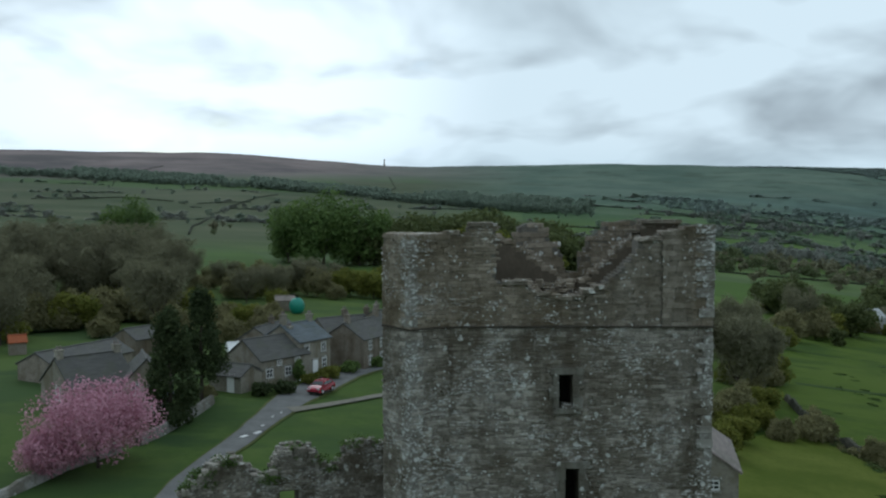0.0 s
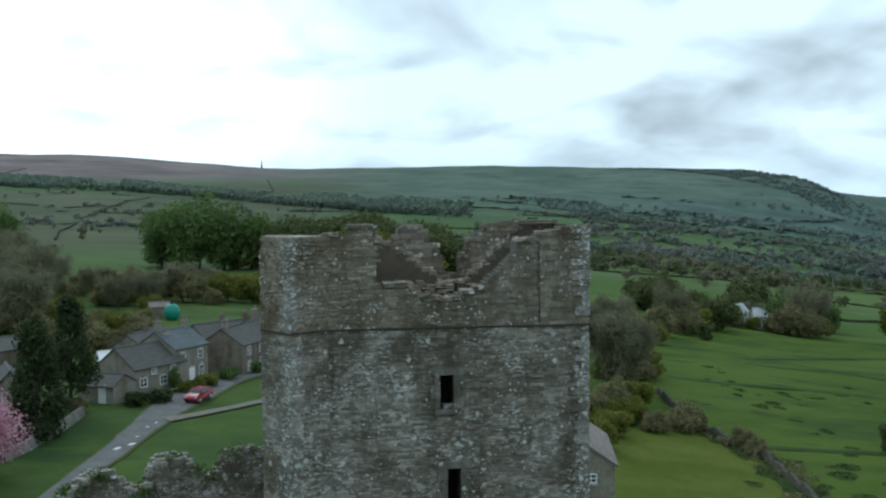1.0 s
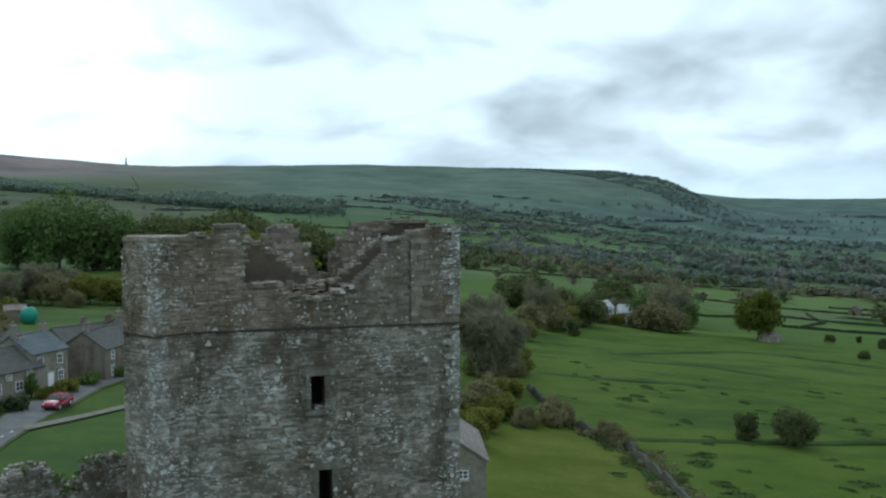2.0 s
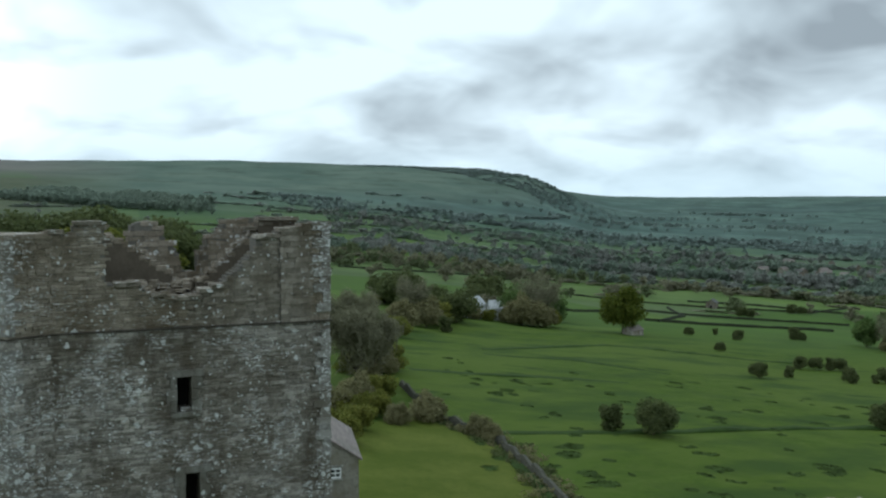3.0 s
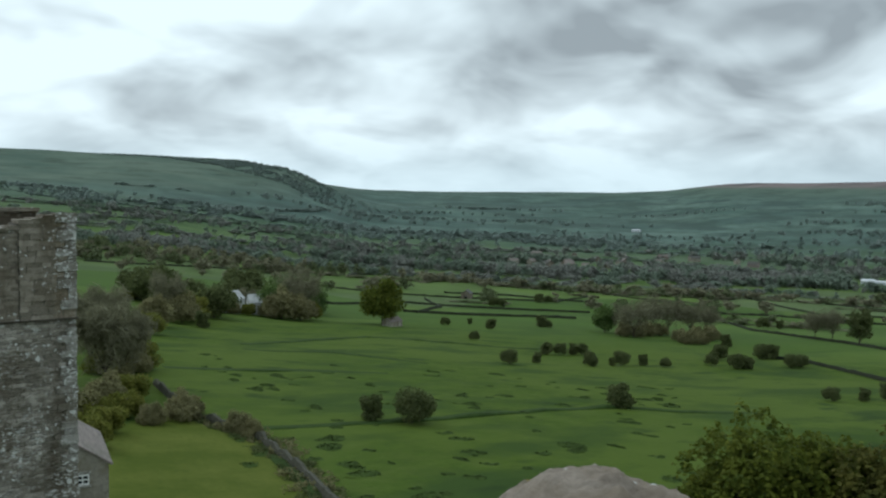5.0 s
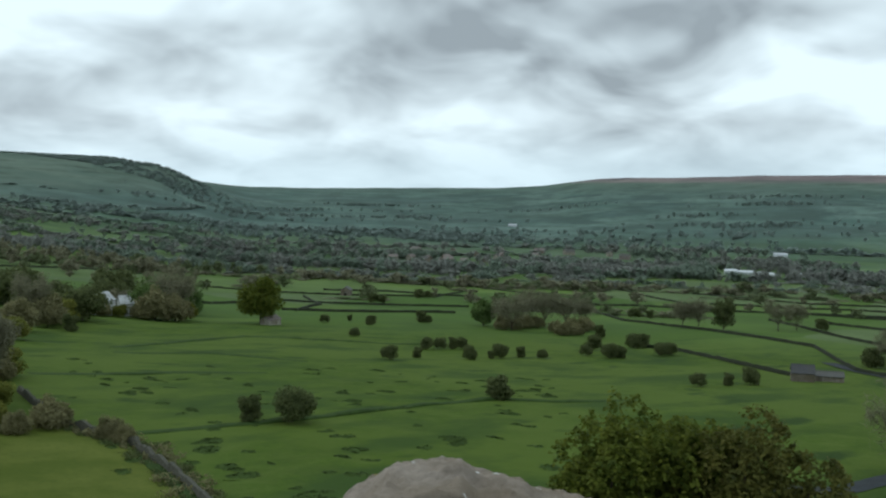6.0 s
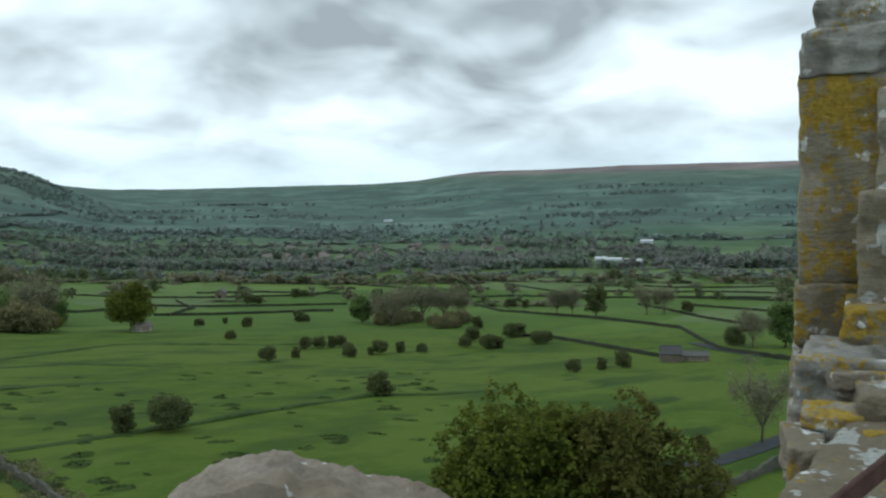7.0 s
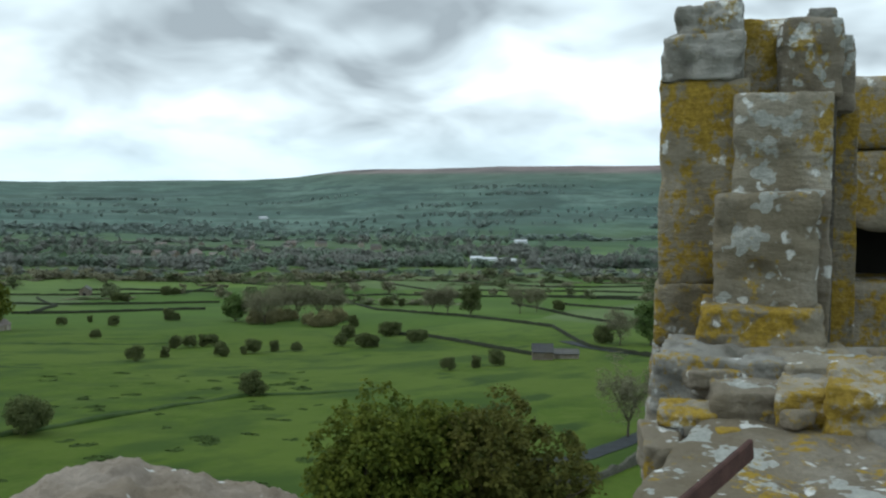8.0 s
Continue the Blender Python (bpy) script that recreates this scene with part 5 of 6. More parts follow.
# far woods and hedgerow trees over the dale
def far_woods():
    nrng = np.random.default_rng(77)
    rng = random.Random(77)
    protos = []
    for i in range(6):
        lm = crown_lumps(random.Random(600 + i), 0.95, 1.0, 0.0, 8)
        protos.append([leaves(np.random.default_rng(700 + i * 10 + q), lm, m, sz, fill=0.75, up=0.8)[0] for q, (m, sz) in enumerate(((230, 0.075), (100, 0.105), (40, 0.17)))])
    sets = {0: [], 1: [], 2: [], 3: [], 4: []}

    def put(a, d, h, w, kind):
        if -64.2 < a < -60.2 and 1030 < d < 1172:
            return
        q = 0 if d < 800 else (1 if d < 1500 else 2)
        v = protos[rng.randrange(6)][q]
        t = rng.uniform(0, 6.28)
        c, s = math.cos(t), math.sin(t)
        p = at(a, d)
        # dale trees past 1550 m take the bluer, haze-tinted leaf colour
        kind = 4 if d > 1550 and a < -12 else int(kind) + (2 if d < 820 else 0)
        sets[kind].append(np.stack([(v[:, 0] * c - v[:, 1] * s) * w + p.x, (v[:, 0] * s + v[:, 1] * c) * w + p.y, v[:, 2] * h + p.z - 0.3], axis=1))

    def row(a, d, length, turn, gap, h0, h1):
        """A hedgerow: trees and bushes of uneven height in a wavering line over the fields."""
        c = at(a, d)
        face = math.atan2(c.y, c.x) + math.pi / 2 + radians(turn)
        t = -length / 2
        while t < length / 2:
            w = 9 * noise.noise((t / 70, d, a))
            x, y = c.x + math.cos(face) * t - math.sin(face) * w, c.y + math.sin(face) * t + math.cos(face) * w
            h = rng.uniform(h0, h1) if rng.random() < 0.3 else rng.uniform(h0 * 0.3, h0 * 0.8)
            put(math.degrees(math.atan2(-x, y)), math.hypot(x, y), h, max(h * rng.uniform(0.8, 1.4), gap * 1.5), rng.random() < 0.6)
            t += gap * rng.uniform(0.4, 1.3) * (1 if rng.random() < 0.94 else 6)

    def copse(a, d, long, deep, n, h0, h1, kind=None):
        """A wood with an uneven rim, longer along the slope."""
        c = at(a, d)
        face = math.atan2(c.y, c.x) + math.pi / 2 + rng.uniform(-0.3, 0.3)
        for _ in range(n):
            u, w = rng.gauss(0, long * 0.4), rng.gauss(0, deep * 0.4)
            x, y = c.x + math.cos(face) * u - math.sin(face) * w, c.y + math.sin(face) * u + math.cos(face) * w
            h = rng.uniform(h0, h1)
            k = kind if kind is not None else (noise.noise((x / 120, y / 120, 9.0)) + rng.uniform(-0.35, 0.35) > -0.05)
            put(math.degrees(math.atan2(-x, y)), math.hypot(x, y), h, h * rng.uniform(0.8, 1.25), k)

    # the wooded floor of the dale
    for i in range(52):
        a = rng.uniform(-86, -27)
        d = rng.uniform(1060, 1500) if i % 3 else rng.uniform(1000, 1180)
        copse(a, d, rng.uniform(70, 210), rng.uniform(7, 24), int(rng.uniform(24, 50)), 7, 16)
    # woods and hedges under the scar
    for i in range(24):
        a, d = rng.uniform(-30, -13), 640 * (1900 / 640) ** rng.random()
        copse(a, d, rng.uniform(50, 170), rng.uniform(12, 50), int(rng.uniform(20, 52)), 5, 12)
    # hedgerows over the whole dale
    for i in range(66):
        a, d = rng.uniform(-88, -13), 760 * (1850 / 760) ** rng.random()
        row(a, d, rng.uniform(120, 380) * (1 + d / 2500), rng.choice((0, 0, 0, 14, -16, 75)) + rng.uniform(-8, 8), 8 + d / 260, 5, 10)
    for i in range(22):
        a, d = rng.uniform(-12, 28), 640 * (1900 / 640) ** rng.random()
        row(a, d, rng.uniform(80, 240), rng.choice((0, 0, 20, -15)) + rng.uniform(-8, 8), 9, 4, 9)
    for i in range(16):
        a, d = rng.uniform(-76, -30), rng.uniform(500, 900)
        row(a, d, rng.uniform(50, 130), rng.choice((0, 0, 12, -14, 70)) + rng.uniform(-8, 8), 7, 3, 9)
    for i in range(16):
        row(rng.uniform(-31, -12), rng.uniform(1200, 2300), rng.uniform(150, 420), rng.choice((0, 6, -8, 70)) + rng.uniform(-6, 6), 14, 4, 8)
    # woods on the far side
    for i in range(34):
        a, d = rng.uniform(-86, -30), rng.uniform(1600, 3200)
        copse(a, d, rng.uniform(120, 420), rng.uniform(20, 70), int(rng.uniform(24, 56)), 6, 12, 0)
    # single trees
    for i in range(300):
        a, d = rng.uniform(-86, 26), 560 * (1900 / 560) ** rng.random()
        h = rng.uniform(4, 10)
        put(a, d, h, h * rng.uniform(0.9, 1.4), rng.random() < 0.5)
    # the plantation along the foot of the moor
    for i in range(4200):
        a = rng.uniform(-9, 30)
        d = 1480 + 250 * rng.random() ** 0.8 + 25 * a
        if rng.random() < (a + 9.5) / 5 and noise.noise((a / 5, d / 200, 2.0)) > -0.36:
            put(a, d, rng.uniform(11, 16), rng.uniform(10, 15), 0)
    # scrub along the crest of the scar
    for i in range(2800):
        a = rng.uniform(-33.5, -16)
        t = min(1.0, max(0.0, (-16 - a) / 6), max(0.0, (33.5 + a) / 4.5))
        d = 3150 - rng.uniform(0, 120 + 520 * max(0.0, (-20 - a) / 10))
        if rng.random() < t and noise.noise((a / 1.3, d / 90, 6.0)) > -0.25:
            put(a, d, rng.uniform(3, 6.5) * (0.4 + 0.6 * t), rng.uniform(8, 14), rng.random() < 0.4)
    for kind, name, mat, lab in ((0, "far_green_woods", M_WOOD_A, "far green woods and hedgerow trees across the dale, colour paled as haze"), (1, "far_bare_woods", M_WOOD_B, "far leafless grey woods and hedgerow trees across the dale, colour paled as haze"),
                                 (4, "hazed_dale_woods", M_WOOD_C, "far woods and hedges on the side of the dale, paled grey-green as haze"), (2, "hedgerow_trees", M_HEDGE, "green hedgerow trees and copses between pastures"), (3, "bare_hedgerow_trees", M_TWIG, "leafless hedgerow trees and copses between pastures")):
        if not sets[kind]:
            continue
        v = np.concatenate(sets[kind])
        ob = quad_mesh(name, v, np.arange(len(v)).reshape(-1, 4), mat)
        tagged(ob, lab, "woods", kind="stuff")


far_woods()


# ---- field walls and rushy banks ----
def strip_wall(name, pts, h, w, material, label, category="wall", rag=0.25, seed=1, kind="structure"):
    """A wall or bank that follows the ground along bearings and distances, with a ragged top."""
    ps = [at(a, d) for a, d in pts]
    verts, faces = [], []
    run = []
    for p, q in zip(ps, ps[1:]):
        n = max(2, int((q - p).length / (0.8 if h > 0.6 and (p.length < 200) else 3.0)))
        run += [p.lerp(q, i / n) for i in range(n)]
    run.append(ps[-1])
    for i, p in enumerate(run):
        fade = min(1.0, (i + 0.3) / 5, (len(run) - i - 0.7) / 5) if material is M_BANK else 1.0
        t = (run[min(i + 1, len(run) - 1)] - run[max(i - 1, 0)])
        nrm = Vector((-t.y, t.x, 0)).normalized()
        wob = (0.8 if material is M_BANK else 0.2) * noise.noise((p.x / 9, p.y / 9, seed))
        g = gz(p.x, p.y)
        k = fade * h * (1 + rag * 2 * noise.noise((p.x * 0.6, p.y * 0.6, seed + 0.5)) + rag * noise.noise((p.x * 2.1, p.y * 2.1, seed + 3)))
        for s, z in ((-0.62, -0.4), (-0.5, k * 0.55), (-0.3, k), (0.3, k * 0.97), (0.5, k * 0.55), (0.62, -0.4)):
            verts.append((p.x + nrm.x * (s * w + wob), p.y + nrm.y * (s * w + wob), g + z))
    for i in range(len(run) - 1):
        for j in range(5):
            a = i * 6 + j
            faces.append((a, a + 1, a + 7, a + 6))
    faces += [(5, 4, 3, 2, 1, 0), tuple(len(verts) - 6 + j for j in range(6))]
    return tagged(link_mesh(name, verts, faces, material), label, category, kind=kind)


LBL = "grey dry-stone wall running between green pastures"
for i, pts in enumerate((((-20, 153), (-22, 126.6), (-24.2, 119.3), (-26.1, 114.3), (-28.3, 99.7), (-30, 89.4), (-31, 84)),
                         ((-27, 470), (-30.4, 457), (-34.7, 523), (-40.5, 520), (-45.8, 531)), ((-28, 620), (-30.9, 613), (-34.4, 600), (-38.5, 598), (-43.8, 615), (-46.1, 719)),
                         ((-56, 330), (-58.1, 319), (-61.1, 286), (-64.6, 253)), ((-44.8, 799), (-51, 663), (-55.1, 456), (-60.1, 419), (-65.8, 354), (-68, 280), (-72.2, 252)),
                         ((-53.2, 870), (-59, 625)), ((-59, 762), (-65.6, 692), (-75, 738)), ((-65.9, 520), (-74, 442)), ((-63.3, 509), (-70, 381)), ((-41, 1169), (-46, 1100), (-50.8, 1132)),
                         ((-16.2, 919), (-20.9, 1032), (-26, 1208)), ((-16.2, 640), (-23, 708), (-29.8, 780), (-36.2, 936)), ((-65.6, 96), (-67.8, 96.1), (-71.4, 109), (-75, 112)), ((-58, 560), (-72, 600)), ((-60, 640), (-75, 655)))):
    d0 = sum(d for a, d in pts) / len(pts)
    strip_wall("field_wall", pts, 1.0 if d0 < 200 else 1.15, 0.7, M_DRYWALL if d0 < 200 else M_MOSSWALL, LBL, "field wall", 0.3 if d0 < 200 else 0.15, i)
wr = random.Random(15)
for i in range(6):
    a0, d0 = wr.uniform(-74, -34), wr.uniform(430, 860)
    if i % 3:
        pts = ((a0, d0), (a0 - wr.uniform(3, 6), d0 * wr.uniform(0.98, 1.03)), (a0 - wr.uniform(7, 11), d0 * wr.uniform(0.96, 1.05)))
    else:
        pts = ((a0, d0), (a0 - wr.uniform(0, 2), d0 * 1.15), (a0 - wr.uniform(0, 3), d0 * 1.3))
    strip_wall("field_wall", pts, 1.2, 0.9, M_MOSSWALL, LBL, "field wall", 0.15, 80 + i)
hr = random.Random(23)
for i in range(16):
    a0, d0 = hr.uniform(-16, 22), 520 * (1900 / 520) ** hr.random()
    span = hr.uniform(4, 9)
    if i % 4:
        pts = ((a0, d0), (a0 - span * 0.5, d0 * hr.uniform(0.98, 1.04)), (a0 - span, d0 * hr.uniform(0.96, 1.06)))
    else:
        pts = ((a0, d0), (a0 - hr.uniform(0, 2), d0 * 1.18), (a0 - hr.uniform(1, 4), d0 * 1.4))
    strip_wall("field_wall", pts, 1.5, 1.3, M_MOSSWALL, "grey dry-stone wall across the rough hill pasture", "field wall", 0.2, 120 + i)
for i, pts in enumerate((((-24.2, 120.4), (-28.3, 123.4), (-33.1, 125.8), (-37.2, 133), (-43.3, 149.6), (-47.8, 162), (-51.1, 163), (-56, 172)), ((-20.5, 175.7), (-24.2, 180), (-28.2, 186), (-33.7, 187)),
                         ((-24.8, 235), (-32.3, 286), (-40.5, 290), (-46, 300)), ((-26.3, 112), (-28.5, 97.5), (-31, 82)), ((-25, 222), (-30, 228), (-36, 214)))):
    strip_wall("rushy_bank", pts, (0.32, 0.22, 0.25, 0.5, 0.2)[i], (1.8, 2.4, 2.4, 2.2, 2.0)[i], M_BANK, "low rushy bank of dark rough grass across pasture", "bank", 0.6, 20 + i)


def rush_tufts():
    rng, nrng = random.Random(9), np.random.default_rng(9)
    vs = []
    for i in range(190):
        a = rng.uniform(-52, -21)
        d = rng.uniform(84, 205)
        if noise.noise((a / 4, d / 22, 3.0)) < -0.05 and rng.random() < 0.7:
            continue
        p = at(a, d)
        w = rng.uniform(0.8, 2.8)
        lm = [((rng.gauss(0, w * 0.3), rng.gauss(0, w * 0.3), 0.04), (w * rng.uniform(0.35, 0.7), w * rng.uniform(0.35, 0.7), 0.04)) for _ in range(3)]
        v, f = leaves(nrng, lm, int(90 * w * w) + 40, 0.17, fill=1.0, up=3.0)
        vs.append(v + np.array([p.x, p.y, p.z]))
    v = np.concatenate(vs)
    tagged(quad_mesh("rush_tufts", v, np.arange(len(v)).reshape(-1, 4), M_RUSH), "dark tufts of rushes scattered over grazed pasture", "rushes", kind="stuff")


rush_tufts()


def brambles():
    """Brown brambles and rough growth along both sides of the near field wall."""
    rng, nrng = random.Random(19), np.random.default_rng(19)
    line = ((-22, 126.6), (-24.2, 119.3), (-26.1, 114.3), (-28.3, 99.7), (-30, 89.4), (-31, 84))
    for name, mat, lab, n, lift in (("bramble_growth", M_BROWN, "brown brambles growing along a dry-stone wall", 70, 0.35), ("rough_verge", M_HAW, "dark green rough growth beside a dry-stone wall", 110, 0.15)):
        vs = []
        for i in range(n):
            t = rng.random() ** (1.4 if lift > 0.3 else 1.0) * (len(line) - 1)
            j = int(t)
            p = at(*line[j]).lerp(at(*line[j + 1]), t - j)
            x, y = p.x + rng.gauss(0, 1.1), p.y + rng.gauss(0, 1.1)
            w = rng.uniform(0.5, 1.3)
            lm = [((rng.uniform(-w, w), rng.uniform(-w, w), lift * rng.random()), (w * 0.6, w * 0.6, rng.uniform(0.3, 0.7) * (0.4 + lift * 2))) for _ in range(4)]
            v, f = leaves(nrng, lm, 130, 0.13, fill=0.4)
            vs.append(v + np.array([x, y, gz(x, y)]))
        v = np.concatenate(vs)
        tagged(quad_mesh(name, v, np.arange(len(v)).reshape(-1, 4), mat), lab, "undergrowth", kind="stuff")


brambles()


# weeds and ivy on the broken curtain wall
def wall_weeds():
    rng, nrng = random.Random(55), np.random.default_rng(55)
    vs = []
    for i in range(46):
        s = rng.uniform(0, ru_u.length)
        p = ru0 + uu * s - nn_ * rng.uniform(-0.1, 1.1)
        zt = ruin_top(s)
        r = rng.uniform(0.12, 0.38)
        v, f = leaves(nrng, [((p.x + rng.uniform(-r, r), p.y, zt + 0.04 - rng.uniform(0, 0.5) * (rng.random() < 0.4)), (r * 1.4, r, r * 0.8)) for _ in range(3)], 150, 0.055, fill=0.5)
        vs.append(v)
    v = np.concatenate(vs)
    ob = quad_mesh("ivy", v, np.arange(len(v)).reshape(-1, 4), M_OAK, RUIN, "dark ivy and weeds")
    ob["kind"] = "stuff"


wall_weeds()


# the small mown field inside the wall
def mown_field():
    edge = [(-21.2, 131), (-22.6, 123), (-24.4, 117.5), (-26.0, 112.5), (-28.2, 98), (-29.8, 88), (-31, 82)]
    inner_edge = [(-17.6, 116), (-17.4, 110), (-17.0, 100), (-16.6, 92), (-16.0, 84), (-15.5, 76), (-15, 70)]
    n, m = 36, 24
    verts, faces = [], []
    for i in range(n + 1):
        f = i / n * (len(edge) - 1)
        k = min(int(f), len(edge) - 2)
        p = at(*edge[k]).lerp(at(*edge[k + 1]), f - k)
        q = at(*inner_edge[k]).lerp(at(*inner_edge[k + 1]), f - k)
        for j in range(m + 1):
            c = p.lerp(q, j / m)
            verts.append((c.x, c.y, gz(c.x, c.y) + (0.10 if 0 < i < n and 0 < j < m else -0.1)))
    for i in range(n):
        for j in range(m):
            a = i * (m + 1) + j
            faces.append((a, a + 1, a + m + 2, a + m + 1))
    k = Mat("mown_turf", 0.95)
    k.b.inputs["Specular IOR Level"].default_value = 0.05
    c = k.mix(k.step(k.noise(0.12, 5, 0.65), 0.35, 0.65), (0.066, 0.088, 0.013), (0.105, 0.122, 0.024))
    c = k.mix(k.step(k.noise(1.4, 4, 0.7), 0.5, 0.7, 0, 0.5), c, (0.050, 0.074, 0.012))
    tagged(link_mesh("mown_field", verts, faces, k.colour(c).m, smooth=True), "small yellow-green mown field inside a stone wall", "field", kind="structure")


mown_field()


# ---- village: road, cottages, car, garden walls ----
def ribbon(name, pts, widths, lift, material, label, category="road", edge=0.0):
    """A paved strip that lies on the ground along bearings and distances."""
    ps = [at(a, d) for a, d in pts]
    run = []
    for k, (p, q) in enumerate(zip(ps, ps[1:])):
        n = max(3, int((q - p).length / 1.2))
        for i in range(n):
            t = i / n
            a, b = ps[max(k - 1, 0)], ps[min(k + 2, len(ps) - 1)]
            c = 0.5 * ((2 * p) + (q - a) * t + (2 * a - 5 * p + 4 * q - b) * t * t + (3 * p - a - 3 * q + b) * t ** 3)
            run.append((c, widths[k] + (widths[k + 1] - widths[k]) * t))
    run.append((ps[-1], widths[-1]))
    verts, faces = [], []
    for i, (p, w) in enumerate(run):
        t = run[min(i + 1, len(run) - 1)][0] - run[max(i - 1, 0)][0]
        n = Vector((-t.y, t.x, 0)).normalized()
        for s in (-0.5, -0.25, 0, 0.25, 0.5):
            ww = w * (1 + 0.12 * noise.noise((p.x / 3, p.y / 3, s)))
            x, y = p.x + n.x * s * ww, p.y + n.y * s * ww
            verts.append((x, y, gz(x, y) + lift + (0.03 if abs(s) < 0.3 else 0)))
    for i in range(len(run) - 1):
        for j in range(4):
            a = i * 5 + j
            faces.append((a, a + 1, a + 6, a + 5))
    return tagged(link_mesh(name, verts, faces, material, smooth=True), label, category, kind="structure")


M_ROAD = plain("worn_tarmac", (0.135, 0.135, 0.13), 0.9, 0, 0.3, 0.6, 0.3, 0.03)
M_LANE = plain("damp_tarmac", (0.034, 0.038, 0.040), 0.9, 0, 0.3, 0.6, 0.3, 0.03)
M_TRACK = plain("gravel_track", (0.17, 0.16, 0.13), 0.95, 0, 0.35, 1.2, 0.4, 0.05)
M_EARTH = plain("worn_verge", (0.080, 0.092, 0.030), 0.95, 0, 0.4, 0.8, 0.4, 0.05)
M_LINE = plain("white_road_paint", (0.62, 0.62, 0.60), 0.7, 0, 0.2, 6.0)
ROAD = ((20.5, 64), (17.6, 72), (15.0, 82), (12.2, 92), (10.4, 101), (8.9, 109), (7.2, 117), (5.4, 125.5), (3.0, 131), (0, 135))
ribbon("road_verge", ROAD, (2.2, 2.4, 2.6, 3.0, 3.8, 5.2, 5.6, 5.2, 4.8, 4.8), 0.10, M_EARTH, "worn earthy verge along the village road")
ribbon("road", ROAD, (1.9, 2.0, 2.2, 2.5, 3.2, 4.4, 4.8, 4.4, 4.0, 4.0), 0.16, M_ROAD, "patched grey tarmac village road across the green")
ribbon("track", ((9.3, 103), (8.2, 104), (5.7, 107.4), (3.3, 111.4), (0, 116)), (2.6, 1.6, 1.4, 1.4, 1.4), 0.20, M_TRACK, "pale gravel track branching over the green")
ribbon("lane", ((-60, 104), (-66.7, 106.9), (-68.7, 112.1), (-70.4, 118.9), (-71.5, 125.1), (-74, 140)), (2.8,) * 6, 0.07, M_LANE, "narrow damp tarmac lane below the castle")
ribbon("far_lane", ((-66.5, 300), (-68.5, 276), (-71, 262), (-75, 250)), (4.5,) * 4, 0.2, M_LANE, "narrow tarmac lane curving through fields")
for i, (a, d, t) in enumerate(((12.0, 92.6, 0), (11.2, 93.8, 0), (10.9, 96.4, 1), (10.3, 100.0, 1), (9.8, 101.6, 1))):
    p = at(a, d, 0.2)
    s = (0.5, 0.8) if t == 0 else (0.2, 0.4)
    ob = box_part("road_marking", None, M_LINE, -s[0] * 0.5, s[0] * 0.5, -s[1] * 0.5, s[1] * 0.5, 0, 0.012)
    ob.matrix_world = pose(p.x, p.y, p.z + 0.02, 2, -1, -30)
    tagged(ob, "worn white paint marking on the village road", "road marking", "road markings", "structure")

M_HWALL = castle_stone("cottage_stone", (0.20, 0.185, 0.15), (0.32, 0.30, 0.255), 0.0, per="object", scale=0.8)
M_HWALL2 = castle_stone("brown_cottage_stone", (0.15, 0.13, 0.105), (0.22, 0.195, 0.16), 0.0, per="object", scale=0.8)
M_FRAME = plain("white_window_paint", (0.72, 0.72, 0.70), 0.5, 0, 0.1, 6.0, 0)
M_GLASS = Mat("window_glass", 0.08)
M_GLASS.b.inputs["Specular IOR Level"].default_value = 0.6
M_GLASS = M_GLASS.colour((0.02, 0.022, 0.025)).m


def slate(name, c):
    k = Mat(name, 0.8)
    rows = k.noise(1.0, 3, 0.6, k.scaled(k.local(), (0.8, 6.0, 6.0)))
    n = k.noise(0.6, 4, 0.6)
    spots = k.noise(4.0, 4, 0.7)
    col = k.mix(k.step(rows, 0.3, 0.7), tuple(v * 0.7 for v in c), tuple(v * 1.25 for v in c))
    col = k.mix(k.step(n, 0.5, 0.7, 0, 0.5), col, (0.075, 0.08, 0.05))
    col = k.mix(k.step(spots, 0.62, 0.7, 0, 0.5), col, (0.2, 0.2, 0.18))
    return k.colour(col).bump(rows, 0.6, 0.05).m


M_SLATE = slate("stone_slates", (0.080, 0.078, 0.072))
M_DARKSLATE = slate("dark_slates", (0.05, 0.05, 0.052))
M_BLUE = slate("blue_slates", (0.10, 0.115, 0.125))
M_PINKSLATE = slate("pale_stone_slates", (0.19, 0.16, 0.142))


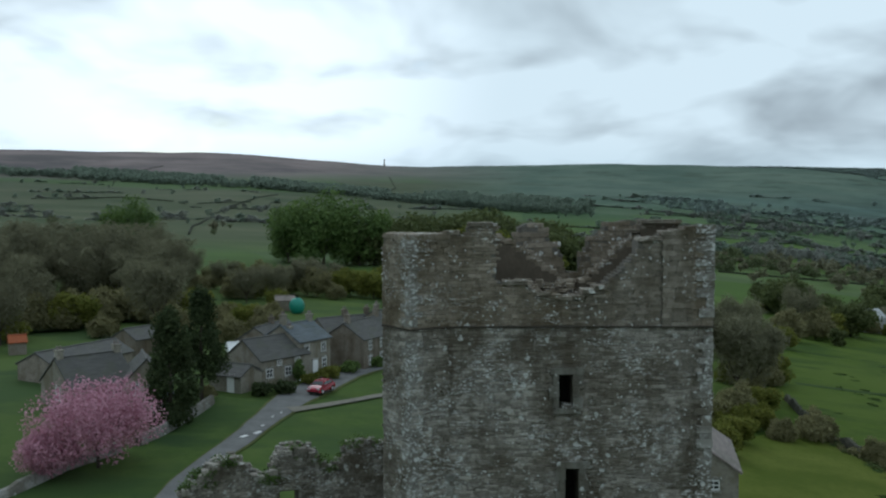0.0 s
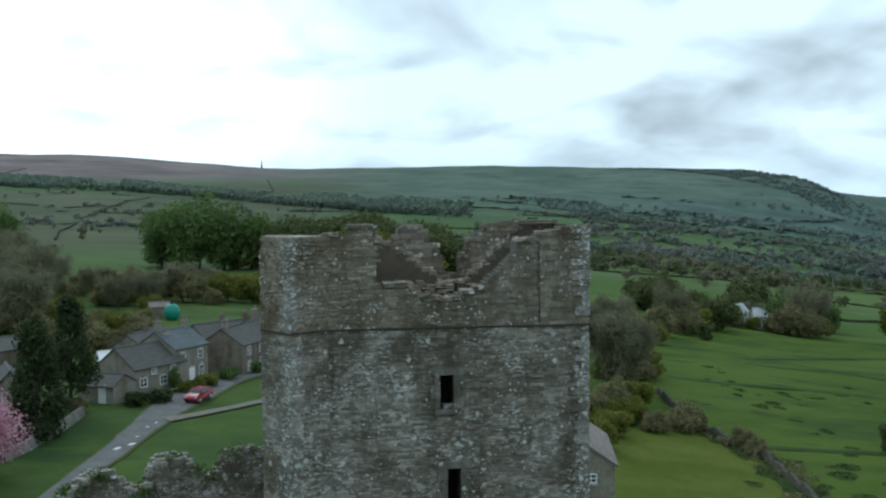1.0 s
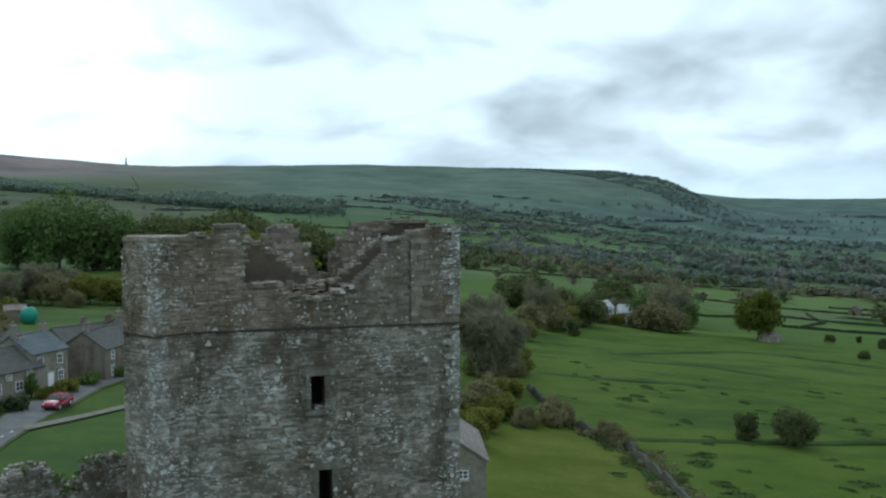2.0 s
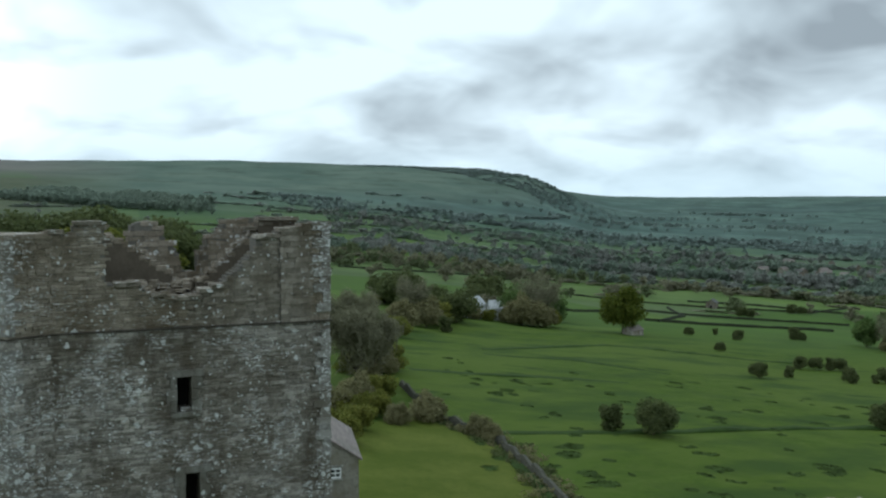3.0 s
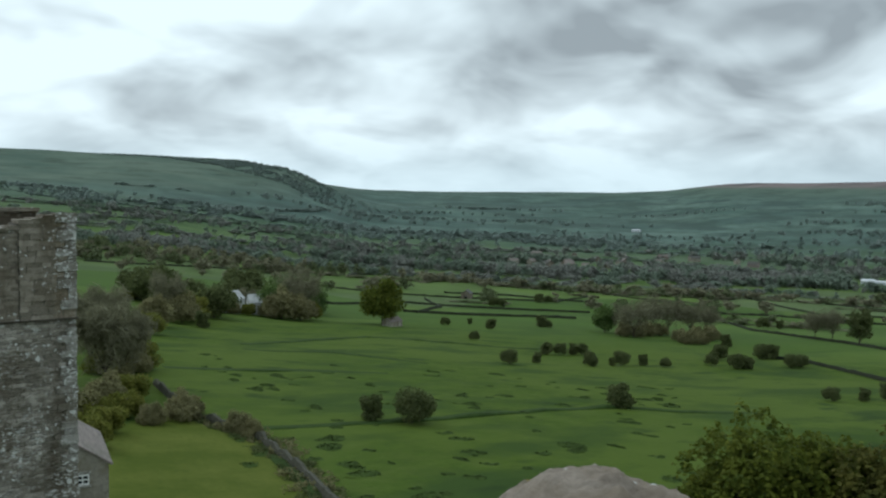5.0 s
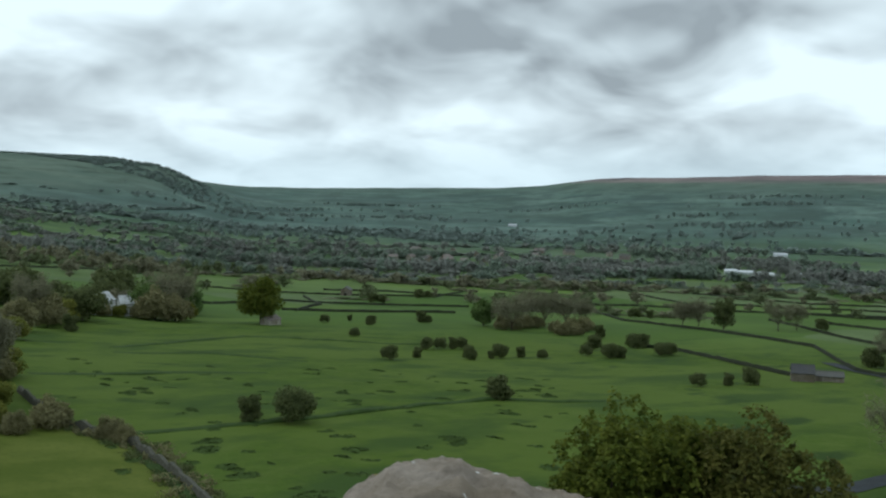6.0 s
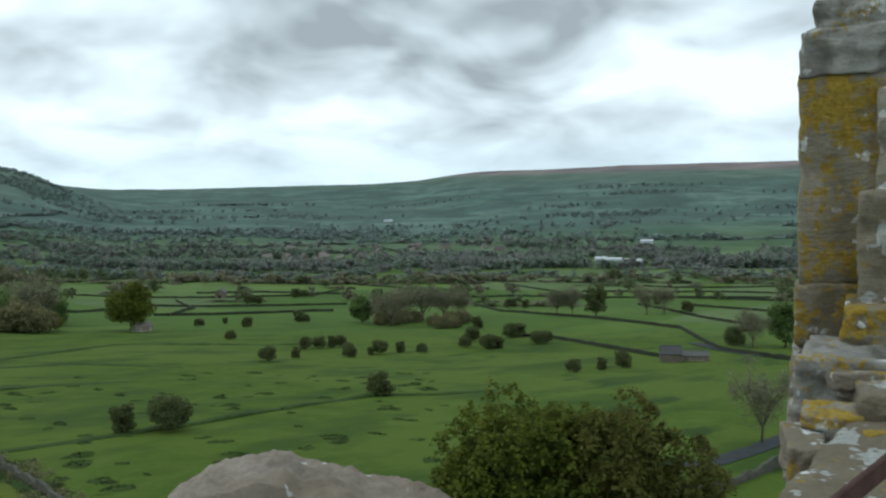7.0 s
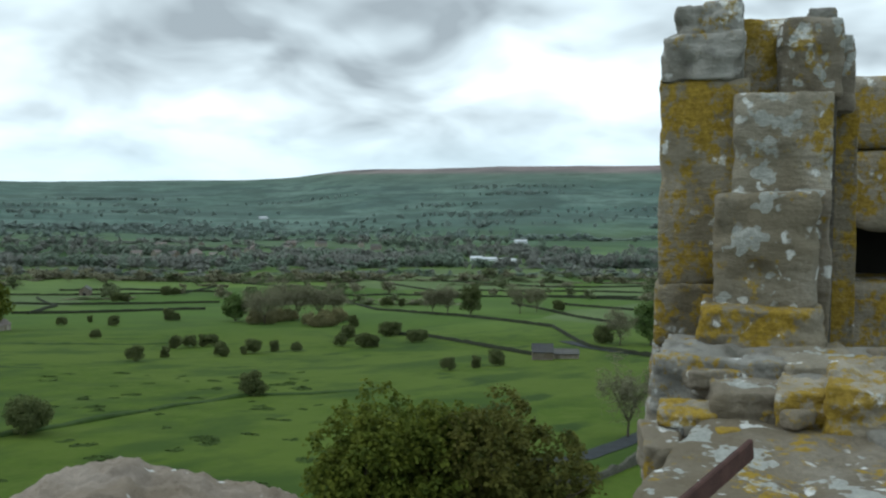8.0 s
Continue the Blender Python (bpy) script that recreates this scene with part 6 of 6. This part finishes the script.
def house(name, place, rz, L, W, eave, ridge, label, wall=None, roof=None, windows=(), doors=(), chimneys=(), base=-1.5, category="house", group="village houses"):
    """A gabled house: x along the ridge, its front towards -y. windows: (face, along, sill, width, height) with face f, b, l or r."""
    wall, roof = wall or M_HWALL, roof or M_SLATE
    ob = thing(name, Matrix.Translation(place) @ Matrix.Rotation(radians(rz), 4, "Z"), label, category, group)
    bm = bmesh.new()
    x, y = L / 2, W / 2
    pts = [(-x, -y, base), (x, -y, base), (x, y, base), (-x, y, base), (-x, -y, eave), (x, -y, eave), (x, y, eave), (-x, y, eave), (-x, 0, ridge), (x, 0, ridge)]
    vs = [bm.verts.new(p) for p in pts]
    for q in ((0, 1, 5, 4), (2, 3, 7, 6), (1, 2, 6, 9, 5), (3, 0, 4, 8, 7), (3, 2, 1, 0), (4, 5, 9, 8), (6, 7, 8, 9)):
        bm.faces.new([vs[i] for i in q])
    part("wall", bm, wall, ob)
    slope = math.hypot(y, ridge - eave)
    ang = math.atan2(ridge - eave, y)
    for s in (-1, 1):
        m = Matrix.Translation((0, 0, ridge + 0.10)) @ Matrix.Rotation(s * ang if s < 0 else ang, 4, "X") if s > 0 else Matrix.Translation((0, 0, ridge + 0.10)) @ Matrix.Rotation(-ang, 4, "X")
        bm = bmesh.new()
        if s < 0:
            m = Matrix.Translation((0, 0, ridge + 0.10)) @ Matrix.Rotation(ang, 4, "X")
            box(bm, -x - 0.15, x + 0.15, -slope - 0.3, 0.0, -0.10, 0.06, 0.02, m)
        else:
            m = Matrix.Translation((0, 0, ridge + 0.10)) @ Matrix.Rotation(-ang, 4, "X")
            box(bm, -x - 0.15, x + 0.15, 0.0, slope + 0.3, -0.10, 0.06, 0.02, m)
        part("roof", bm, roof, ob)
    box_part("ridge_tile", ob, roof, -x - 0.15, x + 0.15, -0.16, 0.16, ridge + 0.06, ridge + 0.22, 0.05)
    for cx, ch in chimneys:
        c = box_part("chimney", ob, wall, cx - 0.38, cx + 0.38, -0.32, 0.32, ridge - 0.6, ridge + ch, 0.03)
        box_part("chimney_cap", c, wall, cx - 0.46, cx + 0.46, -0.40, 0.40, ridge + ch - 0.18, ridge + ch - 0.02, 0.03)
        for dx in (-0.18, 0.18):
            bm = bmesh.new()
            tube(bm, (cx + dx, 0, ridge + ch - 0.02), (cx + dx, 0, ridge + ch + 0.4), 0.12, 0.10, 8)
            part("chimney_pot", bm, M_PINKSLATE, c)
    faces = {"f": (pose(0, -y, 0), 1), "b": (pose(0, y, 0, 0, 0, 180), 1), "l": (pose(-x, 0, 0, 0, 0, -90), 1), "r": (pose(x, 0, 0, 0, 0, 90), 1)}
    for face, s, z, w, h in windows:
        m = faces[face][0]
        bm = bmesh.new()
        t = 0.09
        for bx in ((-w / 2, -w / 2 + t, 0, h), (w / 2 - t, w / 2, 0, h), (-w / 2, w / 2, 0, t), (-w / 2, w / 2, h - t, h), (-0.035, 0.035, 0, h), (-w / 2, w / 2, h * 0.5 - 0.035, h * 0.5 + 0.035)):
            box(bm, s + bx[0], s + bx[1], -0.07, 0.02, z + bx[2], z + bx[3], 0, m)
        fr = part("window", bm, M_FRAME, ob, "white painted sash window")
        bm = bmesh.new()
        box(bm, s - w / 2 + 0.02, s + w / 2 - 0.02, -0.02, 0.02, z + 0.02, z + h - 0.02, 0, m)
        part("pane", bm, M_GLASS, fr)
        bm = bmesh.new()
        box(bm, s - w / 2 - 0.12, s + w / 2 + 0.12, -0.16, 0.02, z - 0.16, z - 0.01, 0.02, m)
        part("sill", bm, M_QUOIN, fr)
        bm = bmesh.new()
        box(bm, s - w / 2 - 0.12, s + w / 2 + 0.12, -0.05, 0.02, z + h + 0.01, z + h + 0.22, 0.02, m)
        part("lintel", bm, M_QUOIN, fr)
    for face, s, w, h, mat in doors:
        bm = bmesh.new()
        box(bm, s - w / 2, s + w / 2, -0.06, 0.02, -0.3, h, 0.02, faces[face][0])
        dr = part("door", bm, mat, ob)
        bm = bmesh.new()
        box(bm, s - w / 2 - 0.15, s + w / 2 + 0.15, -0.09, 0.02, h, h + 0.2, 0.02, faces[face][0])
        part("lintel", bm, M_QUOIN, dr)
    return ob


def mid(a0, d0, a1, d1):
    p, q = at(a0, d0), at(a1, d1)
    c = (p + q) / 2
    return Vector((c.x, c.y, gz(c.x, c.y))), math.degrees(math.atan2(q.y - p.y, q.x - p.x)), (Vector((q.x, q.y)) - Vector((p.x, p.y))).length


# the long row beside the road: the front looks to the road
c, rz, L = mid(12.0, 117.2, 9.13, 122.4)
house("stone_cottage", c, rz, L, 6.4, 3.1, 5.3, "long low stone cottage with a stone-slate roof by the road", windows=(("f", -2.6, 0.9, 1.1, 1.1), ("f", -1.0, 2.2, 0.8, 0.7), ("f", 1.9, 2.2, 0.8, 0.7), ("f", 0.4, 0.8, 1.1, 1.1)), doors=(("f", 2.2, 1.1, 2.1, M_FRAME),), chimneys=((L * 0.45, 1.0),))
c, rz, L = mid(9.79, 122, 7.94, 126.3)
house("stone_cottage", c, rz, L, 6.4, 4.6, 6.5, "two-storey stone cottage with a blue slate roof by the road", roof=M_BLUE, windows=(("f", -1.6, 2.9, 0.9, 1.2), ("f", 1.6, 2.9, 0.9, 1.2), ("f", -1.7, 0.8, 0.9, 1.3), ("f", 1.7, 0.8, 0.9, 1.3)), doors=(("f", 0.0, 1.0, 2.0, M_FRAME),), chimneys=((-L * 0.42, 1.4), (L * 0.42, 1.0)))
c, rz, L = mid(13.0, 113.6, 11.9, 115)
house("lean_to_shed", c, rz - 70, 4.6, 4.0, 1.9, 2.9, "low stone outbuilding with a white door beside the cottage", windows=(), doors=(("l", 0.2, 1.0, 1.9, M_FRAME), ("f", 0.8, 1.0, 1.9, M_FRAME)))
c, rz, L = mid(6.04, 128.2, 3.9, 136.9)
house("stone_house", c, rz, L, 6.2, 4.1, 6.1, "two-storey brown stone house with a plain gable and slate roof", M_HWALL2, M_SLATE, windows=(("f", -3.2, 2.6, 0.9, 1.2), ("f", 0.0, 2.6, 0.9, 1.2), ("f", -3.2, 0.5, 0.9, 1.3), ("f", 0.0, 0.5, 0.9, 1.3), ("f", 3.2, 2.6, 0.9, 1.2)), doors=(("f", 1.7, 1.0, 2.1, M_FRAME),), chimneys=((-L * 0.4, 1.2), (L * 0.4, 1.2)))
c, rz, L = mid(4.3, 146, 2.0, 156)
house("stone_house", c, rz, L, 7.0, 3.9, 6.0, "two-storey stone house farther along the village row", M_HWALL, M_SLATE, windows=(("f", -3.0, 3.1, 1.0, 1.4), ("f", 2.0, 3.1, 1.0, 1.4), ("f", -2.5, 0.6, 1.0, 1.5)), chimneys=((-L * 0.4, 1.2), (L * 0.4, 1.2)))
c, rz, L = mid(7.6, 146, 4.4, 151)
house("stone_house", c, rz, L, 6.0, 2.9, 4.7, "stone house with a dark slate roof behind the row", M_HWALL2, M_SLATE, chimneys=((0, 1.2), (L * 0.42, 1.2)))
c, rz, L = mid(11.3, 134, 9.4, 143)
house("stone_barn", c, rz, L, 6.0, 2.6, 4.5, "stone outbuilding with a slate roof behind the row", M_HWALL2, M_SLATE, chimneys=((0.0, 1.0),))
# the cottage behind the cherry tree
c, rz, L = mid(22.4, 108, 19.0, 111)
house("stone_cottage", c, rz, L, 7.4, 2.6, 5.3, "stone cottage with a stone-slate roof behind the blossom", M_HWALL, M_SLATE, windows=(("l", 0.6, 1.0, 1.0, 1.4), ("f", 1.5, 0.8, 1.0, 1.3)), chimneys=((-L * 0.44, 1.0), (L * 0.46, 0.9)))
c, rz, L = mid(18.8, 107, 16.9, 108)
house("cottage_wing", c + Vector((0, 1.5, 0)), rz + 78, 6.4, 5.0, 2.8, 5.2, "cottage wing with a stone-slate roof", M_HWALL, M_SLATE, windows=(("l", -1.2, 1.5, 0.8, 1.2), ("l", 1.2, 1.5, 0.8, 1.2)))
house("glazed_porch", at(16.7, 103.5), 20, 2.2, 2.4, 2.1, 2.9, "small white glazed porch beside the cottage", M_FRAME, M_BLUE, windows=(("f", 0, 0.6, 1.8, 1.3),), category="porch")
c, rz, L = mid(23.4, 122, 19.2, 131)
house("stone_barn", c, rz, L, 6.0, 2.1, 3.5, "long low stone barn with a mossy slate roof", M_HWALL2, M_SLATE)
c, rz, L = mid(18.7, 140, 17.2, 143)
house("stone_barn", c, rz, L, 5.0, 2.4, 3.7, "stone barn with a plain gable at the village edge", M_HWALL2, M_SLATE)
house("garden_shed", at(24.3, 145), 30, 2.2, 1.8, 1.8, 2.6, "small garden shed with a rusty orange roof", M_HWALL2, plain("rusty_tin", (0.28, 0.08, 0.03), 0.7), category="shed")
house("conservatory", at(12.35, 127), 25, 2.4, 2.2, 2.6, 3.4, "white-framed conservatory behind the cottages", M_FRAME, M_FRAME, windows=(("f", -0.55, 0.9, 0.9, 1.4), ("f", 0.55, 0.9, 0.9, 1.4)), category="conservatory")
# the gabled building behind the tower
house("churchyard_cottage", Vector((18.3, 70.5, -0.5)), 78, 9.0, 6.6, 7.4, 9.6, "small stone building with pale stone-slate roof beside the tower", M_HWALL, M_PINKSLATE, windows=(("l", 1.6, 6.05, 0.85, 0.7),))
# barns in the fields
house("field_barn", at(-38.4, 598), 40, 8.0, 6.0, 3.6, 5.6, "small stone field barn with a slate roof", M_HWALL2, M_SLATE, doors=(("l", 0, 1.6, 2.2, M_DARK),), category="barn", group="field barns")
house("field_barn", at(-65.2, 240), -62, 5.2, 4.8, 2.3, 3.9, "stone field barn with a dark slate roof in pasture", M_HWALL2, M_DARKSLATE, category="barn", group="field barns")
house("field_barn", at(-66.6, 245), -62, 6.4, 4.2, 1.5, 2.3, "low ruined stone byre beside a field barn", M_HWALL2, M_SLATE, category="barn", group="field barns")
house("field_barn", at(-33.9, 346), 20, 7.0, 4.0, 1.9, 3.2, "low stone field barn beneath a green tree", M_HWALL, M_PINKSLATE, category="barn", group="field barns")
# white-walled houses among the copse
M_PALEROOF = slate("pale_grey_sheet_roof", (0.42, 0.43, 0.43))
M_WHITE = plain("white_render", (0.46, 0.47, 0.46), 0.8, 0, 0.12, 1.0)
for a, d, rz in ((-24.2, 352, 20), (-26.0, 356, -15)):
    house("white_house", at(a, d), rz, 9.0, 7.0, 5.0, 7.6, "white rendered house with a pale roof among copse trees", M_WHITE, M_PALEROOF, windows=(("f", -2.5, 1.0, 1.2, 1.3), ("f", 2.0, 1.0, 1.2, 1.3)))
# the far village and its sheds
vr = random.Random(4)
for i in range(34):
    a, d = vr.uniform(-56, -41), vr.uniform(1180, 1420)
    house("far_house", at(a, d), vr.uniform(0, 180), vr.uniform(9, 15), 7.5, 5.0, 8.0, "far grey stone house of the dale village", vr.choice((M_HWALL, M_HWALL2, M_HWALL, M_HWALL2, M_PINKSLATE)), vr.choice((M_SLATE, M_PINKSLATE)), group="far village houses")
M_SHED = plain("pale_sheeting", (0.52, 0.54, 0.56), 0.5, 0, 0.1, 1.0, 0)
for i, (a, d, L, W, h) in enumerate(((-61.1, 1165, 14, 10, 4.5), (-61.9, 1170, 18, 8, 3.0), (-62.7, 1160, 16, 8, 2.6), (-63.4, 1150, 9, 6, 2.6), (-58.4, 1190, 8, 5, 3), (-59.6, 1185, 9, 5, 3), (-66.6, 1170, 9, 5, 3), (-48.4, 2300, 20, 9, 4), (-63.8, 1500, 20, 10, 5), (-65.0, 1160, 8, 5, 3))):
    house("far_shed", at(a, d), vr.uniform(-20, 20) - 60, L, W, h, h + 1.5, "far white farm shed in the dale", M_SHED, M_SHED, category="shed", group="far white sheds")

# the green dome tank and sheds behind the row
dome = thing("green_tank", Matrix.Translation(at(8.8, 196)), "round green plastic tank beside a shed", "tank")
bm = bmesh.new()
bmesh.ops.create_uvsphere(bm, u_segments=20, v_segments=12, radius=1.6)
for v in bm.verts:
    v.co.z = max(v.co.z, -0.2) * 1.05 + 1.6 if v.co.z > 0 else v.co.z * 1.2 + 1.6
part("tank_body", bm, plain("green_plastic", (0.03, 0.22, 0.16), 0.4, 0, 0.12, 2.0, 0), dome, smooth=True)
bm = bmesh.new()
tube(bm, (0, 0, 3.2), (0, 0, 3.5), 0.35, 0.33, 12)
part("tank_lid", bm, M_DARK, dome)
house("garden_shed", at(9.5, 202), 12, 4.0, 3.0, 2.2, 3.0, "pale-roofed shed behind the cottages", M_HWALL2, M_PINKSLATE, category="shed")

# the monument on the far skyline
p = at(3.52, 3180)
mon = thing("hilltop_monument", Matrix.Translation(p), "slender stone monument on the moor skyline", "monument")
bm = bmesh.new()
box(bm, -3.2, 3.2, -3.2, 3.2, -4, 6, 0.3)
part("plinth", bm, M_HWALL2, mon)
bm = bmesh.new()
tube(bm, (0, 0, 5), (0, 0, 23), 2.3, 1.6, 10)
part("shaft", bm, M_HWALL2, mon)

# low walls of the gardens
M_GWALL = castle_stone("garden_wall_stone", (0.17, 0.165, 0.15), (0.27, 0.265, 0.245), 0.3, per="object", scale=0.9)
for i, pts in enumerate((((13.8, 107), (14.6, 103), (16.6, 95.5), (18.0, 92)), ((19, 90.3), (21.9, 86.4), (24.5, 81.7), (27, 78)))):
    strip_wall("garden_wall", pts, (1.0, 0.9)[i], 0.6, M_GWALL, "low stone garden wall along the village green", "wall", 0.06 if i == 0 else 0.2, 60 + i)
bushy = (("dark_shrub", 10.8, 110.5, M_YEW, 1.6, 3.0), ("dark_shrub", 9.7, 111.5, M_YEW, 1.6, 3.2), ("golden_shrub", 8.1, 116.5, M_LIME, 1.5, 2.4), ("golden_shrub", 6.9, 120, M_LIME, 1.7, 3.0), ("dark_shrub", 5.7, 124, M_OAK, 1.7, 3.0), ("dark_shrub", 16.6, 97.5, M_YEW, 2.4, 4.0),
         ("russet_shrub", 14.2, 109, M_BROWN, 1.5, 2.6), ("dark_shrub", 4.2, 129, M_OAK, 1.6, 3.0), ("dark_shrub", 8.75, 117.5, M_OAK, 3.0, 1.4), ("russet_shrub", -21.4, 122, M_BROWN, 2.6, 4.2))
for i, (nm, a, d, mt, h, w) in enumerate(bushy):
    tree(nm, at(a, d), h, w, mt, 800 + i, 900, 0.16, 0.05, {"dark_shrub": "dark green clipped shrub in a cottage garden", "golden_shrub": "golden-green rounded shrub in a cottage garden", "russet_shrub": "russet brown shrub by a stone wall"}[nm], "shrub", "garden shrubs", 9)


# the parked car
def car(place, rz):
    ob = thing("parked_car", Matrix.Translation(place) @ Matrix.Rotation(radians(rz), 4, "Z"), "small red hatchback parked beside the village road", "car")
    red = Mat("red_car_paint", 0.25)
    red.b.inputs["Coat Weight"].default_value = 0.6
    red = red.colour((0.27, 0.012, 0.028)).m
    glass = M_GLASS
    side = [(-2.0, 0.35), (-2.02, 0.75), (-1.9, 0.95), (-1.75, 1.0), (-1.15, 1.42), (0.45, 1.45), (1.05, 1.0), (1.85, 0.85), (2.02, 0.62), (2.0, 0.32)]
    bm = bmesh.new()
    rings = []
    for y, k in ((-0.82, 0.86), (-0.80, 1.0), (0.80, 1.0), (0.82, 0.86)):
        rings.append([bm.verts.new((x, y * (1 if z < 1.0 else 0.84), 0.35 + (z - 0.35) * (0.985 if k < 1 else 1))) for x, z in side])
    n = len(side)
    for a, b in zip(rings, rings[1:]):
        for i in range(n):
            bm.faces.new((a[i], a[(i + 1) % n], b[(i + 1) % n], b[i]))
    bm.faces.new(rings[0][::-1])
    bm.faces.new(rings[-1])
    bmesh.ops.recalc_face_normals(bm, faces=bm.faces)
    body = part("body", bm, red, ob)
    for s in (-1, 1):
        bm = bmesh.new()
        for pts in ([(-1.35, 1.03), (-1.05, 1.36), (-0.35, 1.38), (-0.35, 1.03)], [(-0.27, 1.03), (-0.27, 1.38), (0.40, 1.38), (0.82, 1.03)]):
            vs = [bm.verts.new((x, s * (0.80 if z < 1.1 else 0.70), z)) for x, z in pts]
            ws = [bm.verts.new((x, s * (0.70 if z < 1.1 else 0.62), z)) for x, z in pts]
            bm.faces.new(vs if s < 0 else vs[::-1])
            for i in range(4):
                bm.faces.new((vs[i], vs[(i + 1) % 4], ws[(i + 1) % 4], ws[i]))
        part("side_window", bm, glass, ob)
        for x in (-1.25, 1.25):
            bm = bmesh.new()
            tube(bm, (x, s * 0.62, 0.31), (x, s * 0.84, 0.31), 0.31, 0.31, 16)
            wheel = part("wheel", bm, M_DARK, ob)
            bm = bmesh.new()
            tube(bm, (x, s * 0.83, 0.31), (x, s * 0.86, 0.31), 0.19, 0.18, 12)
            part("rim", bm, M_SHED, wheel)
        box_part("headlight", ob, M_SHED, 1.86, 2.03, s * 0.62 - 0.14, s * 0.62 + 0.14, 0.62, 0.78, 0.03)
        box_part("door_mirror", ob, red, 0.62, 0.78, s * 0.92 - 0.08, s * 0.92 + 0.08, 0.98, 1.1, 0.03)
    for x0, z0, x1, z1 in ((0.52, 1.42, 1.02, 1.04), (-1.68, 1.06, -1.2, 1.40)):
        bm = bmesh.new()
        d = 0.03 if x0 > 0 else -0.03
        vs = [bm.verts.new(p) for p in ((x0 + d, -0.60, z0), (x1 + d, -0.68, z1), (x1 + d, 0.68, z1), (x0 + d, 0.60, z0))]
        ws = [bm.verts.new((v.co.x - d * 2, v.co.y, v.co.z - 0.02)) for v in vs]
        bm.faces.new(vs)
        for i in range(4):
            bm.faces.new((vs[i], ws[i], ws[(i + 1) % 4], vs[(i + 1) % 4]))
        part("windscreen", bm, glass, ob)
    box_part("bumper", ob, M_DARK, 1.95, 2.06, -0.7, 0.7, 0.30, 0.42, 0.03)


q = at(7.4, 111.5, 0.2)
car(q, 250)
